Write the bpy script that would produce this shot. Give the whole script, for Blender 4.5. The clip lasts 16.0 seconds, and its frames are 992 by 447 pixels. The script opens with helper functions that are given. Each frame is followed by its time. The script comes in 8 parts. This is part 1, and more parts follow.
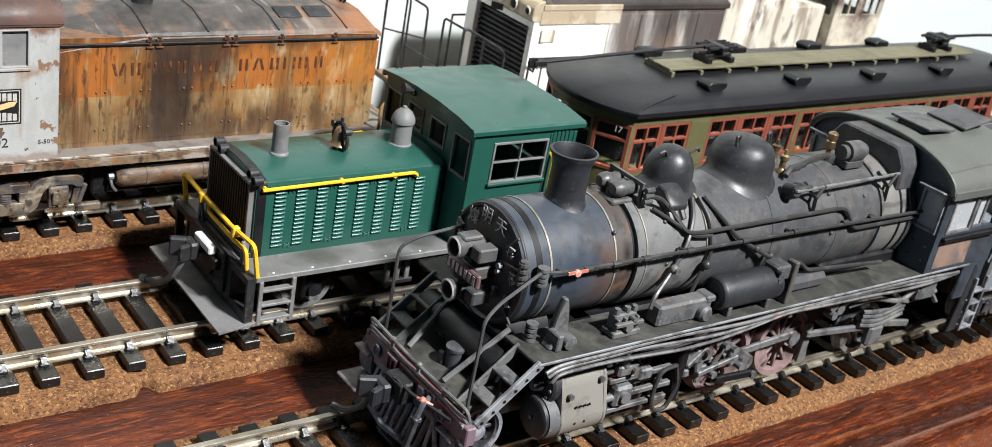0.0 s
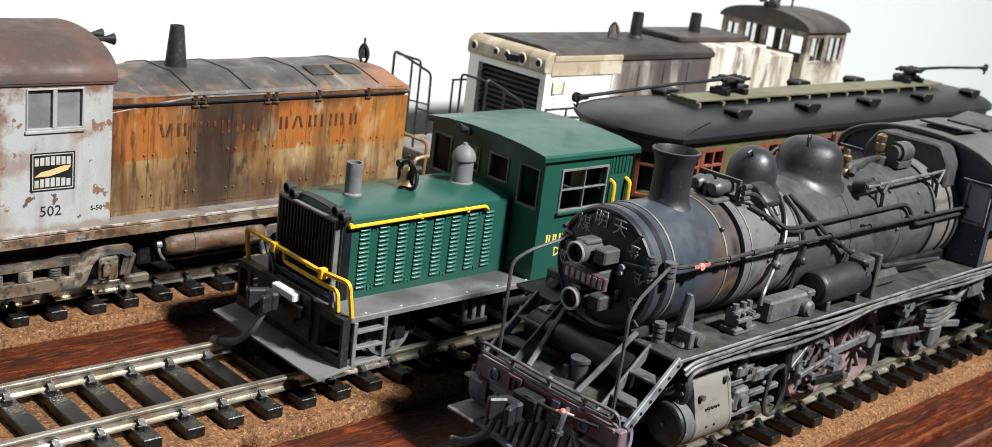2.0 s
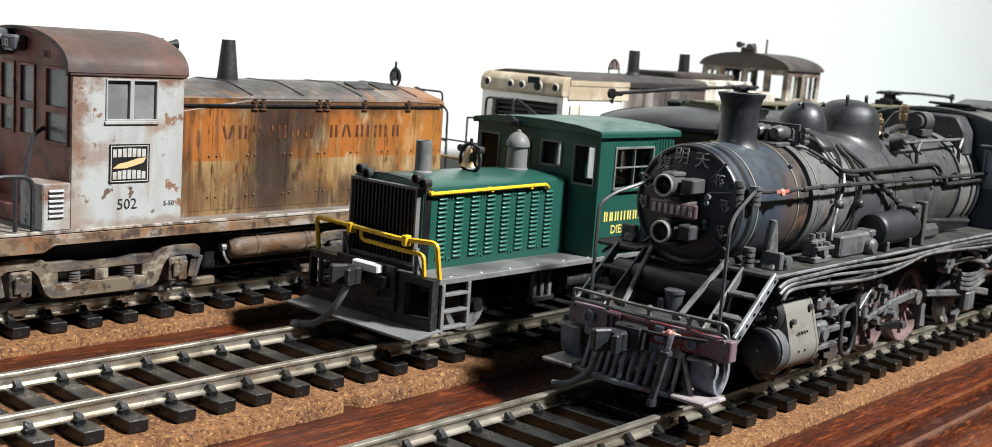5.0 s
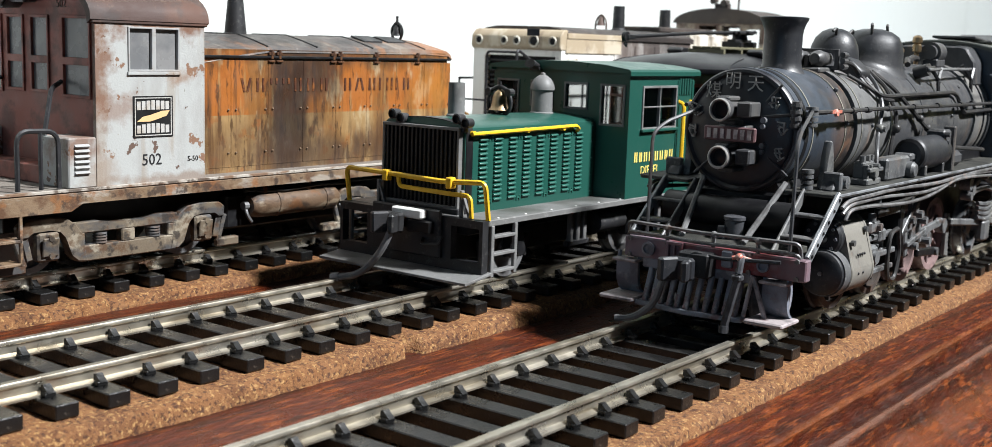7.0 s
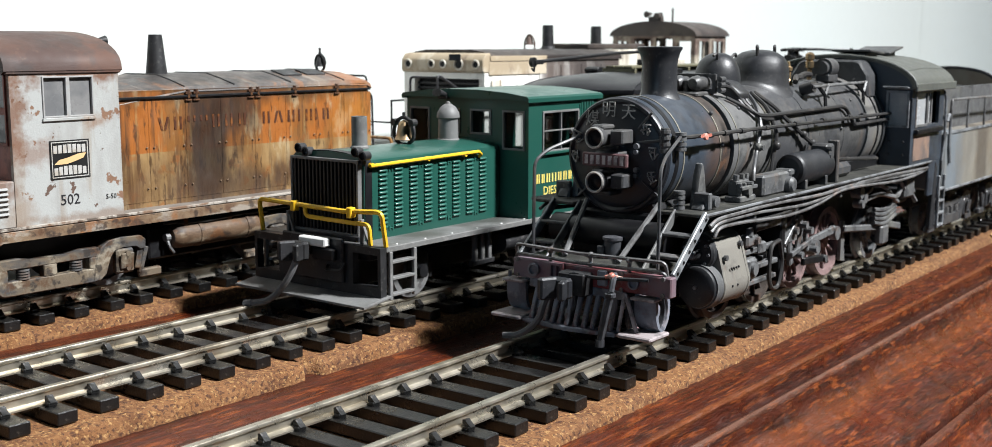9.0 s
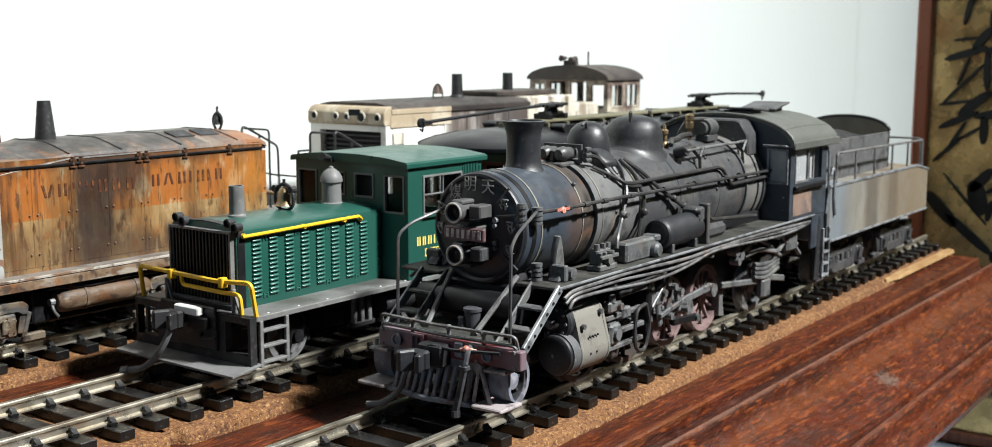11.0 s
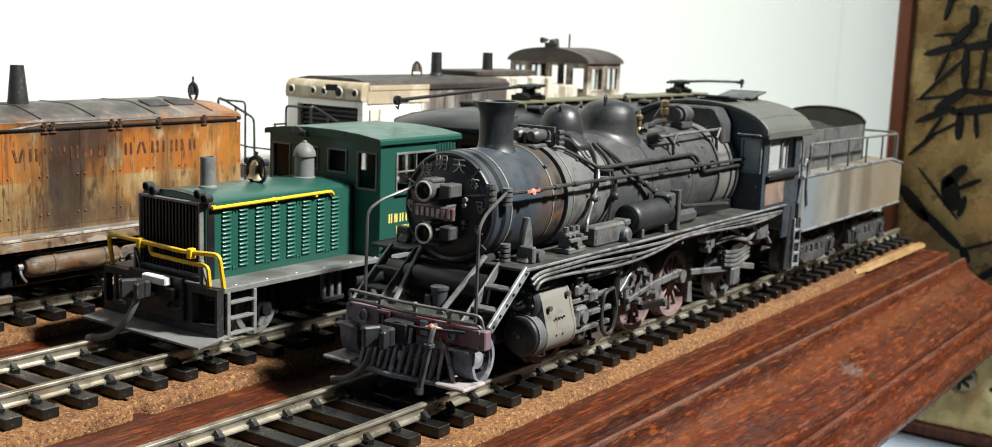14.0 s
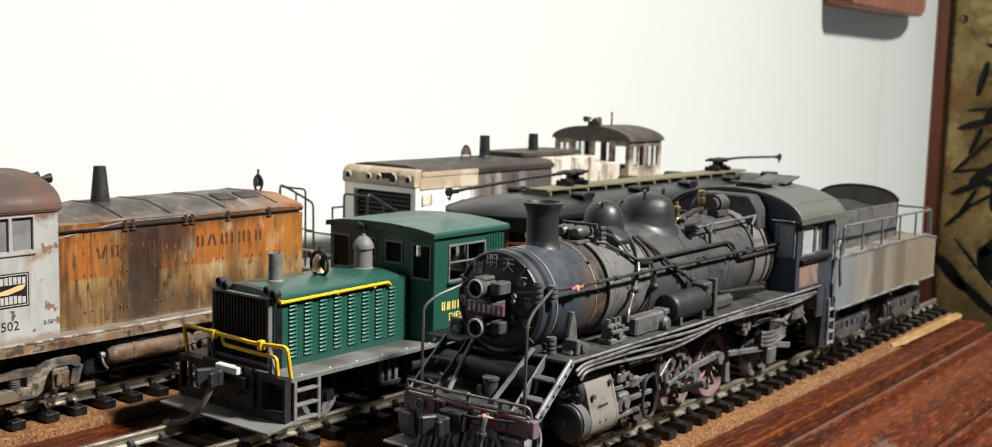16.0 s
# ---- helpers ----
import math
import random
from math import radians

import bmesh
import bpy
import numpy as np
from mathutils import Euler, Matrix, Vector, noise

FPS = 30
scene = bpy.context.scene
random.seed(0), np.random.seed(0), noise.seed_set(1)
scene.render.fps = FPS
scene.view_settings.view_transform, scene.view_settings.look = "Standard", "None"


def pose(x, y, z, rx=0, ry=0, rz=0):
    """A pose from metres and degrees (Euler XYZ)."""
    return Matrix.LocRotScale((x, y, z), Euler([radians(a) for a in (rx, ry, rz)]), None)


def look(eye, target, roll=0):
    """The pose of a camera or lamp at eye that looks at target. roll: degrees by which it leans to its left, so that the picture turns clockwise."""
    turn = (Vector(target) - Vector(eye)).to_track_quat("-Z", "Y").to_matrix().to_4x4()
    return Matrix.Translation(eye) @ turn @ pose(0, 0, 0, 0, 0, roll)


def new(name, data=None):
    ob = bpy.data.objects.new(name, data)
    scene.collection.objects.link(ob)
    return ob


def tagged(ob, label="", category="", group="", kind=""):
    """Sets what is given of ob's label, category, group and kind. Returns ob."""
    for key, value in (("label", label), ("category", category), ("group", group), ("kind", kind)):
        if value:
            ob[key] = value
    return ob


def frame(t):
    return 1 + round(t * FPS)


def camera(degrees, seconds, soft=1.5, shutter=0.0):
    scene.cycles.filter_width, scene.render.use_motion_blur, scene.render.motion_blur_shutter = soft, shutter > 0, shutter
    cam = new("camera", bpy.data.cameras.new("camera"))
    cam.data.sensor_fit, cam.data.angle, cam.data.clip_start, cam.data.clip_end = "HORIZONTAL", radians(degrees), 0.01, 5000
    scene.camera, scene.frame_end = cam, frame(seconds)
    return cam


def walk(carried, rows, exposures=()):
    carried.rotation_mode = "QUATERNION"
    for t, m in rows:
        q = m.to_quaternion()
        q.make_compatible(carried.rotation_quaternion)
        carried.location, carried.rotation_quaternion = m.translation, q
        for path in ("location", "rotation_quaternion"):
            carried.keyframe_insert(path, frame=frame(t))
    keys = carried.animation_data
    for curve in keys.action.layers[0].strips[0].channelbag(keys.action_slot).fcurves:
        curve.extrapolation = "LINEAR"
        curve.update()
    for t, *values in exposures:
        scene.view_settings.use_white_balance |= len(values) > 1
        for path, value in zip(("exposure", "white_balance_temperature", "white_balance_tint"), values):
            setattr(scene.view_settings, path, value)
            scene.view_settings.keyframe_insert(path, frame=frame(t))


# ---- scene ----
cam = camera(45.75, 16.0, soft=0.5)
PATH = [
    (0.0, pose(-0.09622, -0.12957, 0.12329, 65.098, -9.888, -35.140)),
    (0.5, pose(-0.10539, -0.12657, 0.11993, 66.570, -9.086, -37.176)),
    (1.0, pose(-0.11430, -0.12206, 0.11685, 68.536, -8.081, -39.114)),
    (1.5, pose(-0.11964, -0.11841, 0.11022, 71.288, -7.451, -41.541)),
    (2.0, pose(-0.12533, -0.11098, 0.09780, 72.985, -7.029, -42.966)),
    (2.5, pose(-0.13096, -0.10241, 0.08535, 74.842, -7.035, -44.320)),
    (3.0, pose(-0.13608, -0.10012, 0.07760, 76.554, -5.976, -45.610)),
    (3.5, pose(-0.13993, -0.10275, 0.07221, 77.827, -5.259, -45.902)),
    (4.0, pose(-0.14201, -0.10650, 0.07099, 79.273, -4.701, -45.621)),
    (4.2, pose(-0.14422, -0.10651, 0.06954, 79.784, -4.387, -45.752)),
    (6.3, pose(-0.15843, -0.08939, 0.05430, 82.501, -3.538, -51.334)),
    (6.5, pose(-0.15967, -0.08673, 0.05281, 82.272, -2.902, -51.413)),
    (7.0, pose(-0.16190, -0.08474, 0.05213, 81.281, -1.934, -52.046)),
    (7.5, pose(-0.16378, -0.08454, 0.04950, 80.958, -1.625, -52.943)),
    (8.0, pose(-0.16743, -0.08923, 0.04704, 81.586, -1.877, -51.979)),
    (8.3, pose(-0.16798, -0.09586, 0.05553, 82.242, -1.055, -51.495)),
    (8.5, pose(-0.16494, -0.09822, 0.05732, 81.613, -0.873, -52.188)),
    (9.0, pose(-0.16039, -0.10617, 0.05879, 81.230, -0.122, -52.320)),
    (9.5, pose(-0.15558, -0.11029, 0.05640, 80.139, 0.101, -51.935)),
    (10.0, pose(-0.15889, -0.11478, 0.06392, 81.045, 0.126, -52.133)),
    (10.2, pose(-0.15365, -0.11781, 0.06940, 81.756, -0.106, -52.990)),
    (12.3, pose(-0.15182, -0.12775, 0.07104, 80.547, -0.612, -54.548)),
    (12.5, pose(-0.14665, -0.12878, 0.07084, 80.115, -0.677, -55.148)),
    (13.0, pose(-0.14514, -0.12948, 0.06916, 80.018, -1.146, -55.281)),
    (13.5, pose(-0.14592, -0.12933, 0.06910, 80.227, -2.030, -54.873)),
    (14.0, pose(-0.15199, -0.12651, 0.07079, 80.692, -2.065, -54.210)),
    (14.5, pose(-0.15319, -0.12956, 0.06874, 80.079, -1.956, -54.372)),
    (15.0, pose(-0.16100, -0.13344, 0.07293, 80.873, -2.221, -54.303)),
    (15.5, pose(-0.16234, -0.13585, 0.07605, 81.632, -2.295, -53.443)),
    (16.0, pose(-0.16417, -0.13459, 0.08226, 82.910, -1.425, -52.063)),
]
walk(cam, PATH, exposures=[(0.0, 0.0, 6350, 10), (1.5, -0.08, 6350, 10), (3.0, -0.04, 6350, 9), (4.0, 0.0, 6350, 9), (6.5, 0.06, 6300, 9), (7.6, 0.2, 6120, 9), (8.6, 0.08, 6220, 9), (10.0, 0.05, 6300, 8), (12.5, 0.04, 6450, 5), (13.0, 0.15, 6450, 5), (14.0, 0.05, 6620, 5), (15.0, 0.02, 6800, 6), (16.0, -0.16, 6850, 10)])
# the close lens keeps only the near trains sharp
cam.data.dof.use_dof, cam.data.dof.focus_distance, cam.data.dof.aperture_fstop = True, 0.185, 60.0

# ---- light: a ceiling lamp and an added blue fill in a closed room ----
world = bpy.data.worlds.new("world")
scene.world = world
world.use_nodes = True
world.node_tree.nodes["Background"].inputs[0].default_value = (0.9, 0.95, 1.0, 1)
world.node_tree.nodes["Background"].inputs[1].default_value = 0.0

lamp_data = bpy.data.lights.new("ceiling_lamp_light", "AREA")
lamp_data.shape, lamp_data.size, lamp_data.energy = "DISK", 0.15, 10.4
lamp_data.color = (1.0, 0.99, 0.975)
lamp_data.spread = radians(66)
lamp = new("ceiling_lamp_light", lamp_data)
lamp.matrix_world = look((0.327, -1.03, 1.28), (0.02, 0.03, 0.0))
# weak blue fill, added out of view in a made-up far window
west_fill_data = bpy.data.lights.new("west_fill_light", "AREA")
west_fill_data.shape, west_fill_data.size, west_fill_data.size_y, west_fill_data.energy = "RECTANGLE", 1.1, 1.0, 6.2
west_fill_data.color = (0.48, 0.74, 1.0)
west_fill = new("west_fill_light", west_fill_data)
west_fill.matrix_world = look((-2.615, -0.45, 0.55), (0.2, 0.0, 0.05))

# ---- helpers of this scene (lengths in millimetres) ----
MM = 0.001


def start():
    return bmesh.new()


def box(bm, x0, x1, y0, y1, z0, z1, bev=0.12):
    m = Matrix.LocRotScale(((x0 + x1) / 2, (y0 + y1) / 2, (z0 + z1) / 2), None, (abs(x1 - x0), abs(y1 - y0), abs(z1 - z0)))
    made = bmesh.ops.create_cube(bm, size=1, matrix=m)["verts"]
    bev = min(bev, 0.3 * min(abs(x1 - x0), abs(y1 - y0), abs(z1 - z0)))
    if bev > 0.02:
        edges = list({e for v in made for e in v.link_edges})
        bmesh.ops.bevel(bm, geom=edges, offset=bev, segments=1, affect="EDGES")
    return bm


def turned_box(bm, centre, size, turn=(0, 0, 0), bev=0.1):
    """A bevelled box turned by Euler degrees about its centre."""
    m = Matrix.LocRotScale(centre, Euler([radians(a) for a in turn]), size)
    made = bmesh.ops.create_cube(bm, size=1, matrix=m)["verts"]
    bev = min(bev, 0.3 * min(size))
    if bev > 0.02:
        edges = list({e for v in made for e in v.link_edges})
        bmesh.ops.bevel(bm, geom=edges, offset=bev, segments=1, affect="EDGES")
    return bm


def cyl(bm, p0, p1, r0, r1=None, seg=16):
    p0, p1 = Vector(p0), Vector(p1)
    d = p1 - p0
    m = Matrix.Translation((p0 + p1) / 2) @ d.to_track_quat("Z", "Y").to_matrix().to_4x4()
    bmesh.ops.create_cone(bm, cap_ends=True, segments=seg, radius1=r0, radius2=r0 if r1 is None else r1, depth=d.length, matrix=m)
    return bm


def tube(bm, pts, r, seg=7):
    """A round bar swept along a line of points."""
    pts = [Vector(p) for p in pts]
    rings, side = [], None
    for i, p in enumerate(pts):
        d = (pts[min(i + 1, len(pts) - 1)] - pts[max(i - 1, 0)]).normalized()
        if side is None:
            side = d.orthogonal().normalized()
        side = (side - d * side.dot(d)).normalized()
        up = d.cross(side)
        rings.append([bm.verts.new(p + r * (math.cos(2 * math.pi * k / seg) * side + math.sin(2 * math.pi * k / seg) * up)) for k in range(seg)])
    for a, b in zip(rings, rings[1:]):
        for k in range(seg):
            bm.faces.new((a[k], a[(k + 1) % seg], b[(k + 1) % seg], b[k]))
    bm.faces.new(rings[0])
    bm.faces.new(rings[-1])
    return bm


def bend(pts, n=5, r=1.5):
    """Rounds the corners of a line of points."""
    pts = [Vector(p) for p in pts]
    out = [pts[0]]
    for a, b, c in zip(pts, pts[1:], pts[2:]):
        ra = min(r, (a - b).length * 0.45)
        rc = min(r, (c - b).length * 0.45)
        s, e = b + (a - b).normalized() * ra, b + (c - b).normalized() * rc
        for k in range(n + 1):
            t = k / n
            out.append((1 - t) ** 2 * s + 2 * t * (1 - t) * b + t * t * e)
    out.append(pts[-1])
    return out


AXES = {"x": lambda a, u, v: (a, u, v), "y": lambda a, u, v: (u, a, v), "z": lambda a, u, v: (u, v, a)}


def lathe(bm, prof, centre=(0, 0, 0), axis="z", seg=28, cap=True):
    """A turned shape from rows (radius, height along the axis)."""
    cx, cy, cz = centre
    put, rings = AXES[axis], []
    for r, h in prof:
        if r < 1e-4:
            a, u, v = put(h, 0, 0)
            rings.append([bm.verts.new((cx + a, cy + u, cz + v))])
        else:
            ring = []
            for k in range(seg):
                t = 2 * math.pi * k / seg
                a, u, v = put(h, r * math.cos(t), r * math.sin(t))
                ring.append(bm.verts.new((cx + a, cy + u, cz + v)))
            rings.append(ring)
    for a, b in zip(rings, rings[1:]):
        for k in range(seg):
            q = [a[k % len(a)], a[(k + 1) % len(a)], b[(k + 1) % len(b)], b[k % len(b)]]
            q = list(dict.fromkeys(q))
            if len(q) > 2:
                bm.faces.new(q)
    for ring in (rings[0], rings[-1]):
        if cap and len(ring) > 2:
            bm.faces.new(ring)
    return bm


def prism(bm, poly, axis, a0, a1, bev=0.0):
    """A polygon in the plane across the axis, drawn out from a0 to a1."""
    put = AXES[axis]
    lo = [bm.verts.new(put(a0, u, v)) for u, v in poly]
    hi = [bm.verts.new(put(a1, u, v)) for u, v in poly]
    faces = [bm.faces.new(lo), bm.faces.new(hi)]
    n = len(poly)
    for k in range(n):
        faces.append(bm.faces.new((lo[k], lo[(k + 1) % n], hi[(k + 1) % n], hi[k])))
    if bev > 0:
        bmesh.ops.bevel(bm, geom=list({e for f in faces for e in f.edges}), offset=bev, segments=1, affect="EDGES")
    return bm


def ball(bm, centre, rx, ry=None, rz=None, seg=16):
    ry, rz = ry or rx, rz or ry or rx
    bmesh.ops.create_uvsphere(bm, u_segments=seg, v_segments=max(6, seg // 2), radius=1, matrix=Matrix.LocRotScale(centre, None, (rx, ry, rz)))
    return bm


def panel(bm, axis, a0, a1, u0, u1, v0, v1, holes=()):
    """A wall between a0 and a1 with openings (u0, u1, v0, v1) cut right through it."""
    put = AXES[axis]
    us = sorted({u0, u1, *[h[0] for h in holes], *[h[1] for h in holes]})
    vs = sorted({v0, v1, *[h[2] for h in holes], *[h[3] for h in holes]})
    grid = {}

    def vert(a, u, v):
        key = (a, u, v)
        if key not in grid:
            grid[key] = bm.verts.new(put(a, u, v))
        return grid[key]

    def solid(i, j):
        if i < 0 or j < 0 or i >= len(us) - 1 or j >= len(vs) - 1:
            return False
        u, v = (us[i] + us[i + 1]) / 2, (vs[j] + vs[j + 1]) / 2
        return not any(h[0] < u < h[1] and h[2] < v < h[3] for h in holes)

    for i in range(len(us) - 1):
        for j in range(len(vs) - 1):
            if not solid(i, j):
                continue
            c = [(us[i], vs[j]), (us[i + 1], vs[j]), (us[i + 1], vs[j + 1]), (us[i], vs[j + 1])]
            for a in (a0, a1):
                bm.faces.new([vert(a, *q) for q in c])
            for k, (di, dj) in enumerate(((0, -1), (1, 0), (0, 1), (-1, 0))):
                if not solid(i + di, j + dj):
                    p, q = c[k], c[(k + 1) % 4]
                    bm.faces.new((vert(a0, *p), vert(a0, *q), vert(a1, *q), vert(a1, *p)))
    return bm


def ring_frame(bm, axis, a0, a1, u0, u1, v0, v1, w, bars_u=(), bars_v=(), bw=0.25):
    """A window frame with glazing bars, in one piece."""
    us = [u0 + w] + [e for u in sorted(bars_u) for e in (u - bw / 2, u + bw / 2)] + [u1 - w]
    vs = [v0 + w] + [e for v in sorted(bars_v) for e in (v - bw / 2, v + bw / 2)] + [v1 - w]
    old = set(bm.edges)
    panel(bm, axis, a0, a1, u0, u1, v0, v1, [(us[k], us[k + 1], vs[n], vs[n + 1]) for k in range(0, len(us), 2) for n in range(0, len(vs), 2)])
    bmesh.ops.recalc_face_normals(bm, faces=bm.faces[:])
    bmesh.ops.bevel(bm, geom=[e for e in bm.edges if e not in old and e.calc_face_angle(0) > 0.8], offset=0.06, segments=1, affect="EDGES")
    return bm


def mesh_of(name, bm, material, sharp=35):
    bmesh.ops.recalc_face_normals(bm, faces=bm.faces)
    bmesh.ops.scale(bm, vec=(MM, MM, MM), verts=bm.verts)
    for f in bm.faces:
        f.smooth = True
    for e in bm.edges:
        if len(e.link_faces) != 2 or e.calc_face_angle(0) > radians(sharp):
            e.smooth = False
    data = bpy.data.meshes.new(name)
    bm.to_mesh(data)
    bm.free()
    for one in material if isinstance(material, (list, tuple)) else (material,):
        data.materials.append(one)
    return data


def part(name, bm, material, parent, label="", sharp=35):
    ob = new(name, mesh_of(name, bm, material, sharp))
    ob.parent = parent
    return tagged(ob, label)


def pieces(name, bm, material, parent, label="", sharp=35):
    """Each loose piece of the mesh becomes a part of its own."""
    left = list(bm.faces)
    seen = set()
    for face in left:
        if face in seen:
            continue
        island, queue = [], [face]
        seen.add(face)
        while queue:
            f = queue.pop()
            island.append(f)
            for v in f.verts:
                for g in v.link_faces:
                    if g not in seen:
                        seen.add(g)
                        queue.append(g)
        one, put = start(), {}
        for f in island:
            for v in f.verts:
                if v not in put:
                    put[v] = one.verts.new(v.co)
            one.faces.new([put[v] for v in f.verts])
        part(name, one, material, parent, label, sharp)
    bm.free()


def repeat(name, data, places, parent):
    """Alike pieces: objects of their own on one mesh."""
    for p in places:
        ob = new(name, data)
        ob.parent = parent
        ob.location = (p[0] * MM, p[1] * MM, p[2] * MM)
        if len(p) > 3:
            ob.rotation_euler = [radians(a) for a in p[3:6]]


def thing(name, x, y, z, label, category, group="", kind=""):
    ob = new(name)
    ob.empty_display_size = 0.01
    ob.location = (x * MM, y * MM, z * MM)
    return tagged(ob, label, category, group, kind)


def solid(name, bm, material, label, category="", kind="", sharp=35):
    return tagged(new(name, mesh_of(name, bm, material, sharp)), label, category, "", kind)


# ---- materials ----
def material(name, base, layers=(), rough=0.6, metal=0.0, bump=0.0, bscale=2500.0, rvar=0.15, coat=0.0, spec=0.34, bands=None, vary=0.0, blots=(), grain=None):
    """base colour, then layers (colour, (scale x, y, z), low, high, amount) laid over it by noise. bands: paint bands (axis, place in mm, colour)."""
    m = bpy.data.materials.new(name)
    m.use_nodes = True
    nt = m.node_tree
    n, link = nt.nodes, nt.links.new
    bsdf = n["Principled BSDF"]
    coord = n.new("ShaderNodeTexCoord")
    where = coord.outputs["Object"]
    col = n.new("ShaderNodeRGB")
    col.outputs[0].default_value = (*base, 1)
    out = col.outputs[0]

    def mix(fac, a, b):
        x = n.new("ShaderNodeMix")
        x.data_type = "RGBA"
        if isinstance(fac, float):
            x.inputs[0].default_value = fac
        else:
            link(fac, x.inputs[0])
        link(a, x.inputs[6])
        if isinstance(b, tuple):
            x.inputs[7].default_value = (*b, 1)
        else:
            link(b, x.inputs[7])
        return x.outputs[2]

    def noise_at(scale, detail=5.0, rough_=0.6):
        mp = n.new("ShaderNodeMapping")
        mp.inputs["Scale"].default_value = scale
        link(where, mp.inputs[0])
        tx = n.new("ShaderNodeTexNoise")
        tx.inputs["Scale"].default_value = 1.0
        tx.inputs["Detail"].default_value = detail
        tx.inputs["Roughness"].default_value = rough_
        link(mp.outputs[0], tx.inputs["Vector"])
        return tx.outputs["Fac"]

    if bands:
        sep = n.new("ShaderNodeSeparateXYZ")
        link(where, sep.inputs[0])
        for axis, place, colour in bands:
            gt = n.new("ShaderNodeMath")
            gt.operation = "GREATER_THAN"
            link(sep.outputs["XYZ".index(axis)], gt.inputs[0])
            gt.inputs[1].default_value = place * MM
            out = mix(gt.outputs[0], out, colour)
    if vary:
        info = n.new("ShaderNodeObjectInfo")
        hsv = n.new("ShaderNodeHueSaturation")
        mr = n.new("ShaderNodeMapRange")
        link(info.outputs["Random"], mr.inputs[0])
        mr.inputs[3].default_value, mr.inputs[4].default_value = 1 - vary, 1 + vary
        link(mr.outputs[0], hsv.inputs["Value"])
        link(out, hsv.inputs["Color"])
        out = hsv.outputs[0]
    for colour, scale, lo, hi, amount in layers:
        mr = n.new("ShaderNodeMapRange")
        link(noise_at(scale), mr.inputs[0])
        mr.inputs[1].default_value, mr.inputs[2].default_value = 0.5 + 0.55 * (lo - 0.5), 0.5 + 0.55 * (hi - 0.5)
        mr.inputs[3].default_value, mr.inputs[4].default_value = 0.0, amount
        out = mix(mr.outputs[0], out, colour)
    for centre, radii, colour, amount, rag in blots:
        mp = n.new("ShaderNodeMapping")
        mp.vector_type = "POINT"
        mp.inputs["Location"].default_value = [-c / r for c, r in zip(centre, radii)]
        mp.inputs["Scale"].default_value = [1000.0 / r for r in radii]
        link(where, mp.inputs[0])
        ln = n.new("ShaderNodeVectorMath")
        ln.operation = "LENGTH"
        link(mp.outputs[0], ln.inputs[0])
        nz = n.new("ShaderNodeMath")
        nz.operation = "MULTIPLY_ADD"
        link(noise_at(rag, 6.0, 0.65), nz.inputs[0])
        nz.inputs[1].default_value = -3.2
        link(ln.outputs["Value"], nz.inputs[2])
        mr = n.new("ShaderNodeMapRange")
        link(nz.outputs[0], mr.inputs[0])
        mr.inputs[1].default_value, mr.inputs[2].default_value = -0.35, -1.25
        mr.inputs[3].default_value, mr.inputs[4].default_value = 0.0, amount
        out = mix(mr.outputs[0], out, colour)
    link(out, bsdf.inputs["Base Color"])
    fine = noise_at(grain or (bscale, bscale, bscale), 4.0 if grain else 3.0)
    mr = n.new("ShaderNodeMapRange")
    link(noise_at((220, 220, 220)), mr.inputs[0])
    mr.inputs[1].default_value, mr.inputs[2].default_value = 0.3, 0.7
    mr.inputs[3].default_value, mr.inputs[4].default_value = max(0.05, rough - rvar), min(1.0, rough + rvar)
    link(mr.outputs[0], bsdf.inputs["Roughness"])
    bsdf.inputs["Metallic"].default_value = metal
    bsdf.inputs["Coat Weight"].default_value = coat
    bsdf.inputs["Coat Roughness"].default_value = 0.16
    bsdf.inputs["Specular IOR Level"].default_value = spec
    if bump:
        b = n.new("ShaderNodeBump")
        b.inputs["Strength"].default_value = bump
        b.inputs["Distance"].default_value = 0.0004
        link(fine, b.inputs["Height"])
        link(b.outputs[0], bsdf.inputs["Normal"])
    return m


def iso(s):
    return (s, s, s)


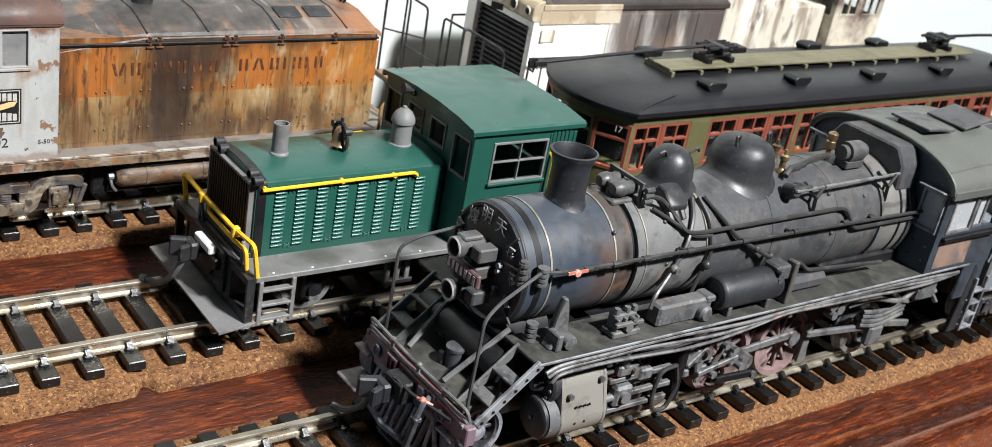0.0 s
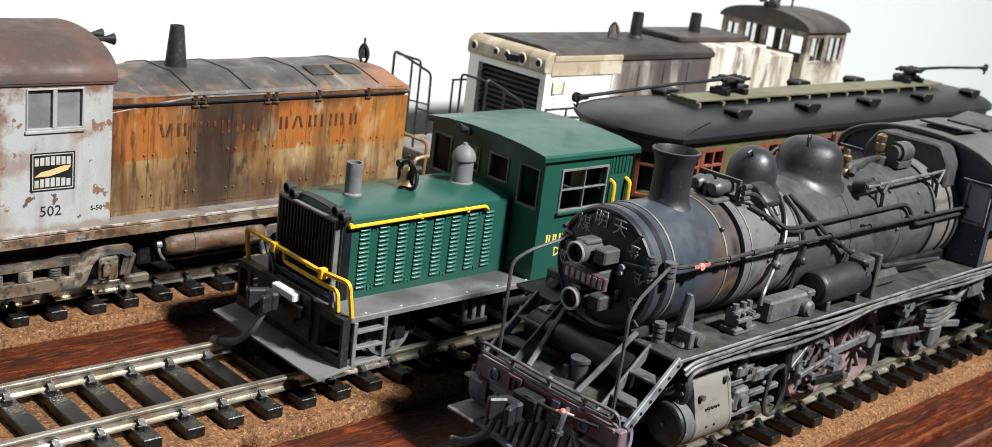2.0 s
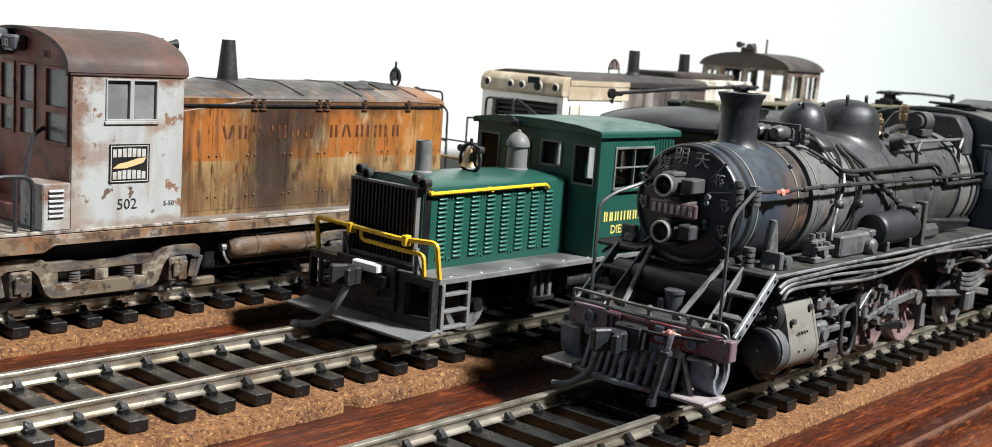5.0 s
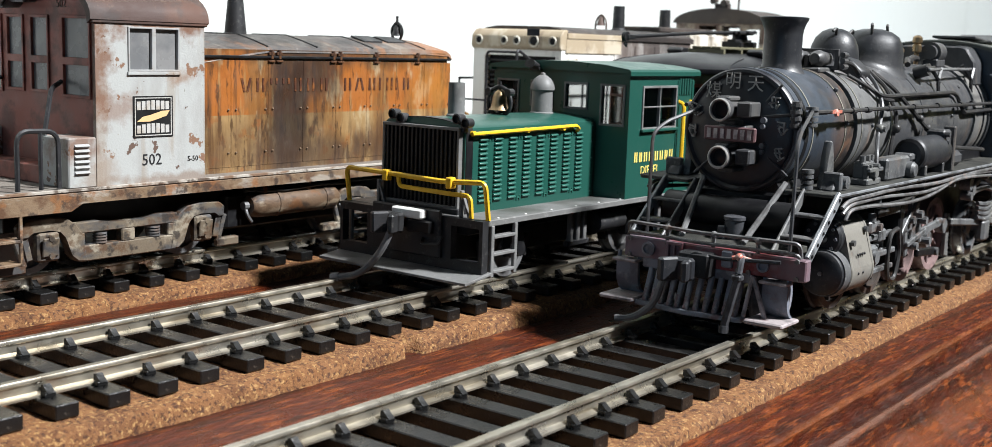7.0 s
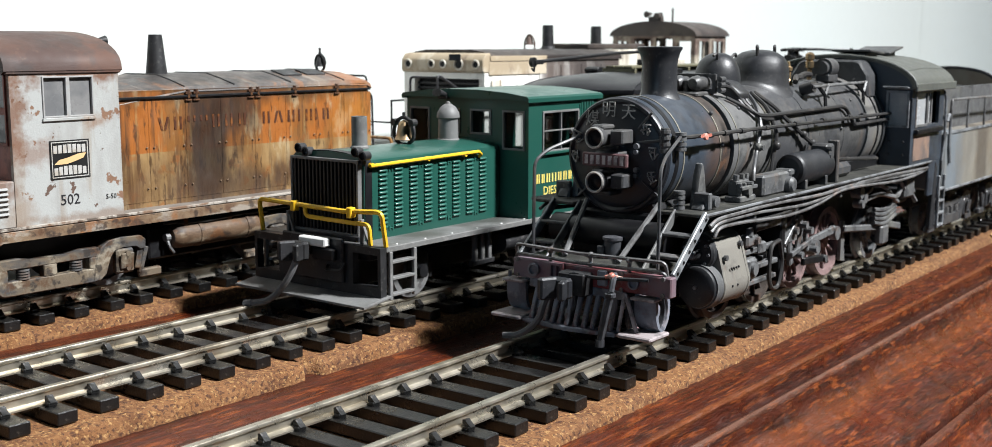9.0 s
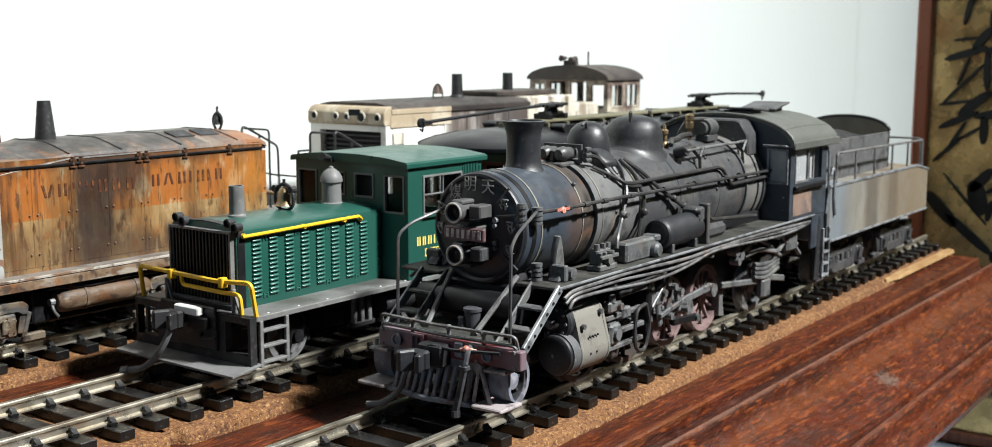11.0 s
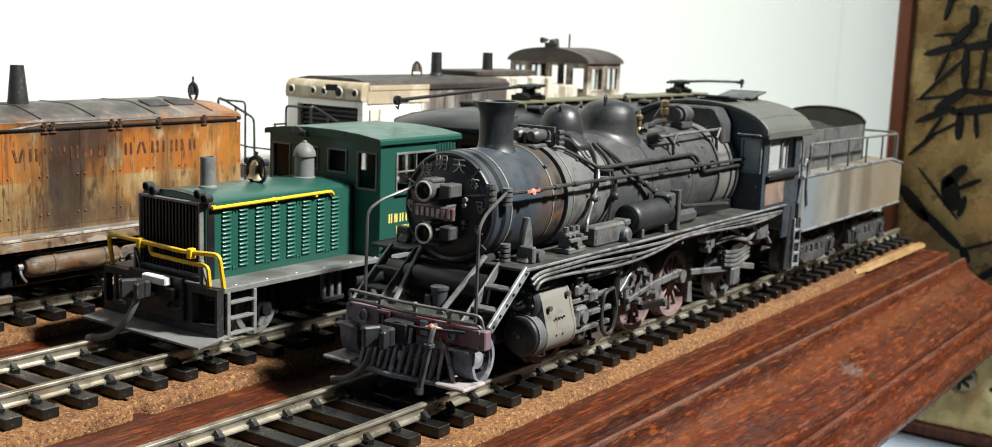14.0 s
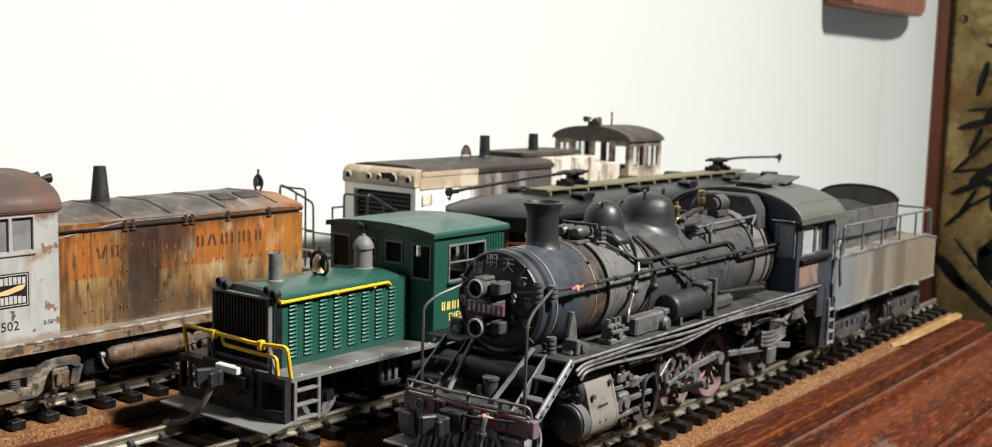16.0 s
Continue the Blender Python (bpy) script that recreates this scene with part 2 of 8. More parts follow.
M = {}
M["wall"] = material("white_wall_paint", (0.575, 0.600, 0.578), [((0.562, 0.585, 0.566), iso(12), 0.4, 0.7, 0.5)], 0.85, bump=0.05, bscale=900)
# unseen room surfaces kept near black and bluish to limit bounce light
M["room"] = material("dark_room_paint", (0.045, 0.050, 0.058), [((0.035, 0.038, 0.045), iso(2), 0.4, 0.7, 0.5)], 0.9)
M["desk"] = material("pale_blue_desk", (0.30, 0.36, 0.43), [((0.25, 0.30, 0.37), iso(30), 0.4, 0.7, 0.4)], 0.5)
M["wood"] = material("dark_red_wood", (0.074, 0.0132, 0.0046), [
    ((0.036, 0.0088, 0.0045), (5, 120, 120), 0.42, 0.66, 0.7),
    ((0.118, 0.025, 0.0075), (4, 170, 150), 0.54, 0.76, 0.55),
    ((0.016, 0.0052, 0.0032), (70, 900, 800), 0.55, 0.70, 0.75),
    ((0.215, 0.052, 0.0115), (170, 1200, 1000), 0.56, 0.72, 0.6),
    ((0.018, 0.0062, 0.004), (420, 2600, 2400), 0.56, 0.68, 0.7)], 0.34, bump=1.0, grain=(420, 1500, 1400), rvar=0.14, coat=0.0, spec=0.40,
    # highlights painted on the edge and bead crests, shade painted into both grooves
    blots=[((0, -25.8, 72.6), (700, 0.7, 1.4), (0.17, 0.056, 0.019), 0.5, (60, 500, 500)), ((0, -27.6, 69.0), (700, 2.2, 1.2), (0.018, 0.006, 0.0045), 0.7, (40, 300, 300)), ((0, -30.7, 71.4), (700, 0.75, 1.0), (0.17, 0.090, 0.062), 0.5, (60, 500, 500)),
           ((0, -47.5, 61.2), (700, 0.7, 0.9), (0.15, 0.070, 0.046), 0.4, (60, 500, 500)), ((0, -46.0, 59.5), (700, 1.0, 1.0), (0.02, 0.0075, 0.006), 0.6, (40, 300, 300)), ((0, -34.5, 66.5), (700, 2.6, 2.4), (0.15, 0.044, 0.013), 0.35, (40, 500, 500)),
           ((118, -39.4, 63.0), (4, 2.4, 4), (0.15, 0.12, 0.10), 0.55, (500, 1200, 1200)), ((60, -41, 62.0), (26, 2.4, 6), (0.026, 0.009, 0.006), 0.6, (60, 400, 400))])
M["wood_dark"] = material("plinth_wood", (0.05, 0.02, 0.012), [((0.09, 0.03, 0.015), (10, 200, 200), 0.4, 0.7, 0.6)], 0.5)
M["frame_wood"] = material("frame_wood", (0.27, 0.088, 0.045), [((0.10, 0.035, 0.018), (300, 300, 12), 0.4, 0.7, 0.7)], 0.4)
M["cork"] = material("cork", (0.158, 0.070, 0.0255), [
    ((0.080, 0.032, 0.0140), iso(110), 0.48, 0.66, 0.65),
    ((0.36, 0.210, 0.082), iso(1750), 0.59, 0.74, 0.75),
    ((0.040, 0.0155, 0.0085), iso(1550), 0.54, 0.69, 0.85),
    ((0.24, 0.122, 0.048), iso(800), 0.58, 0.74, 0.45)], 0.9, bump=0.8, bscale=2200)
M["cork_pale"] = material("golden_lit_cork", (0.27, 0.160, 0.070), [((0.38, 0.25, 0.12), (60, 300, 300), 0.48, 0.68, 0.7), ((0.20, 0.10, 0.035), (120, 500, 500), 0.58, 0.74, 0.6)], 0.5, bump=0.15)
M["tie"] = material("black_tie", (0.005, 0.005, 0.005), [((0.012, 0.011, 0.011), (200, 60, 200), 0.5, 0.75, 0.7), ((0.10, 0.085, 0.07), iso(1800), 0.74, 0.82, 0.4)], 0.36, spec=0.5, bump=0.2, vary=0.2)
M["rail"] = material("nickel_rail", (0.50, 0.46, 0.38), [((0.26, 0.21, 0.14), (60, 300, 300), 0.48, 0.72, 0.7), ((0.62, 0.60, 0.55), (20, 400, 400), 0.5, 0.8, 0.5)], 0.34, metal=0.85, bump=0.05)
M["green"] = material("green_paint", (0.011, 0.060, 0.045), [((0.018, 0.070, 0.056), iso(40), 0.42, 0.72, 0.35), ((0.03, 0.08, 0.065), iso(1200), 0.68, 0.82, 0.2)], 0.34, spec=0.5, bump=0.03, rvar=0.08)
M["green_worn"] = material("green_paint_worn_edges", (0.016, 0.085, 0.064), [((0.05, 0.13, 0.11), iso(800), 0.55, 0.75, 0.5)], 0.3, spec=0.5, bump=0.05)
M["pale_frame"] = material("pale_window_frame", (0.30, 0.30, 0.295), [((0.26, 0.22, 0.19), iso(300), 0.52, 0.74, 0.6)], 0.55)
M["yellow"] = material("yellow_paint", (0.66, 0.40, 0.018), [((0.48, 0.26, 0.02), iso(500), 0.5, 0.75, 0.5)], 0.42)
M["letters"] = material("yellow_lettering", (0.72, 0.56, 0.14), [((0.58, 0.42, 0.10), iso(900), 0.5, 0.75, 0.4)], 0.5)
M["grey"] = material("grey_paint", (0.150, 0.150, 0.148), [((0.095, 0.092, 0.088), iso(150), 0.42, 0.7, 0.7), ((0.23, 0.22, 0.21), iso(700), 0.62, 0.8, 0.4)], 0.55, bump=0.12)
M["walkway"] = material("worn_grey_walkway", (0.140, 0.140, 0.137), [((0.105, 0.104, 0.098), iso(120), 0.44, 0.7, 0.6), ((0.25, 0.24, 0.23), iso(700), 0.64, 0.8, 0.4)], 0.52, bump=0.12,
    blots=[((1, -11, 12), (7.5, 3.4, 6), (0.062, 0.064, 0.055), 0.85, iso(60)), ((23, -9.5, 12), (8, 4.2, 6), (0.050, 0.051, 0.046), 0.9, iso(60))])
M["darkgrey"] = material("dark_grey_paint", (0.022, 0.022, 0.024), [((0.011, 0.011, 0.011), iso(200), 0.4, 0.7, 0.7), ((0.10, 0.095, 0.09), iso(900), 0.64, 0.8, 0.4)], 0.5, bump=0.1)
M["black"] = material("black_paint", (0.006, 0.006, 0.007), [((0.02, 0.02, 0.02), iso(500), 0.6, 0.8, 0.5)], 0.45, bump=0.05)
M["void"] = material("dark_interior", (0.008, 0.008, 0.009), (), 0.8)
M["chalk"] = material("pale_plastic", (0.62, 0.62, 0.60), [((0.45, 0.45, 0.43), iso(600), 0.5, 0.8, 0.4)], 0.5)
M["brass"] = material("old_brass", (0.34, 0.245, 0.14), [((0.10, 0.07, 0.045), iso(400), 0.45, 0.7, 0.7)], 0.4, metal=0.9)
M["steam"] = material("sooty_black_paint", (0.050, 0.051, 0.054), [
    ((0.100, 0.097, 0.092), iso(70), 0.48, 0.72, 0.65), ((0.020, 0.020, 0.022), iso(220), 0.54, 0.70, 0.55),
    ((0.1129, 0.08725, 0.06772), (220, 220, 60), 0.64, 0.84, 0.45), ((0.1334, 0.1283, 0.118), iso(1400), 0.66, 0.80, 0.35)], 0.42, bump=0.05, rvar=0.15)
M["smokebox"] = material("bluish_black_paint", (0.033, 0.042, 0.056), [
    ((0.054, 0.056, 0.060), iso(70), 0.50, 0.78, 0.5), ((0.0162, 0.0162, 0.018), iso(200), 0.52, 0.70, 0.5), ((0.0675, 0.0522, 0.0414), (180, 180, 60), 0.64, 0.84, 0.4)], 0.42, spec=0.5, bump=0.05, rvar=0.15, blots=[((28.5, -9.0, 28), (5, 9, 9), (0.085, 0.050, 0.034), 0.75, iso(90))])
M["soot"] = material("sooty_black_metal", (0.014, 0.015, 0.018), [((0.035, 0.035, 0.036), iso(90), 0.50, 0.75, 0.6), ((0.09, 0.085, 0.08), iso(1200), 0.66, 0.80, 0.35)], 0.46, spec=0.45, bump=0.08)
M["olive_grey"] = material("olive_grey_roof_paint", (0.085, 0.089, 0.080), [((0.064, 0.067, 0.063), iso(40), 0.46, 0.70, 0.6), ((0.13, 0.127, 0.108), iso(900), 0.64, 0.80, 0.4)], 0.5, bump=0.05)
M["burnt_cream"] = material("stained_cream_paint", (0.54, 0.50, 0.42), [((0.70, 0.67, 0.60), (120, 120, 40), 0.52, 0.70, 0.7), ((0.22, 0.17, 0.12), (200, 200, 30), 0.54, 0.70, 0.8), ((0.09, 0.068, 0.052), (160, 160, 80), 0.62, 0.74, 0.75)], 0.6, bump=0.1)
M["band"] = material("worn_band", (0.30, 0.28, 0.23), [((0.09, 0.085, 0.075), iso(260), 0.45, 0.7, 0.7)], 0.4, metal=0.4)
M["rod"] = material("dusty_rod_steel", (0.150, 0.153, 0.156), [
    ((0.035, 0.034, 0.033), iso(420), 0.46, 0.66, 0.8), ((0.125, 0.075, 0.055), iso(240), 0.62, 0.78, 0.5)], 0.45, metal=0.3, bump=0.12)
M["bright_wheel"] = material("worn_wheel_steel", (0.26, 0.27, 0.28), [((0.06, 0.06, 0.06), iso(300), 0.45, 0.68, 0.8)], 0.35, metal=0.6)
M["pale_enamel"] = material("grimy_white_enamel", (0.40, 0.39, 0.37), [((0.30, 0.25, 0.19), iso(420), 0.56, 0.74, 0.6)], 0.5)
M["buff_cream"] = material("tan_stained_paint", (0.36, 0.29, 0.20), [((0.54, 0.48, 0.38), (90, 200, 120), 0.5, 0.7, 0.7), ((0.16, 0.11, 0.075), (160, 200, 100), 0.62, 0.76, 0.6)], 0.6, bump=0.1)
M["buff"] = material("buff_paint", (0.62, 0.40, 0.20), (), 0.5)
M["dull_mark"] = material("dull_worn_paint", (0.46, 0.42, 0.42), [((0.16, 0.13, 0.13), iso(400), 0.45, 0.68, 0.8)], 0.6)
M["faded_mark"] = material("faded_white_marks", (0.32, 0.315, 0.30), [((0.10, 0.095, 0.09), iso(500), 0.52, 0.72, 0.7)], 0.6)
M["emblem_red"] = material("bright_red_enamel", (0.40, 0.13, 0.095), [((0.55, 0.42, 0.36), iso(900), 0.5, 0.7, 0.7)], 0.45)
M["steam_pale"] = material("dusty_boiler_lagging", (0.0885, 0.0900, 0.0925), [
    ((0.1398, 0.1364, 0.1174), iso(120), 0.5, 0.75, 0.6), ((0.02683, 0.02683, 0.02795), iso(300), 0.54, 0.70, 0.6),
    ((0.1342, 0.08385, 0.05031), (160, 160, 60), 0.68, 0.84, 0.4), ((0.2236, 0.2236, 0.2124), iso(900), 0.64, 0.80, 0.4)], 0.5, bump=0.12)
M["steam_rust_shade"] = material("heat_stain_and_wheel_shade", (0.058, 0.048, 0.042), [
    ((0.125, 0.062, 0.034), (150, 150, 80), 0.50, 0.70, 0.7), ((0.0216, 0.0216, 0.0234), iso(260), 0.5, 0.68, 0.7)], 0.45, bump=0.14, blots=[((32.0, -9.3, 33.4), (1.3, 3, 2.6), (0.004, 0.004, 0.004), 0.95, iso(40))])
M["steam_door"] = material("smokebox_door_paint", (0.015, 0.016, 0.020), [((0.040, 0.020, 0.018), iso(200), 0.56, 0.76, 0.6), ((0.030, 0.034, 0.042), iso(90), 0.5, 0.72, 0.6)], 0.42, spec=0.5, bump=0.1)
M["lagging"] = material("pale_dusty_lagging", (0.112, 0.112, 0.111), [
    ((0.158, 0.150, 0.140), iso(120), 0.5, 0.75, 0.6), ((0.04797, 0.04797, 0.04797), iso(300), 0.52, 0.70, 0.7), ((0.1279, 0.06929, 0.03731), (160, 160, 60), 0.64, 0.80, 0.5)], 0.46, bump=0.1)
M["firebox"] = material("pale_firebox_lagging", (0.118, 0.114, 0.110), [
    ((0.165, 0.158, 0.135), iso(90), 0.48, 0.72, 0.7), ((0.05, 0.048, 0.046), (60, 220, 220), 0.52, 0.68, 0.75), ((0.15, 0.085, 0.045), (160, 160, 60), 0.64, 0.80, 0.5)], 0.5, bump=0.1)
M["cab_panel"] = material("bare_pinkish_panel", (0.20, 0.135, 0.105), [((0.10, 0.085, 0.08), iso(150), 0.48, 0.68, 0.8), ((0.26, 0.17, 0.12), iso(320), 0.58, 0.74, 0.6)], 0.55, bump=0.1)
M["deck"] = material("grimy_running_board", (0.0408, 0.0408, 0.03672), [((0.0765, 0.07344, 0.06324), iso(160), 0.48, 0.7, 0.7), ((0.01836, 0.01836, 0.01836), iso(400), 0.52, 0.7, 0.6)], 0.5, bump=0.15)
M["jacket"] = material("dusty_cylinder_jacket", (0.175, 0.165, 0.145), [
    ((0.085, 0.078, 0.07), iso(200), 0.56, 0.76, 0.6), ((0.1481, 0.08274, 0.05227), (200, 200, 100), 0.64, 0.80, 0.6)], 0.5, bump=0.1)
M["steel_dirty"] = material("dirty_steel", (0.165, 0.165, 0.165), [
    ((0.07, 0.066, 0.065), iso(350), 0.45, 0.65, 0.7), ((0.190, 0.125, 0.092), iso(220), 0.66, 0.80, 0.45)], 0.45, metal=0.3, bump=0.12)
M["pipe"] = material("grimy_pipe", (0.028, 0.027, 0.027), [((0.06, 0.055, 0.05), iso(300), 0.55, 0.75, 0.6)], 0.45, bump=0.05)
M["grimy"] = material("grimy_cast_metal", (0.055, 0.057, 0.063), [((0.115, 0.115, 0.125), iso(320), 0.52, 0.72, 0.7), ((0.02, 0.02, 0.022), iso(240), 0.5, 0.68, 0.6)], 0.42, metal=0.2, bump=0.1)
M["pilot_dust"] = material("dusty_blue_grey_paint", (0.160, 0.172, 0.205), [((0.07, 0.068, 0.078), iso(240), 0.48, 0.68, 0.7), ((0.28, 0.255, 0.265), iso(420), 0.60, 0.78, 0.6), ((0.13, 0.045, 0.04), iso(300), 0.68, 0.80, 0.6)], 0.5, bump=0.12)
M["tread"] = material("worn_pinkish_tread", (0.30, 0.262, 0.265), [((0.09, 0.082, 0.083), iso(420), 0.50, 0.70, 0.7), ((0.28, 0.10, 0.09), iso(300), 0.64, 0.78, 0.5)], 0.6, bump=0.2)
M["beam_red"] = material("faded_red_beam", (0.17, 0.034, 0.036), [((0.075, 0.024, 0.026), iso(300), 0.48, 0.70, 0.7), ((0.24, 0.17, 0.18), iso(160), 0.58, 0.74, 0.6)], 0.5, bump=0.12,
    blots=[((0, 13, 11), (40, 15, 12), (0.15, 0.13, 0.155), 0.85, iso(150)), ((0, -17, 11), (40, 4, 12), (0.15, 0.12, 0.14), 0.8, iso(150))])
M["pale_edge"] = material("worn_bare_edge", (0.2255, 0.2357, 0.246), [((0.07175, 0.07175, 0.07482), iso(300), 0.45, 0.7, 0.8)], 0.45, metal=0.2)
M["plate_pink"] = material("faded_pink_plate", (0.135, 0.075, 0.078), [((0.07, 0.045, 0.046), iso(300), 0.46, 0.68, 0.7)], 0.5, bump=0.1)
M["red_wheel"] = material("dusty_red_wheel", (0.215, 0.145, 0.140), [((0.10, 0.074, 0.072), iso(300), 0.45, 0.7, 0.7), ((0.30, 0.235, 0.225), iso(500), 0.6, 0.8, 0.4)], 0.6, bump=0.08)
M["tender"] = material("airbrushed_tender_grey", (0.165, 0.155, 0.135), [
    ((0.24, 0.225, 0.19), (40, 40, 16), 0.48, 0.66, 0.6), ((0.090, 0.082, 0.075), (60, 60, 20), 0.54, 0.74, 0.6)], 0.55, bump=0.06, blots=[((203, -17, 22), (30, 60, 40), (0.165, 0.125, 0.080), 0.8, iso(60)), ((166, -17, 22), (7, 60, 40), (0.075, 0.062, 0.050), 0.75, (90, 90, 30)), ((184, -17, 22), (5, 60, 40), (0.085, 0.066, 0.048), 0.6, (90, 90, 30)), ((140, -17, 22), (9, 60, 40), (0.14, 0.17, 0.20), 0.7, iso(60))])
M["coal"] = material("coal", (0.012, 0.012, 0.012), [((0.04, 0.04, 0.04), iso(900), 0.5, 0.7, 0.6)], 0.6, bump=0.6)
M["orange"] = material("weathered_orange_hood", (0.270, 0.172, 0.076), [
    ((0.17, 0.082, 0.026), (110, 110, 60), 0.46, 0.66, 0.75),
    ((0.38, 0.30, 0.18), (260, 260, 110), 0.60, 0.74, 0.6),
    ((0.075, 0.036, 0.017), (520, 520, 34), 0.54, 0.72, 0.75),
    ((0.30, 0.20, 0.085), (640, 640, 60), 0.62, 0.76, 0.55),
    ((0.24, 0.075, 0.014), iso(300), 0.62, 0.74, 0.5),
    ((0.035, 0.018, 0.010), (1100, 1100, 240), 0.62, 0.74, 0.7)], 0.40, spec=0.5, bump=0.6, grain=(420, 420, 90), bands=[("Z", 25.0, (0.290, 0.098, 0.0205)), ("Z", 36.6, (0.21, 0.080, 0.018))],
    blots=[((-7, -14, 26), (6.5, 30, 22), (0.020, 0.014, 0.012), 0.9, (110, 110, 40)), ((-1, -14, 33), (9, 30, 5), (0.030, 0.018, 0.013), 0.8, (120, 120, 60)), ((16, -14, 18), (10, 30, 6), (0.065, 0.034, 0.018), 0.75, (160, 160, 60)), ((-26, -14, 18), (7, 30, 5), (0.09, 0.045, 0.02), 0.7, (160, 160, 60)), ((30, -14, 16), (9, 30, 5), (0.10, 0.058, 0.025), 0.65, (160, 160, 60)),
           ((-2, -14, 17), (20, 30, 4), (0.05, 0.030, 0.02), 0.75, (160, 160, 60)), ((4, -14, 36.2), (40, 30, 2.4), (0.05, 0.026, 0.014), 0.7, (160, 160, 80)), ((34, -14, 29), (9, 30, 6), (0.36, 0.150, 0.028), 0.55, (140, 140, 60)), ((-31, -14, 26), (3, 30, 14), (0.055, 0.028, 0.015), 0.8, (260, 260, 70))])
M["rust_iron"] = material("rusty_iron", (0.085, 0.040, 0.022), [((0.19, 0.085, 0.032), iso(500), 0.5, 0.7, 0.7), ((0.03, 0.02, 0.016), iso(300), 0.5, 0.7, 0.6)], 0.5, metal=0.3, bump=0.1)
M["hood_roof"] = material("sooty_hood_roof", (0.085, 0.068, 0.060), [
    ((0.17, 0.125, 0.09), (170, 60, 90), 0.50, 0.70, 0.75), ((0.030, 0.028, 0.028), (45, 70, 70), 0.46, 0.64, 0.8), ((0.21, 0.095, 0.04), (300, 90, 200), 0.60, 0.76, 0.7), ((0.24, 0.21, 0.18), (520, 60, 300), 0.66, 0.78, 0.6)], 0.5, spec=0.45, bump=0.14, blots=[((-6, 0, 38), (16, 30, 20), (0.02, 0.019, 0.019), 0.85, iso(110)), ((36, -10, 37), (9, 12, 6), (0.24, 0.085, 0.02), 0.75, iso(160))])
M["cab_grey"] = material("chalky_grey_cab_paint", (0.345, 0.352, 0.340), [
    ((0.265, 0.258, 0.245), (140, 140, 60), 0.48, 0.7, 0.6), ((0.17, 0.080, 0.040), iso(260), 0.745, 0.775, 0.9),
    ((0.08, 0.036, 0.020), iso(420), 0.77, 0.80, 0.9), ((0.25, 0.20, 0.15), (320, 320, 26), 0.62, 0.76, 0.45)], 0.55, bump=0.15,
    blots=[((-42, -18, 41.2), (16, 9, 3.0), (0.14, 0.062, 0.032), 0.9, iso(330)), ((-53, -18, 34), (2.6, 9, 12), (0.15, 0.072, 0.04), 0.85, iso(330)), ((-49, -18, 27), (5, 9, 2.4), (0.18, 0.10, 0.065), 0.6, iso(420)),
           ((-52, -18, 17), (3, 9, 4), (0.22, 0.15, 0.10), 0.5, iso(300)), ((-38, -18, 15.0), (14, 9, 1.1), (0.17, 0.10, 0.06), 0.6, iso(360)), ((-37, -18, 32.0), (3, 9, 1.4), (0.20, 0.11, 0.06), 0.7, iso(360)), ((-56, -18, 21.5), (4, 9, 3), (0.15, 0.075, 0.045), 0.8, iso(340))])
M["cab_roof"] = material("rust_brown_cab_roof", (0.060, 0.035, 0.029), [
    ((0.100, 0.050, 0.034), iso(60), 0.46, 0.68, 0.75), ((0.042, 0.034, 0.032), iso(140), 0.52, 0.72, 0.7), ((0.13, 0.085, 0.06), iso(700), 0.70, 0.82, 0.35)], 0.6, bump=0.12)
M["cab_end"] = material("rusty_red_cab_end", (0.235, 0.082, 0.062), [
    ((0.15, 0.085, 0.072), iso(130), 0.54, 0.74, 0.5), ((0.05, 0.026, 0.024), iso(200), 0.5, 0.7, 0.6)], 0.6, bump=0.1)
M["sill"] = material("rusted_sill", (0.17, 0.115, 0.070), [
    ((0.075, 0.034, 0.017), (160, 160, 160), 0.45, 0.64, 0.85), ((0.30, 0.27, 0.23), (120, 220, 300), 0.56, 0.72, 0.7), ((0.20, 0.085, 0.03), (300, 300, 300), 0.60, 0.74, 0.7), ((0.03, 0.02, 0.016), (340, 340, 340), 0.62, 0.74, 0.8)], 0.6, bump=0.25)
M["truck"] = material("dusty_truck_frame", (0.125, 0.098, 0.068), [
    ((0.045, 0.047, 0.051), (60, 60, 140), 0.46, 0.60, 0.85), ((0.26, 0.225, 0.17), iso(200), 0.60, 0.72, 0.8), ((0.075, 0.038, 0.018), iso(300), 0.56, 0.70, 0.8), ((0.022, 0.018, 0.016), iso(420), 0.60, 0.72, 0.8)], 0.6, bump=0.22)
M["chipped_edge"] = material("chipped_pale_edge", (0.34, 0.31, 0.27), [((0.14, 0.075, 0.04), (130, 300, 300), 0.48, 0.62, 0.9), ((0.05, 0.03, 0.02), (300, 300, 300), 0.60, 0.72, 0.8)], 0.55, bump=0.2)
M["tan_tank"] = material("dusty_air_tank", (0.105, 0.066, 0.040), [((0.030, 0.020, 0.015), (120, 220, 220), 0.44, 0.62, 0.9), ((0.22, 0.17, 0.115), (160, 420, 420), 0.60, 0.74, 0.7), ((0.13, 0.055, 0.02), iso(300), 0.62, 0.74, 0.6)], 0.5, bump=0.2)
M["walk_grey"] = material("dusty_walkway", (0.17, 0.15, 0.13), [((0.09, 0.07, 0.06), iso(200), 0.48, 0.68, 0.7)], 0.65, bump=0.15)
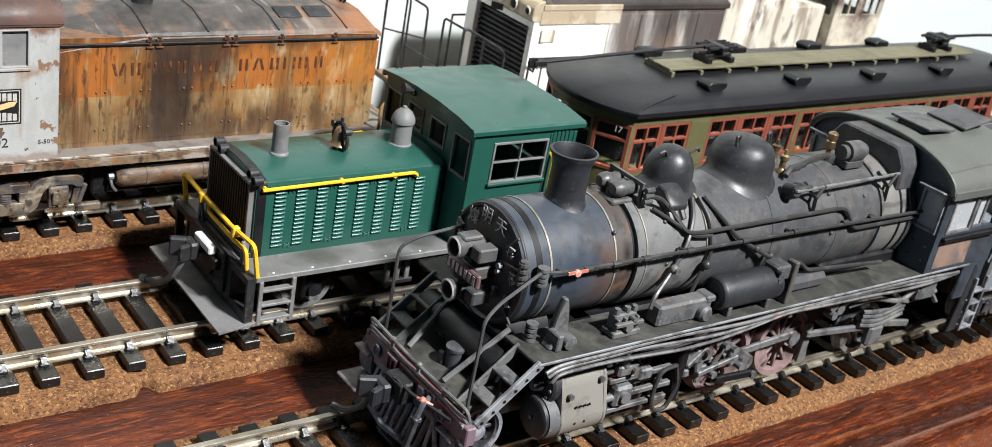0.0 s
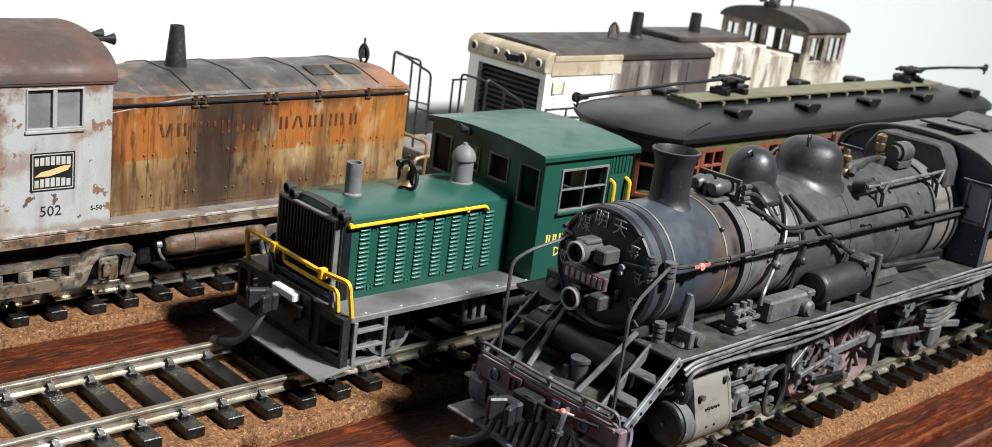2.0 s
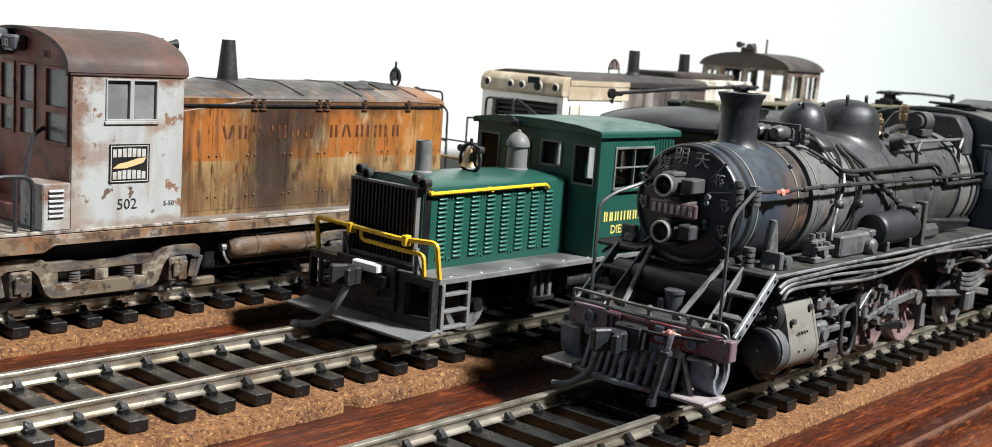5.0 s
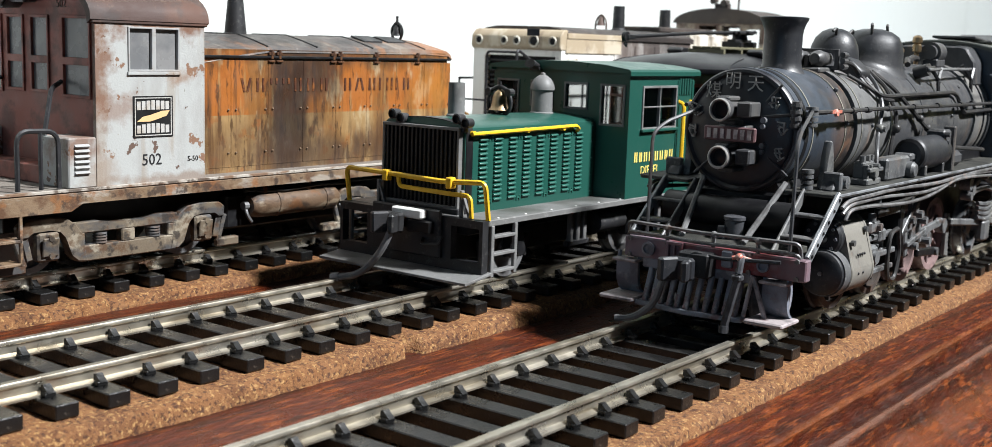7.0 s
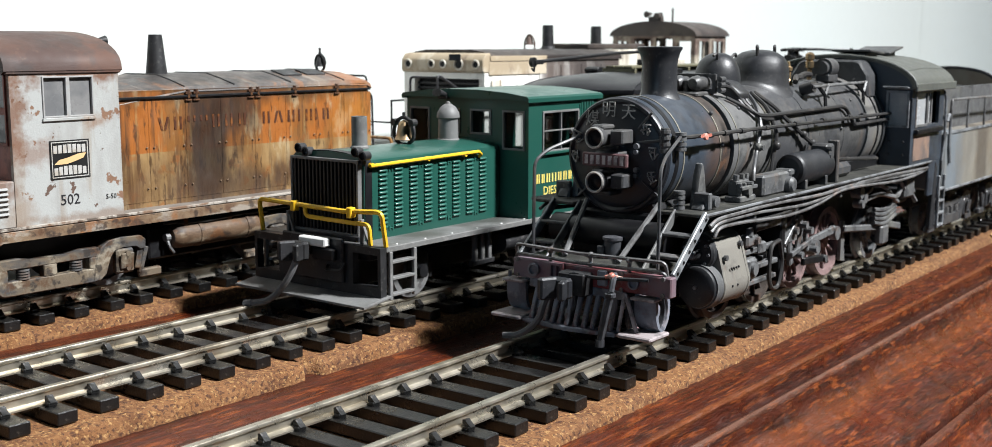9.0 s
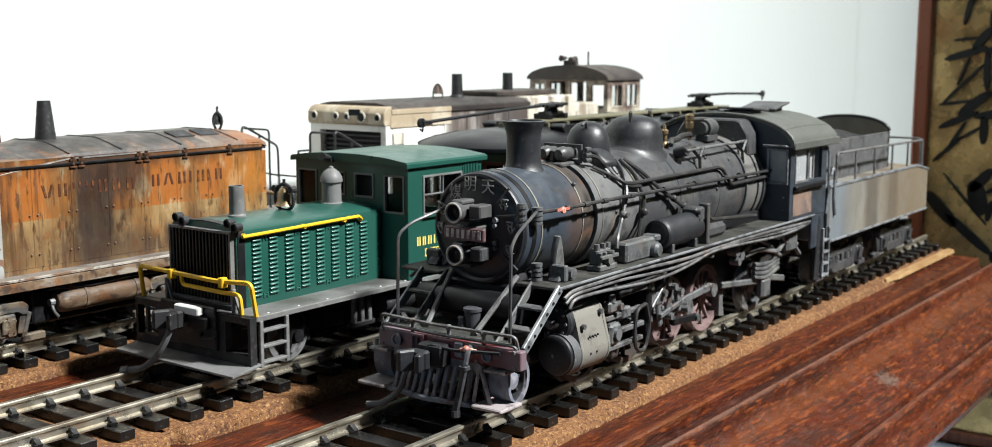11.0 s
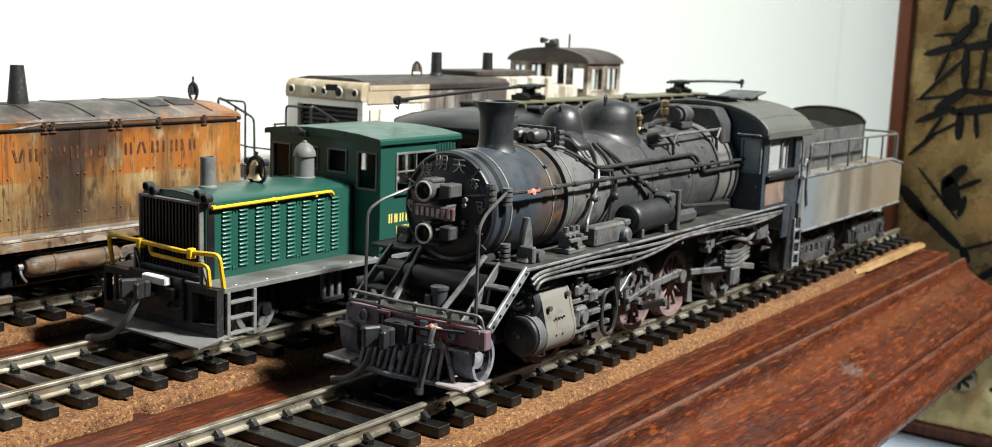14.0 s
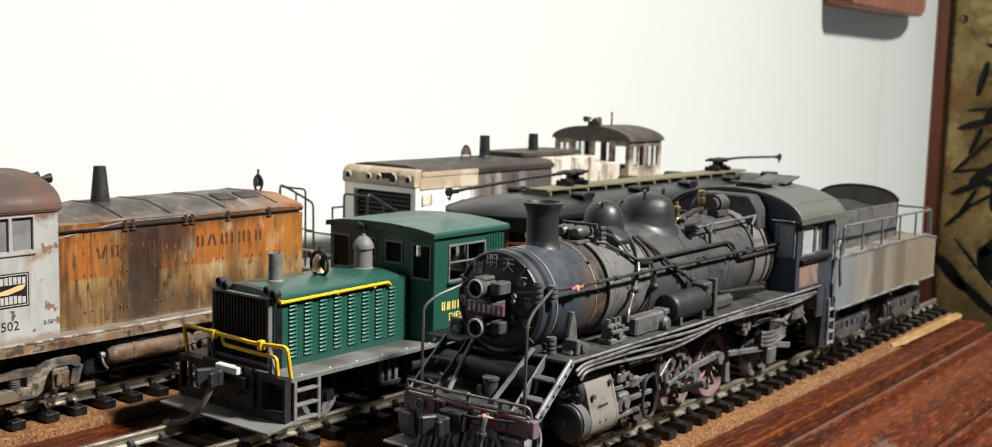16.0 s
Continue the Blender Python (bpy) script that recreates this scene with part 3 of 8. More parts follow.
M["burnt_white"] = material("burnt_white_paint", (0.78, 0.77, 0.73), [
    ((0.60, 0.56, 0.47), (60, 60, 30), 0.60, 0.76, 0.4), ((0.34, 0.30, 0.25), (260, 260, 40), 0.72, 0.84, 0.4)], 0.6, bump=0.1,
    blots=[((113, -15, 30), (9, 40, 80), (0.090, 0.062, 0.050), 0.9, (150, 150, 20)), ((124, -15, 30), (13, 40, 80), (0.070, 0.052, 0.046), 0.95, (120, 120, 20)), ((137, -15, 32), (13, 40, 80), (0.055, 0.045, 0.042), 0.95, (120, 120, 20)), ((146, -15, 32), (6, 40, 60), (0.075, 0.057, 0.05), 0.95, (120, 120, 20)), ((128, -15, 30), (5, 40, 7), (0.24, 0.17, 0.12), 0.5, (160, 160, 60)), ((116, -15, 24), (4, 40, 8), (0.20, 0.135, 0.09), 0.5, (200, 200, 40)),
           ((74, -12, 30), (6, 5, 14), (0.07, 0.05, 0.04), 0.9, iso(120))])
M["burnt_roof"] = material("brown_burnt_roof", (0.040, 0.032, 0.029), [((0.070, 0.056, 0.048), iso(60), 0.46, 0.68, 0.7), ((0.11, 0.085, 0.065), (120, 60, 120), 0.60, 0.76, 0.6), ((0.025, 0.02, 0.02), iso(140), 0.55, 0.72, 0.7)], 0.6, bump=0.12,
    blots=[((120, 0, 44), (22, 30, 12), (0.022, 0.018, 0.017), 0.85, iso(70))])
M["burnt_cab"] = material("brown_cab_paint", (0.1148, 0.0783, 0.0648), [((0.27, 0.216, 0.162), iso(90), 0.5, 0.7, 0.6), ((0.054, 0.0405, 0.03645), iso(160), 0.52, 0.70, 0.6)], 0.6, bump=0.1, blots=[((196, 0, 22), (40, 60, 20), (0.60, 0.55, 0.44), 0.9, iso(120))])
M["tram_roof"] = material("black_tram_roof", (0.0085, 0.0085, 0.0105), [((0.011, 0.011, 0.013), iso(60), 0.46, 0.72, 0.3), ((0.05, 0.048, 0.046), iso(1500), 0.72, 0.84, 0.3)], 0.38, spec=0.36, bump=0.02, rvar=0.04)
M["olive"] = material("olive_paint", (0.085, 0.080, 0.035), [((0.12, 0.11, 0.055), iso(200), 0.5, 0.75, 0.5)], 0.5, bump=0.08)
M["olive_pale"] = material("olive_roof_boards", (0.13, 0.1202, 0.07475), [((0.0845, 0.078, 0.0455), iso(150), 0.48, 0.7, 0.6)], 0.6, bump=0.1)
M["tram_red"] = material("brown_red_window_frames", (0.185, 0.052, 0.031), [((0.10, 0.034, 0.022), iso(300), 0.5, 0.75, 0.5)], 0.45, bump=0.06)
M["plaque"] = material("aged_gilt_shaded_low", (0.86, 0.63, 0.27), [
    ((0.30, 0.19, 0.07), iso(15), 0.50, 0.68, 0.75), ((0.42, 0.18, 0.06), iso(24), 0.64, 0.78, 0.6), ((0.24, 0.17, 0.08), iso(55), 0.60, 0.76, 0.5)], 0.28, metal=0.62, bump=0.06, bscale=700,
    # lower part painted browner and darker to stand in for shade
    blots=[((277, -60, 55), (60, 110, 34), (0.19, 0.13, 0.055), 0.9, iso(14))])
M["ink"] = material("black_relief", (0.010, 0.010, 0.010), (), 0.45)
M["soot_ink"] = material("worn_dark_lettering_paint", (0.060, 0.020, 0.009), [((0.22, 0.075, 0.012), iso(420), 0.54, 0.72, 0.7)], 0.6)
M["hose"] = material("rubber_hose", (0.10, 0.10, 0.105), [((0.17, 0.165, 0.16), iso(400), 0.5, 0.75, 0.6)], 0.6)


def glass_material(name, tint=(0.55, 0.57, 0.58), rough=0.08):
    m = bpy.data.materials.new(name)
    m.use_nodes = True
    b = m.node_tree.nodes["Principled BSDF"]
    b.inputs["Base Color"].default_value = (*tint, 1)
    b.inputs["Roughness"].default_value = rough
    b.inputs["Transmission Weight"].default_value = 1.0
    b.inputs["IOR"].default_value = 1.2
    return m


M["glass"] = glass_material("window_glass", (0.80, 0.82, 0.82), 0.05)
M["glass_smoked"] = glass_material("smoky_window_glass", (0.36, 0.38, 0.38), 0.06)
M["glass_dirty"] = material("dusty_window_glass", (0.13, 0.132, 0.135), [((0.22, 0.215, 0.21), iso(130), 0.45, 0.7, 0.6)], 0.25)
# reflected light is painted in as a pale opaque pane colour
M["glass_pale"] = material("pale_reflecting_glass", (0.30, 0.31, 0.32), [((0.42, 0.41, 0.39), iso(130), 0.45, 0.7, 0.6)], 0.2)
M["lens"] = material("dark_lamp_lens", (0.02, 0.02, 0.022), (), 0.12, rvar=0.05)

# ---- the room ----
def room():
    # white wall cut at -130 and a dark unseen recess added, dimming train fronts
    b = box(start(), -130, 740, 135, 255, -900, 1600, 0)
    solid("wall_north", b, M["wall"], "white painted wall behind the trains", kind="structure")
    b = box(start(), -2720, 740, 1200, 1320, -900, 1600, 0)
    solid("wall_recess", b, M["room"], "plain dark wall added out of view to dim reflections", kind="structure")
    # the corner is rounded off, the side wall angled outwards to catch more light
    face = []
    for k in range(13):
        u = k / 12
        face.append(((1 - u) ** 2 * 580 + 2 * u * (1 - u) * 620 + u * u * 632.4, (1 - u) ** 2 * 134.9 + 2 * u * (1 - u) * 134.9 + u * u * 97))
    face.append((1450, -2410))
    b = start()
    prism(b, face + [(1570, -2410), (752, 134.9)], "z", -900, 1600)
    solid("wall_east", b, M["wall"], "white painted side wall", kind="structure")
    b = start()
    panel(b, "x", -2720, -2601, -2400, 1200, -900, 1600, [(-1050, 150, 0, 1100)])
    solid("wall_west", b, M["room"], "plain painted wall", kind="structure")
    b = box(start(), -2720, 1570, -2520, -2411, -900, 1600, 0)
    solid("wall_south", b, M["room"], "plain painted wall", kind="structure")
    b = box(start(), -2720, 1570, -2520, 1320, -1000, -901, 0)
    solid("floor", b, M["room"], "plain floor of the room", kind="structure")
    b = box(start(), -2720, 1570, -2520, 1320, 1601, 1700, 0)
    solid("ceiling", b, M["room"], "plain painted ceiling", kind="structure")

    # window made up to frame the added fill lamp, never in view
    w = thing("added_window", -2601, 0, 0, "plain window added out of view around the fill lamp", "window", "", "structure")
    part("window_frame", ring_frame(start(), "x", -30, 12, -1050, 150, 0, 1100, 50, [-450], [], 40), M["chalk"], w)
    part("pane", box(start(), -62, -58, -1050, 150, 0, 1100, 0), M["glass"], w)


room()


def desk():
    d = thing("desk", 0, 0, -900, "pale blue-grey desk under the display board", "desk")
    part("desktop", box(start(), -270, 575, -110, 134, 805, 831, 1.5), M["desk"], d)
    for x in (-262, 525):
        for y in (-100, 90):
            part("leg", box(start(), x, x + 40, y, y + 40, 1, 805, 1.5), M["desk"], d)


desk()


# ---- display board with a moulded front edge ----
def display_board():
    d = thing("display_board", 0, 0, -69, "varnished dark red wooden display board with moulded front edge", "display board")
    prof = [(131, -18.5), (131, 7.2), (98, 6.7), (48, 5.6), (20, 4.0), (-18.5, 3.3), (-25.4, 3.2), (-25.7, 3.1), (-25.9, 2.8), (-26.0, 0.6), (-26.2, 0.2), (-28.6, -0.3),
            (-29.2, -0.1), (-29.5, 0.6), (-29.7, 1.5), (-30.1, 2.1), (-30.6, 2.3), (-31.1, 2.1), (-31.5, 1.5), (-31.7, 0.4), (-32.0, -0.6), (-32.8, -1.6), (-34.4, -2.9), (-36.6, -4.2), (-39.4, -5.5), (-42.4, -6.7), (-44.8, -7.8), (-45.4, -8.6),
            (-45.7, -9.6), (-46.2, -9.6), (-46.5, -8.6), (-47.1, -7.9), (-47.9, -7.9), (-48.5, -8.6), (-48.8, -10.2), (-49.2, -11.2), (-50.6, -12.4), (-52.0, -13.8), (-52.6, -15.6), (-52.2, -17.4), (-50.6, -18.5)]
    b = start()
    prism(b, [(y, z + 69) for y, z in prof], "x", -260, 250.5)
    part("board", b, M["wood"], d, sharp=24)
    part("plinth", box(start(), -250, 90, 10, 128, 0.5, 50.4, 0.5), M["wood_dark"], d)


display_board()


# ---- cork roadbeds, rails and ties ----
TRACKS = {"near": (0.0, 9.5, -150, 249.5), "mid": (48.2, 11.5, -140, 249.5), "back": (98.0, 12.6, -140, 249.5)}


def cork_roadbed(cy, zt, x0, x1, chip=None):
    b = start()
    n = int((x1 - x0) / 0.9)
    rows = []
    for i in range(n + 1):
        x = x0 + (x1 - x0) * i / n
        row = []
        for side, (y, z) in enumerate(((-17.7, -7.4), (-17.4, -5.0), (-16.6, -4.35), (-8, -4.2), (0, -4.2), (8, -4.2), (16.6, -4.35), (17.4, -5.0), (17.7, -7.4))):
            e = 0.35 * noise.noise(Vector((x * 0.7, y * 0.9, cy))) + 0.22 * noise.noise(Vector((x * 2.1, y, cy + 5)))
            dz = 0.18 * noise.noise(Vector((x * 0.9, y * 1.3, 7 + cy)))
            if chip and side < 3:
                d = abs(x - chip)
                if d < 1.9:
                    e += 2.9 * (1 - d / 1.9) * (1 if side < 2 else 0.8)
                    dz -= 1.3 * (1 - d / 1.9)
            inner = abs(y) < 15
            row.append(b.verts.new((x, y + (0 if inner else e), z + (0.4 * dz if inner else dz))))
        rows.append(row)
    for p, q in zip(rows, rows[1:]):
        for k in range(len(p) - 1):
            b.faces.new((p[k], q[k], q[k + 1], p[k + 1]))
    ob = solid("cork_roadbed", b, M["cork"], "strip of brown granular cork roadbed under the track", "roadbed", "structure", 80)
    ob.location = (0, cy * MM, zt * MM)


def lit_cork_edge():
    """A smooth pale strip, added as the lit edge along the nearest roadbed's far end."""
    b = start()
    n, rows = 40, []
    for k in range(n + 1):
        x = 183 + 66 * k / n
        w = 1.5 * min(1.0, (k + 2) / 8) + 0.25 * noise.noise(Vector((x * 0.4, 3, 1)))
        rows.append([b.verts.new((x, y, z)) for y, z in ((-17.0 - w, 4.5), (-17.0 - 0.7 * w, 5.5), (-17.0 + 0.6 * w, 5.7), (-17.0 + w, 4.6))])
    for p, q in zip(rows, rows[1:]):
        for k in range(3):
            b.faces.new((p[k], q[k], q[k + 1], p[k + 1]))
        b.faces.new((p[3], q[3], q[0], p[0]))
    b.faces.new(rows[0])
    b.faces.new(rows[-1])
    solid("cork_strip", b, M["cork_pale"], "smooth golden strip added as the lit roadbed edge", "strip")


lit_cork_edge()


def railway_track(cy, zt, x0, x1):
    t = thing("railway_track", 0, cy, zt, "model railway track with nickel rails on black plastic ties", "track", "three parallel tracks")
    prof = [(-0.52, 0), (0.52, 0), (0.60, -0.12), (0.60, -0.45), (0.24, -0.68), (0.18, -1.75), (0.95, -2.05), (0.95, -2.3), (-0.95, -2.3), (-0.95, -2.05), (-0.18, -1.75), (-0.24, -0.68), (-0.60, -0.45), (-0.60, -0.12)]
    for s in (-8.75, 8.75):
        part("rail", prism(start(), [(s + u, v) for u, v in prof], "x", x0, x1), M["rail"], t)
    b = start()
    box(b, -1.55, 1.55, -14.2, 14.2, -4.15, -2.32, 0.14)
    for s in (-8.75, 8.75):
        for k in (-1, 1):
            y = s + k * 1.45
            box(b, -0.75, 0.75, y - 0.55, y + 0.55, -2.35, -1.72, 0.12)
            prism(b, [(y + k * 0.75, -1.78), (y - k * 0.75, -1.78), (y - k * 0.75, -0.95), (y - k * 0.3, -0.85), (y + k * 0.1, -1.25)], "x", -0.48, 0.48)
    data = mesh_of("tie", b, M["tie"])
    places, x = [], x0 + 3.0
    while x < x1 - 2:
        places.append((x + random.uniform(-0.25, 0.25), random.uniform(-0.3, 0.3), 0, 0, 0, random.uniform(-0.7, 0.7)))
        x += 7.0
    repeat("tie", data, places, t)


def tracks():
    random.seed(3)
    for key, (cy, zt, x0, x1) in TRACKS.items():
        cork_roadbed(cy, zt, x0, x1, {"mid": -31.3}.get(key))
        railway_track(cy, zt, x0, x1)


tracks()


# ---- the gilt panel beyond the end of the board ----
def leaf(bm, y, z, length, width, angle, x=273.2):
    """A brush-like relief stroke in the plane of the panel."""
    a = radians(angle)
    d, s = (math.cos(a), math.sin(a)), (-math.sin(a), math.cos(a))
    pts = [(t * length, w * width / 2) for t, w in ((0, 0.25), (0.12, 0.75), (0.4, 1.0), (0.75, 0.9), (0.93, 0.6), (1.0, 0.2))]
    poly = [(y + d[0] * t + s[0] * w, z + d[1] * t + s[1] * w) for t, w in pts] + [(y + d[0] * t - s[0] * w, z + d[1] * t - s[1] * w) for t, w in reversed(pts)]
    prism(bm, poly, "x", x, x + 1.5, 0.12)


# each stroke: start y z, end y z, width
UPPER_SPRAY = [(-7.5, 74.6, -15.6, 75.6, 1.1), (-4.8, 68.0, -18.7, 72.2, 2.6), (-17.8, 70.8, -34.4, 73.7, 3.2), (-20.2, 85.4, -20.4, 77.5, 2.6), (-20.2, 79.1, -14.0, 71.5, 3.1), (-26.7, 79.9, -25.9, 72.9, 2.0),
               (-18.9, 70.9, -19.3, 57.5, 2.2), (-25.3, 71.1, -24.5, 56.7, 1.4), (-13.1, 68.8, -9.4, 59.2, 1.0), (-18.2, 66.8, -4.6, 52.5, 1.2), (-13.5, 92.1, -10.6, 79.9, 1.7)]
MIDDLE_SPRAY = [(-3.5, 52.2, -15.0, 54.1, 1.2), (-4.0, 44.2, -16.9, 50.2, 2.5), (-15.8, 48.3, -35.0, 51.9, 3.4), (-10.4, 48.8, -20.6, 57.2, 3.4), (-19.4, 56.2, -30.6, 55.8, 2.3), (-29.4, 57.3, -33.1, 50.0, 3.0),
                (-19.0, 49.0, -19.1, 39.0, 2.7), (-24.0, 48.9, -25.3, 40.2, 1.4), (-13.0, 46.7, -7.4, 37.1, 1.2), (-19.1, 45.6, -10.3, 39.9, 1.2), (-12.2, 41.6, -2.6, 32.2, 1.5)]
LOWER_SPRAY = [(-6.4, 28.4, -21.8, 11.1, 0.9), (-0.8, 21.3, -11.8, 9.6, 4.4), (-8.2, 13.9, -23.8, 1.0, 3.3), (-16.0, 22.5, -22.7, 30.7, 3.8), (-16.6, 26.5, -20.2, 14.3, 6.4), (-20.9, 22.3, -28.2, 26.1, 1.9), (-23.3, 19.8, -21.9, 12.3, 2.2),
               (-24.5, 1.1, -37.2, 6.3, 1.3), (-24.0, 2.0, -26.5, -3.7, 2.8), (-30.3, -8.7, -43.0, 1.0, 3.2)]
FAR_SPRAY = [(-36.3, 66.4, -37.6, 39.0, 2.5), (-37.5, 41.1, -35.6, 31.6, 1.7), (-37.0, 21.3, -43.7, 24.4, 1.8), (-36.9, 22.2, -36.5, 11.7, 1.8), (-36.9, 17.4, -44.2, 16.8, 1.8), (-41.6, -36.5, -41.2, -56.5, 2.8), (-38.0, -47.0, -46.0, -46.0, 2.4), (-47.0, -38.0, -47.4, -55.0, 2.4), (-30, 104, -22, 94, 2.4), (-18, 108, -27, 92, 1.8), (-13, 98, -32, 94, 2.6)]


def gilt_panel():
    g = thing("decorative_panel", 0, 0, -68.9, "gilt decorative panel with black leaf relief in a red-brown wooden frame", "wall panel")
    y1, y0, z0, z1 = 5.0, -190.0, 0.4, 214.0
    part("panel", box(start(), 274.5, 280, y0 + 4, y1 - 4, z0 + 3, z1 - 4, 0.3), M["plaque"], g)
    for n, a in enumerate(((y1 - 5.5, y1, z0, z1), (y0, y0 + 5.5, z0, z1), (y0 + 5.5, y1 - 5.5, z0, z0 + 4.6), (y0 + 5.5, y1 - 5.5, z1 - 8, z1))):
        part("frame", box(start(), 272, 282, *a, 0.8), M["frame_wood"], g)
    # black brush-like strokes, each a relief of its own
    for y0_, z0_, y1_, z1_, w_ in UPPER_SPRAY + MIDDLE_SPRAY + LOWER_SPRAY + FAR_SPRAY:
        b = start()
        leaf(b, y0_, z0_ + 68.9, math.hypot(y1_ - y0_, z1_ - z0_), w_, math.degrees(math.atan2(z1_ - z0_, y1_ - y0_)))
        part("relief_leaf", b, M["ink"], g)
    part("medallion", lathe(start(), [(0, -0.6), (4.6, -0.6), (5.6, 0), (5.6, 0.6)], (274.2, -28.0, 24.0), "x", 28), M["brass"], g)
    for k in range(7):
        b = start()
        leaf(b, -28.0, 24.0, 4.4, 1.3, 52 * k + 10, 272.6)
        part("relief_leaf", b, M["ink"], g)
    for y, z in ((-4, 176), (-184, 176), (-4, 20), (-15, 76)):
        part("screw", ball(start(), (274.4, y, z), 0.9, 1.6, 1.6, 12), M["brass"], g)


gilt_panel()


def wall_bracket():
    w = thing("wall_bracket", 0, 0, 0, "dark brown wooden bracket fixed to the white wall", "bracket")
    b = start()
    prism(b, [(478, 150), (478, 131), (482, 127), (598, 127), (604, 131), (604, 150)], "y", 118, 134.8, 1.2)
    part("body", b, M["frame_wood"], w)


wall_bracket()


# ---- shared railway pieces ----
def wheel(bm, x, y, r, spokes=0, width=2.2, side=-1):
    """A flanged wheel; the flange faces the track's middle, the disc or spokes the side given."""
    o = -side
    prof = [(r - 1.1, -0.5 * width), (r, -0.5 * width), (r, 0.25 * width), (r + 0.5, 0.32 * width), (r + 0.5, 0.5 * width), (r - 1.1, 0.5 * width), (r - 1.1, -0.5 * width)]
    seg, rings = 36, []
    for rr, h in prof[:-1]:
        rings.append([bm.verts.new((x + rr * math.cos(2 * math.pi * k / seg), y + o * h, r + rr * math.sin(2 * math.pi * k / seg))) for k in range(seg)])
    for a, b in zip(rings, rings[1:] + rings[:1]):
        for k in range(seg):
            bm.faces.new((a[k], a[(k + 1) % seg], b[(k + 1) % seg], b[k]))
    if spokes:
        a = 0.6
        turned_box(bm, (x - (r - 2.6) * math.cos(a), y - side * 0.0, r - (r - 2.6) * math.sin(a)), (2.6, 0.9, 4.6), (0, -math.degrees(a), 0), 0.2)
    else:
        cyl(bm, (x, y - 0.35, r), (x, y + 0.35, r), r - 0.9, None, 28)
    cyl(bm, (x, y + side * 0.9, r), (x, y - side * 0.9, r), 1.5, None, 14)
    return bm


def spoked_wheel(name, x, y, r, spokes, width, side, mat, parent, label=""):
    """Rim, hub and balance weight as the wheel, each spoke a piece of its own."""
    w = part(name, wheel(start(), x, y, r, spokes, width, side), M[mat], parent, label)
    c = (r - 0.8) / 2
    data = mesh_of("spoke", turned_box(start(), (c + 0.4, 0, 0), (r - 1.6, 0.8, 0.62), (0, 0, 0), 0.1), M[mat])
    repeat("spoke", data, [(x, y, r, 0, -360 * k / spokes, 0) for k in range(spokes)], w)


def knuckle_coupler(parent, x, z, s=-1, mat="darkgrey"):
    """An automatic coupler; s is the way it points along the track."""
    b = start()
    box(b, min(x, x - s * 5), max(x, x - s * 5), -1.1, 1.1, z - 0.9, z + 0.9, 0.2)
    box(b, x + s * 1.8 if s < 0 else x, x if s < 0 else x + s * 1.8, -1.9, 1.9, z - 1.7, z + 1.7, 0.4)
    turned_box(b, (x + s * 2.6, 1.5, z), (3.2, 1.5, 3.6), (0, 0, 25 * s), 0.3)
    turned_box(b, (x + s * 2.7, -1.5, z), (2.2, 1.2, 3.2), (0, 0, -20 * s), 0.3)
    return part("coupler", b, M[mat], parent, "cast metal knuckle coupler")


def text_mesh(body, size, label_mat, parent, m, name="lettering"):
    """Raised lettering from Blender's own font; size in mm is the height of capitals."""
    cu = bpy.data.curves.new(name, "FONT")
    cu.body, cu.size, cu.extrude = body, size * 1.4 * MM, 0.04 * MM
    cu.resolution_u = 2
    tmp = bpy.data.objects.new(name, cu)
    scene.collection.objects.link(tmp)
    data = bpy.data.meshes.new_from_object(tmp.evaluated_get(bpy.context.evaluated_depsgraph_get()))
    bpy.data.objects.remove(tmp)
    bpy.data.curves.remove(cu)
    data.materials.clear()
    data.materials.append(label_mat)
    ob = new(name, data)
    ob.parent = parent
    ob.matrix_basis = m
    return ob


def side_text(x, y, z, slant=0.0):
    """Pose of lettering on a side that faces -y."""
    return pose(x * MM, y * MM, z * MM, 90, 0, 0)


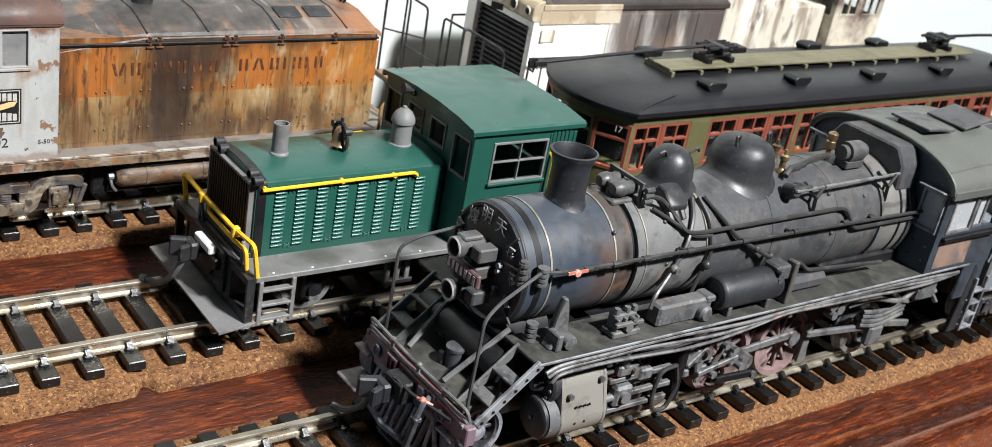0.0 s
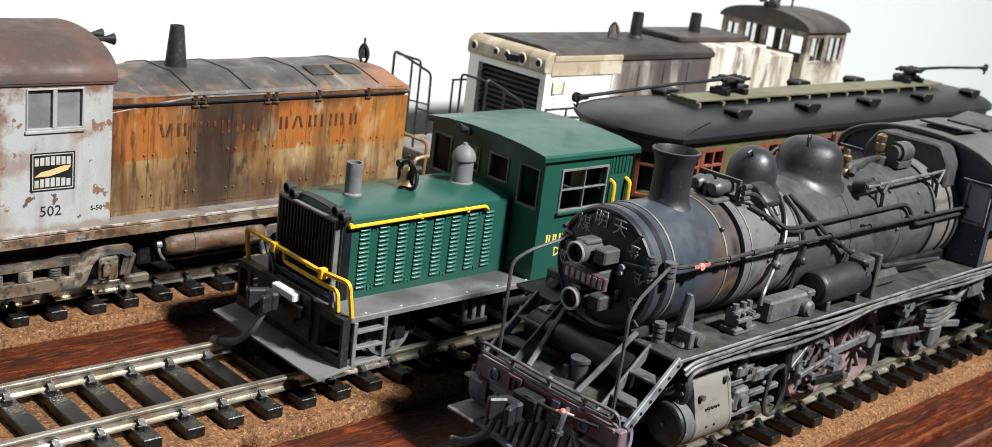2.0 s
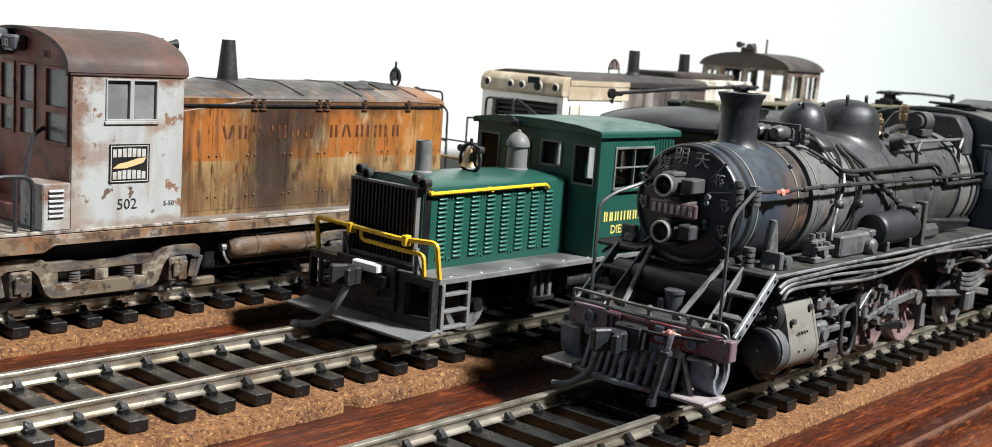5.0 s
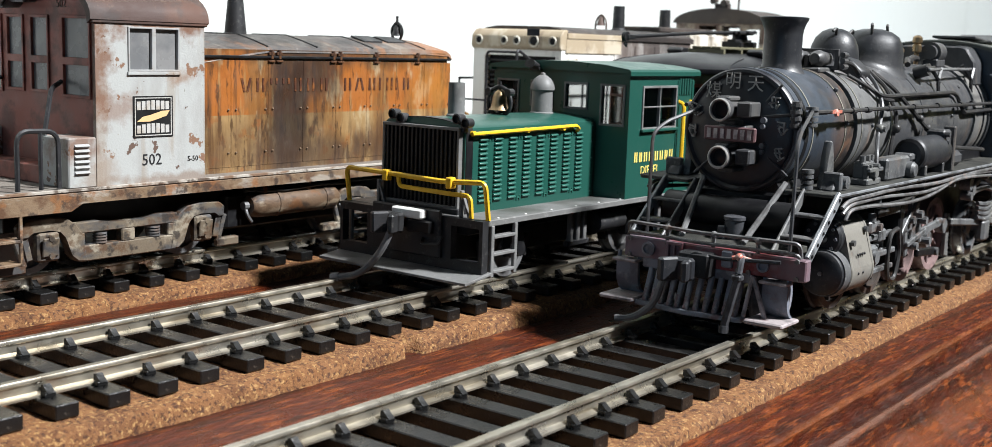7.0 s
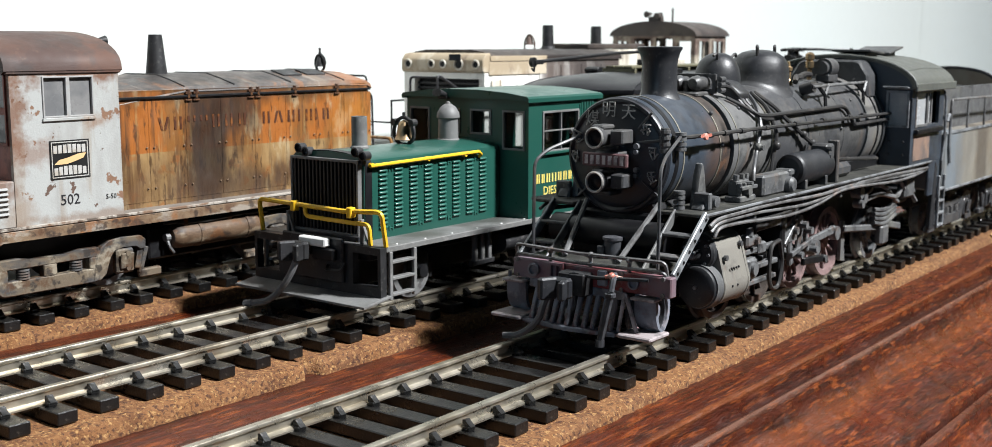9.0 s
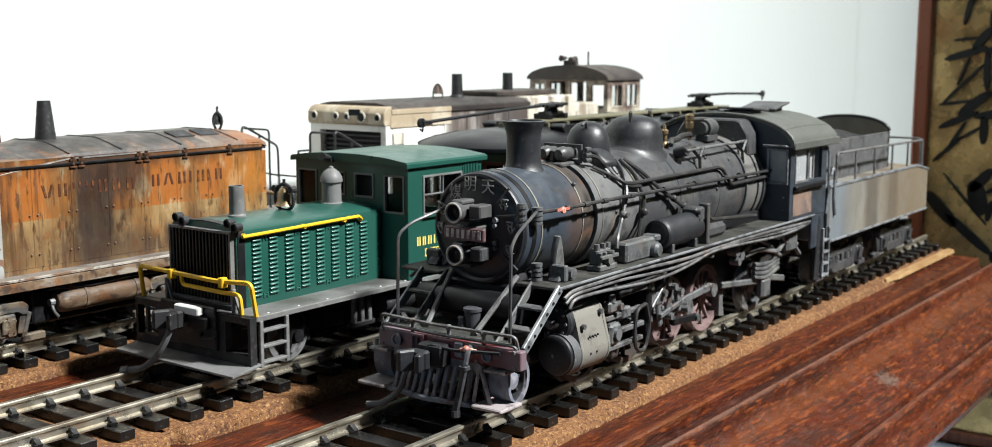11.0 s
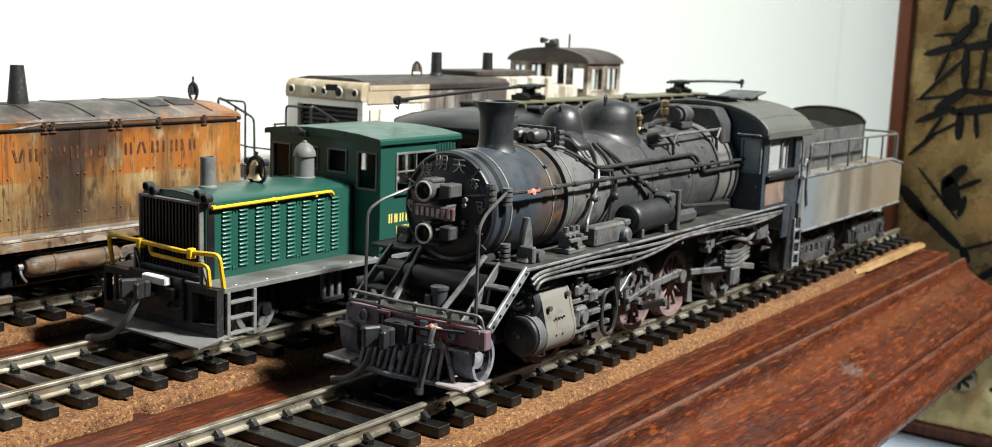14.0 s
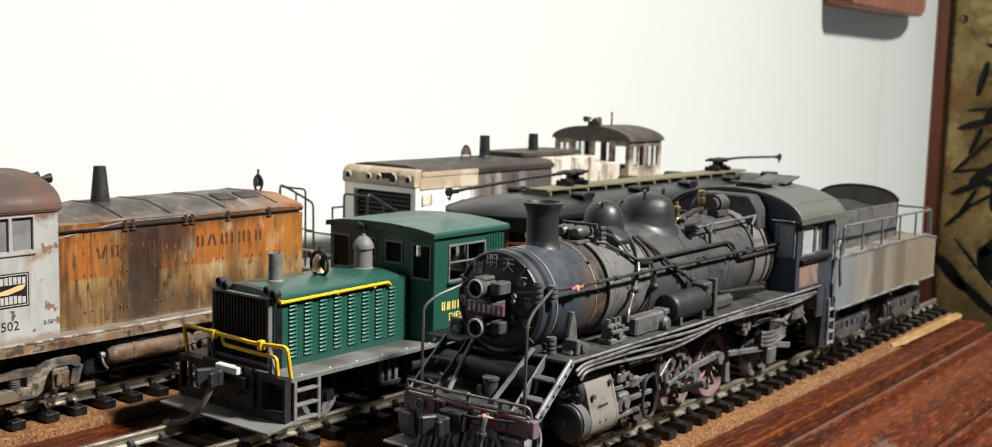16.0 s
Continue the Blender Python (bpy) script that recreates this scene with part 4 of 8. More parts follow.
# ---- the green diesel switcher ----
def green_switcher():
    L = thing("diesel_switcher", 0, 48.2, 11.5, "small dark green diesel switcher with yellow handrails, clean paint", "model locomotive", "locomotives on the board")
    # frame and running boards
    b = start()
    box(b, -12.6, 59, -16.3, 16.3, 10.9, 12.0, 0.15)
    walkway = part("walkway", b, M["walkway"], L, "grey running board with dark worn patches")
    rv = mesh_of("rivet", ball(start(), (0, 0, 0), 0.24, 0.24, 0.12, 8), M["chalk"])
    repeat("rivet", rv, [(-9 + k * 7.6, y, 12.0) for k in range(9) for y in (-15.4, 15.4)], walkway)
    b = start()
    box(b, -12, 58, -7.0, 7.0, 3.6, 10.9, 0.2)
    box(b, -12, 58, -11.5, 11.5, 8.8, 10.9, 0.2)
    part("underframe", b, M["black"], L)
    for x in (1, 39):
        for y, s in ((-8.75, -1), (8.75, 1)):
            part("wheel", wheel(start(), x, y, 5.2, 0, 2.2, s), M["steel_dirty"], L)
    for s in (-1, 1):
        for x in (1, 39):
            b = start()
            box(b, x - 2.0, x + 2.0, s * 11.2 - 1.1, s * 11.2 + 1.1, 3.8, 9.4, 0.3)
            cyl(b, (x, s * 12.2, 5.4), (x, s * 13.0, 5.4), 1.2, None, 14)
            part("axle_box", b, M["black"], L)
            for d in (-3.4, 3.4):
                part("brake_shoe", turned_box(start(), (x + d * 1.75, s * 8.9, 5.0), (0.9, 1.8, 4.2), (0, 12 if d > 0 else -12, 0), 0.2), M["darkgrey"], L)
        for x in (16.0, 18.2, 20.4):
            part("spring_hanger", box(start(), x, x + 1.0, s * 12.6 - 0.5, s * 12.6 + 0.5, 4.4, 10.6, 0.15), M["grey"], L)
        part("spring_bar", box(start(), 15.2, 22.2, s * 12.6 - 0.6, s * 12.6 + 0.6, 4.0, 5.0, 0.15), M["darkgrey"], L)
        part("air_tank", cyl(start(), (25, s * 12.0, 7.4), (34, s * 12.0, 7.4), 2.0, None, 18), M["darkgrey"], L)
        part("step_post", box(start(), 46.0, 47.0, s * 13.6 - 0.5, s * 13.6 + 0.5, 3.0, 10.8, 0.1), M["grey"], L)
    # bumper beam
    b = start()
    panel(b, "x", -14.2, -12.7, -16.3, 16.3, 2.8, 11.9, [(-15.6, -9.6, 5.0, 10.6), (9.6, 15.6, 5.0, 10.6)])
    box(b, -15.0, -14.2, -7.8, 7.8, 4.8, 12.9, 0.3)
    part("bumper_beam", b, M["darkgrey"], L)
    b = start()
    box(b, -16.6, -15.0, -5.0, 1.8, 11.2, 12.8, 0.25)
    part("coupler_pocket", b, M["chalk"], L, "pale plastic coupler pocket")
    b = start()
    box(b, -16.2, -15.0, -6.6, -1.2, 8.8, 11.0, 0.25)
    tube(b, bend([(-15.2, -8.4, 8.6), (-16.0, -8.2, 7.4), (-16.0, -4.6, 7.2), (-15.2, -4.4, 7.9)], 4, 0.5), 0.3)
    part("lift_bracket", b, M["black"], L)
    knuckle_coupler(L, -17.0, 10.4)
    b = start()
    tube(b, bend([(-16.4, -0.6, 11.2), (-19.0, -1.2, 10.4), (-20.4, 0.2, 5.6), (-21.2, 4.2, 1.2), (-22.6, 8.6, 0.3)], 6, 3), 0.62, 8)
    cyl(b, (-22.4, 8.0, 0.4), (-22.9, 9.4, 0.2), 0.8, None, 8)
    part("brake_hose", b, M["hose"], L, "grey rubber brake hose")
    # footboard, tilted
    b = start()
    prism(b, [(-19.0, 2.0), (-12.2, 2.9), (-12.2, 3.4), (-19.0, 2.5)], "y", -16.9, 16.6, 0.08)
    part("footboard", b, M["grey"], L, "wide grey tilted footboard")
    # ladders
    for s in (-1, 1):
        for x in (-11.9, -5.6):
            part("ladder_rail", box(start(), x, x + 0.8, s * 16.1 - 0.35, s * 16.1 + 0.35, 2.4, 11.0, 0.1), M["grey"], L)
        for z in (3.0, 5.9, 8.8):
            part("rung", box(start(), -11.3, -5.4, s * 15.6 - 0.9, s * 15.6 + 0.4, z, z + 0.55, 0.1), M["grey"], L)
    # hood
    b = start()
    top = [(-9.2, 12.0), (-9.2, 25.6), (-9.0, 26.4), (-8.4, 26.9), (-4, 27.5), (0, 27.7), (4, 27.5), (8.4, 26.9), (9.0, 26.4), (9.2, 25.6), (9.2, 12.0)]
    prism(b, top, "x", -10.6, 28.6)
    hood = part("hood", b, M["green"], L)
    louver = start()
    prism(louver, [(0.0, -0.30), (-0.40, -0.22), (-0.46, -0.04), (-0.30, 0.14), (0.0, 0.26)], "x", -1.1, 1.1, 0.06)
    data = mesh_of("louver", louver, M["green_worn"])
    places = []
    for c in range(8):
        for r in range(14):
            places.append((-5.9 + c * 4.15, -9.18, 24.4 - r * 0.8))
    repeat("louver", data, places, hood)
    clip = start()
    for x in (-0.55, 0.3):
        box(clip, x, x + 0.3, -0.22, 0.0, -0.42, 0.42, 0.05)
    box(clip, -0.4, 0.4, -0.16, 0.0, -0.12, 0.12, 0.03)
    clip = mesh_of("door_clip", clip, M["green_worn"])
    repeat("door_clip", clip, [(-3.85 + k * 8.3, -9.19, z) for k in range(4) for z in (24.5, 13.7)], hood)
    rivet = mesh_of("rivet", ball(start(), (0, 0, 0), 0.2, 0.16, 0.2, 8), M["green"])
    repeat("rivet", rivet, [(x, -9.2, z) for x in (-9.6, 27.6) for z in (13.0, 16.2, 19.4, 22.6, 25.6)], hood)
    shell = [(-9.35, 12.0), (-9.35, 25.7), (-9.1, 26.6), (-8.4, 27.1), (-4, 27.7), (0, 27.9), (4, 27.7), (8.4, 27.1), (9.1, 26.6), (9.35, 25.7), (9.35, 12.0)]
    part("radiator_shell", prism(start(), shell, "x", -10.5, -8.6, 0.15), M["black"], L, "black radiator shell")
    part("grille_frame", ring_frame(start(), "x", -11.7, -10.5, -8.7, 8.7, 12.8, 26.5, 0.5), M["grey"], L, "thin grey grille frame")
    part("radiator", box(start(), -11.1, -10.5, -8.1, 8.1, 13.0, 26.1, 0), M["void"], L)
    fin = mesh_of("fin", box(start(), -0.55, 0.3, -0.24, 0.24, 13.1, 26.0, 0.08), M["black"])
    repeat("fin", fin, [(-11.0, -7.6 + k * 0.95, 0) for k in range(17)], L)
    part("grille_foot", box(start(), -12.2, -10.5, -9.2, 9.2, 12.0, 13.0, 0.15), M["darkgrey"], L)
    # stack, bell, sand dome
    b = start()
    lathe(b, [(1.75, 27.3), (1.75, 27.9), (1.5, 28.2), (1.46, 33.6), (1.2, 33.6), (1.15, 30.0), (0.0, 30.0)], (-2.2, 0, 0), "z", 24)
    part("exhaust_pipe", b, M["grey"], L, "grey exhaust pipe")
    b = start()
    lathe(b, [(2.3, 27.2), (2.3, 27.7), (2.05, 27.9), (2.0, 31.9), (2.35, 32.1), (2.35, 32.5), (2.2, 33.2), (1.6, 34.2), (0.8, 34.8), (0.5, 34.9), (0.4, 35.3), (0, 35.4)], (23.6, 0, 0), "z", 24)
    part("sand_dome", b, M["grey"], L, "grey domed sand box")
    b = start()
    lathe(b, [(2.0, 28.5), (1.75, 28.8), (1.45, 29.6), (1.25, 31.0), (0.95, 31.8), (0.4, 32.2), (0.0, 32.4)], (10.2, 0, 0), "z", 20)
    bell = part("bell", b, M["brass"], L, "tarnished brass bell")
    b = start()
    tube(b, bend([(10.2, -0.8, 27.5), (10.2, -2.4, 28.4), (10.2, -2.7, 30.2), (10.2, -2.0, 32.0)], 5, 1.2), 0.36)
    tube(b, bend([(10.2, 0.8, 27.5), (10.2, 2.4, 28.4), (10.2, 2.7, 30.2), (10.2, 2.0, 32.0)], 5, 1.2), 0.36)
    tube(b, [(10.2, -0.9, 27.5), (10.2, 0.9, 27.5)], 0.4)
    for y in (-2.3, 2.3):
        cyl(b, (9.5, y, 31.8), (10.9, y, 31.8), 0.7, None, 10)
    tube(b, bend([(10.2, -2.2, 31.9), (10.2, 0, 33.0), (10.2, 2.2, 31.9)], 4, 0.8), 0.38)
    tube(b, [(10.2, 0, 32.4), (10.2, 0, 33.8)], 0.32)
    part("bell_yoke", b, M["darkgrey"], bell)
    # twin lamps at the front corners
    for y in (-8.9, 5.6):
        b = start()
        for dy in (-1.0, 1.0):
            lathe(b, [(0.3, 0.8), (0.8, 0.5), (0.9, -1.1), (0.68, -1.2), (0.62, -0.7), (0.0, -0.7)], (-10.6, y + dy * 0.95, 27.7 + 0.3 * dy), "x", 16)
        box(b, -11.2, -10.2, y - 0.5, y + 0.5, 25.8, 27.2, 0.1)
        part("headlamp", b, M["darkgrey"], L, "twin grey headlamps")
    # handrails
    b = start()
    tube(b, bend([(-9.8, -9.95, 25.5), (21.2, -9.95, 25.9), (22.0, -9.95, 25.2), (22.0, -9.3, 24.9)], 4, 0.5), 0.36)
    for x in (-9.2, 6, 17):
        tube(b, [(x, -9.1, 25.6), (x, -10.1, 25.6)], 0.45)
    part("hood_handrail", b, M["yellow"], L, "yellow handrail")
    b = start()
    tube(b, bend([(-9.8, 9.95, 25.5), (21.2, 9.95, 25.9), (22.0, 9.3, 24.9)], 4, 0.5), 0.42)
    part("hood_handrail", b, M["yellow"], L, "yellow handrail")
    b = start()
    tube(b, bend([(-12.6, 15.6, 12.0), (-13.4, 15.6, 18.0), (-13.6, 6, 17.9), (-13.6, -7, 17.6), (-13.4, -15.9, 18.2), (-12.4, -16.0, 12.0)], 4, 1.2), 0.45)
    tube(b, bend([(-13.6, 3.0, 17.6), (-13.7, 2.6, 15.9), (-13.7, -9.0, 15.7), (-13.3, -12.8, 15.7), (-13.0, -12.9, 12.0)], 4, 1.0), 0.4)
    for y in (-8.8, 5.6):
        box(b, -14.4, -13.0, y - 0.6, y + 0.6, 16.6, 18.5, 0.15)
    part("front_handrail", b, M["yellow"], L, "yellow front handrail")
    b = start()
    for y in (-10.6, 8.2):
        box(b, -13.2, -12.4, y - 0.3, y + 0.3, 12, 16.4, 0.1)
        turned_box(b, (-12.8, y - 0.9, 14), (0.6, 0.4, 4.2), (-22, 0, 0), 0.05)
    pieces("rail_post", b, M["grey"], L)
    # cab
    b = start()
    panel(b, "x", 29.2, 30.2, -16.2, 16.2, 12.0, 36.0, [(-15.0, -10.0, 26.0, 33.4), (-6.6, -1.6, 28.8, 33.4), (1.6, 6.6, 28.8, 33.4), (10.0, 15.0, 26.0, 33.4)])
    panel(b, "x", 53.0, 54.0, -16.2, 16.2, 12.0, 36.0, [(-14.5, -9.0, 26.0, 33.4), (-5.5, 5.5, 24, 33.4), (9.0, 14.5, 26.0, 33.4)])
    for s in (-1, 1):
        a = sorted((s * 16.2, s * 15.2))
        panel(b, "y", a[0], a[1], 30.2, 53.0, 12.0, 36.0, [(34.2, 46.8, 25.3, 33.2)])
    cab = part("cab", b, M["green"], L)
    b = start()
    roof = [(-16.9, 35.4), (-16.9, 36.2), (-16.5, 36.6), (-11, 37.3), (-4, 37.7), (4, 37.7), (11, 37.3), (16.5, 36.6), (16.9, 36.2), (16.9, 35.4), (16.2, 35.4), (16.1, 35.9), (-16.1, 35.9), (-16.2, 35.4)]
    prism(b, roof, "x", 28.2, 55.4)
    part("roof", b, M["green"], cab)
    for y0, y1, z0 in ((-15.0, -10.0, 26.0), (-6.6, -1.6, 28.8), (1.6, 6.6, 28.8), (10.0, 15.0, 26.0)):
        w = part("front_window", ring_frame(start(), "x", 28.95, 29.7, y0 - 0.3, y1 + 0.3, z0 - 0.3, 33.7, 0.4), M["grey"], cab)
        part("pane", box(start(), 29.5, 29.62, y0, y1, z0, 33.4, 0), M["glass_smoked"], w).visible_shadow = False
    for s in (-1, 1):
        a = sorted((s * 16.45, s * 15.7))
        w = part("side_window", ring_frame(start(), "y", a[0], a[1], 33.9, 47.1, 25.0, 33.5, 0.45, [40.5], [29.4]), M["grey"], cab, "grey window frame with glazing bars")
        a = sorted((s * 15.8, s * 15.7))
        part("pane", box(start(), 34.2, 46.8, a[0], a[1], 25.3, 33.2, 0), M["glass_smoked"], w).visible_shadow = False
        a = sorted((s * 16.9, s * 16.1))
        part("sill", box(start(), 33.6, 47.4, a[0], a[1], 24.6, 25.2, 0.12), M["green"], w)
    b = start()
    for k in range(5):
        box(b, 47.9 + k * 1.0, 48.5 + k * 1.0, -16.45, -16.1, 31.6, 35.0, 0.08)
    pieces("vent_slat", b, M["green"], cab)
    b = start()
    box(b, 53.1, 53.9, -16.4, -16.15, 12.5, 34.5, 0.08)
    box(b, 47.3, 47.8, -16.4, -16.15, 12.5, 34.5, 0.08)
    pieces("door_edge", b, M["green"], cab)
    b = start()
    for x in (48.2, 52.8):
        tube(b, bend([(x, -16.1, 30.2), (x, -17.4, 29.8), (x, -17.4, 17.8), (x, -16.1, 17.4)], 4, 0.8), 0.42)
    pieces("grab_rail", b, M["yellow"], cab, "yellow grab rail")
    b = start()
    for dy, ln in ((0.0, 2.4), (1.2, 1.8)):
        cyl(b, (28.0 - ln, 4.4 + dy, 37.0), (28.6, 4.4 + dy, 36.4), 0.85, 0.3, 12)
    box(b, 27.6, 28.8, 3.8, 6.2, 35.6, 36.2, 0.1)
    part("horn", b, M["darkgrey"], cab)
    # maker's name as plain strokes, and the word below it
    b = start()
    x = 31.9
    for w, h in ((1.1, 1.9), (1.0, 1.8), (1.2, 1.8), (1.5, 1.8), (1.2, 1.8), (1.2, 1.8), (1.1, 1.8), (1.3, 1.9)):
        box(b, x, x + 0.42, -16.31, -16.2, 18.9, 18.9 + h, 0)
        box(b, x + w - 0.38, x + w, -16.31, -16.2, 18.9, 18.9 + h, 0)
        x += w + 0.72
    pieces("maker_mark", b, M["letters"], cab, "yellow painted stroke")
    text_mesh("DIESEL", 1.75, M["letters"], cab, side_text(34.3, -16.26, 16.4))


green_switcher()


# ---- weathered orange and grey switcher ----
def road_truck(L, x0, x1, y, mats=("truck", "steel_dirty"), wr=5.6):
    """A cast truck side frame with journal boxes, springs, shoes and its two wheelsets."""
    t = new("truck")
    t.parent = L
    s = -1 if y < 0 else 1
    xm, h = (x0 + x1) / 2, (x1 - x0) / 2
    b = start()
    k = h / 20.0

    def flat(pts, half=0.9):
        prism(b, [(xm + u * k, v) for u, v in pts], "y", y - half, y + half, 0.18)

    # a lower beam and an upper beam with two slots between them, swept up over the axle boxes
    flat([(-9.4, 2.4), (8.6, 2.4), (9.6, 3.0), (9.8, 5.0), (-10.6, 5.0), (-10.4, 3.0)])
    flat([(-10.6, 7.0), (9.6, 7.0), (9.6, 8.8), (6.0, 8.9), (3.0, 8.2), (-3.0, 8.2), (-6.0, 8.9), (-10.6, 8.8)])
    for u in (-10.0, -0.6, 8.6):
        flat([(u - 1.0, 4.9), (u + 1.6, 4.9), (u + 1.6, 7.1), (u - 1.0, 7.1)])
    for m in (-1, 1):
        sweep = [(8.0, 2.4), (9.8, 2.6), (11.0, 3.6), (11.4, 5.2), (11.8, 6.8), (12.8, 7.9), (14.6, 8.3), (17.6, 8.2), (18.4, 7.2), (19.6, 7.2), (19.8, 9.0), (18.6, 9.9), (14.2, 10.1), (11.6, 9.7), (10.0, 8.6), (9.0, 7.2)]
        flat([(m * u, v) for u, v in (sweep if m > 0 else sweep[::-1])], 1.0)
        flat([(m * u, v) for u, v in ((17.4, 3.6), (18.6, 3.4), (19.6, 8.0), (18.4, 8.2))][::m], 0.6)
    tagged(part("side_frame", b, M[mats[0]], t), "dusty cast truck frame with two slots")
    for u in (-15, 15):
        b = start()
        box(b, xm + u * k - 1.9, xm + u * k + 1.9, y + s * 0.3 - 0.9, y + s * 0.3 + 0.9, 3.2, 7.8, 0.35)
        turned_box(b, (xm + u * k, y + s * 1.6, 5.6), (2.8, 0.5, 3.0), (8 * -s, 0, 0), 0.2)
        for dz in (4.2, 7.0):
            cyl(b, (xm + u * k, y + s * 1.5, dz), (xm + u * k, y + s * 2.1, dz), 0.5, None, 8)
        part("journal_box", b, M[mats[0]], t)
    for u in (-5.2, 5.2):
        b = start()
        for j in range(4):
            cyl(b, (xm + u * k, y, 5.1 + j * 0.48), (xm + u * k, y, 5.36 + j * 0.48), 1.15, None, 12)
        part("spring", b, M["steel_dirty"], t)
    b = start()
    for u in (-21, 21):
        box(b, xm + u * k - 2.4, xm + u * k + 2.4, y - 0.6, y + 0.8, 1.6, 3.2, 0.25)
        turned_box(b, (xm + u * k * 0.93, y, 5.0), (0.9, 0.9, 5.2), (0, 18 if u > 0 else -18, 0), 0.15)
    pieces("brake_shoe", b, M[mats[0]], t)
    for u in (-15, 15):
        part("wheel", wheel(start(), xm + u * k, s * 8.75, wr, 0, 2.2, s), M[mats[1]], t)


def orange_switcher():
    L = thing("diesel_switcher", 0, 98, 12.6, "rusty orange and grey diesel switcher, heavily weathered with soot", "model locomotive", "locomotives on the board")
    # sill and walkway
    b = start()
    box(b, -70, 45, -18.1, 18.1, 13.9, 14.6, 0.12)
    part("walkway", b, M["walk_grey"], L)
    for s in (-1, 1):
        a = sorted((s * 18.32, s * 17.9))
        part("walkway_edge", box(start(), -70.1, 45.2, a[0], a[1], 14.15, 14.68, 0.08), M["chipped_edge"], L, "chipped pale walkway edge")
        a = sorted((s * 18.2, s * 17.2))
        b = start()
        prism(b, [(-70, 14.0), (45.5, 14.0), (45.5, 11.2), (38, 11.2), (36, 12.3), (-56, 12.3), (-58, 11.0), (-70, 11.0)], "y", a[0], a[1], 0.1)
        part("side_sill", b, M["sill"], L, "rust-streaked tan side sill")
    b = start()
    box(b, -66, 40, -12, 12, 7.5, 13.9, 0.2)
    box(b, -24, 12, -14, 14, 4.2, 10.5, 0.4)
    part("underframe", b, M["black"], L)
    b = start()
    box(b, -71.4, -70, -18, 18, 8.0, 14.6, 0.2)
    box(b, 45, 46.4, -18, 18, 8.0, 14.6, 0.2)
    pieces("end_beam", b, M["sill"], L)
    knuckle_coupler(L, 49.5, 8.6, 1)
    knuckle_coupler(L, -74.5, 8.6, -1)
    for x0, x1 in ((-66, -26), (2, 42)):
        for y in (-15.4, 15.4):
            road_truck(L, x0, x1, y)
    for s in (-1, 1):
        b = start()
        lathe(b, [(0, 0), (1.6, 0.2), (2.3, 1.2), (2.4, 2.4), (2.4, 20), (2.3, 21.2), (1.6, 22.2), (0, 22.4)], (-20, s * 15.2, 8.4), "x", 20)
        for x in (-14, -2):
            lathe(b, [(2.55, 0), (2.55, 0.7)], (x, s * 15.2, 8.4), "x", 20)
        tank = part("air_tank", b, M["tan_tank"], L, "dusty rust-stained air tank")
        for x in (-17, -6):
            b = start()
            box(b, x - 0.5, x + 0.5, s * 15.2 - 1.6, s * 15.2 + 1.6, 10.6, 12.6, 0.15)
            part("hanger", b, M["rust_iron"], tank)
        b = start()
        for x in (-20.6, 2.9):
            cyl(b, (x - 0.5, s * 15.2, 8.4), (x + 0.5, s * 15.2, 8.4), 0.8, None, 10)
            tube(b, bend([(x, s * 15.2, 8.4), (x, s * 15.9, 6.6), (x + 1.0, s * 15.9, 5.4)], 4, 0.8), 0.32)
        pieces("end_fitting", b, M["steel_dirty"], tank)
    b = start()
    for z in (12.0, 11.4):
        tube(b, [(-22, -16.4, z), (34, -16.4, z)], 0.3)
    tube(b, [(-19, -16.4, 11.2), (-12, -16.8, 10.9), (-3, -16.6, 11.3), (4, -16.4, 11.0)], 0.3)
    pieces("pipe", b, M["pipe"], L)
    # cab
    cab = new("cab")
    cab.parent = L
    for s in (-1, 1):
        a = sorted((s * 18.0, s * 17.2))
        b = start()
        panel(b, "y", a[0], a[1], -53.2, -31.9, 14.6, 41.0, [(-47.0, -37.4, 33.2, 40.0)])
        part("cab_side", b, M["cab_grey"], cab, "chalky grey cab side with rust patches")
    arch = [(18.2 * math.cos(a), 41.0 + 6.9 * math.sin(a) ** 0.85 if math.sin(a) > 0 else 41.0) for a in [math.pi * k / 22 for k in range(23)]]
    b = start()
    gable = [(-17.2, 14.6), (17.2, 14.6), (17.2, 41.0)] + [(0.945 * u, v - 0.3) for u, v in arch[1:-1]] + [(-17.2, 41.0)]
    prism(b, gable, "x", -32.9, -31.9)
    part("rear_wall", b, M["cab_end"], cab)
    b = start()
    holes = [(-16.7, -9.2, 28.8, 41.4), (-4.9, 0.1, 29.2, 41.4), (2.6, 7.4, 29.2, 41.4), (9.4, 16.7, 28.8, 41.4)]
    panel(b, "x", -53.2, -52.3, -17.2, 17.2, 14.6, 43.0, holes)
    prism(b, [(0.93 * u, v - 0.4) for u, v in arch if v > 42.6], "x", -53.2, -52.3)
    part("end_wall", b, M["cab_end"], cab, "rusty brown cab end wall")
    for y0, y1, z0, z1 in holes:
        bars = [34.4]
        w = part("end_window", ring_frame(start(), "x", -53.5, -52.9, y0 - 0.3, y1 + 0.3, z0 - 0.3, z1 + 0.3, 0.5, [], bars, 1.2), M["cab_end"], cab)
        part("pane", box(start(), -53.0, -52.9, y0, y1, z0, z1, 0), M["glass_dirty"], w)
    b = start()
    big = [(1.012 * u, v + 0.15) for u, v in arch]
    small = [(0.955 * u, v - 0.5) for u, v in arch]
    lo, hi = [], []
    for q, row in ((-54.2, lo), (-31.2, hi)):
        row.extend([b.verts.new((q, u, v)) for u, v in big + small[::-1]])
    n = len(lo)
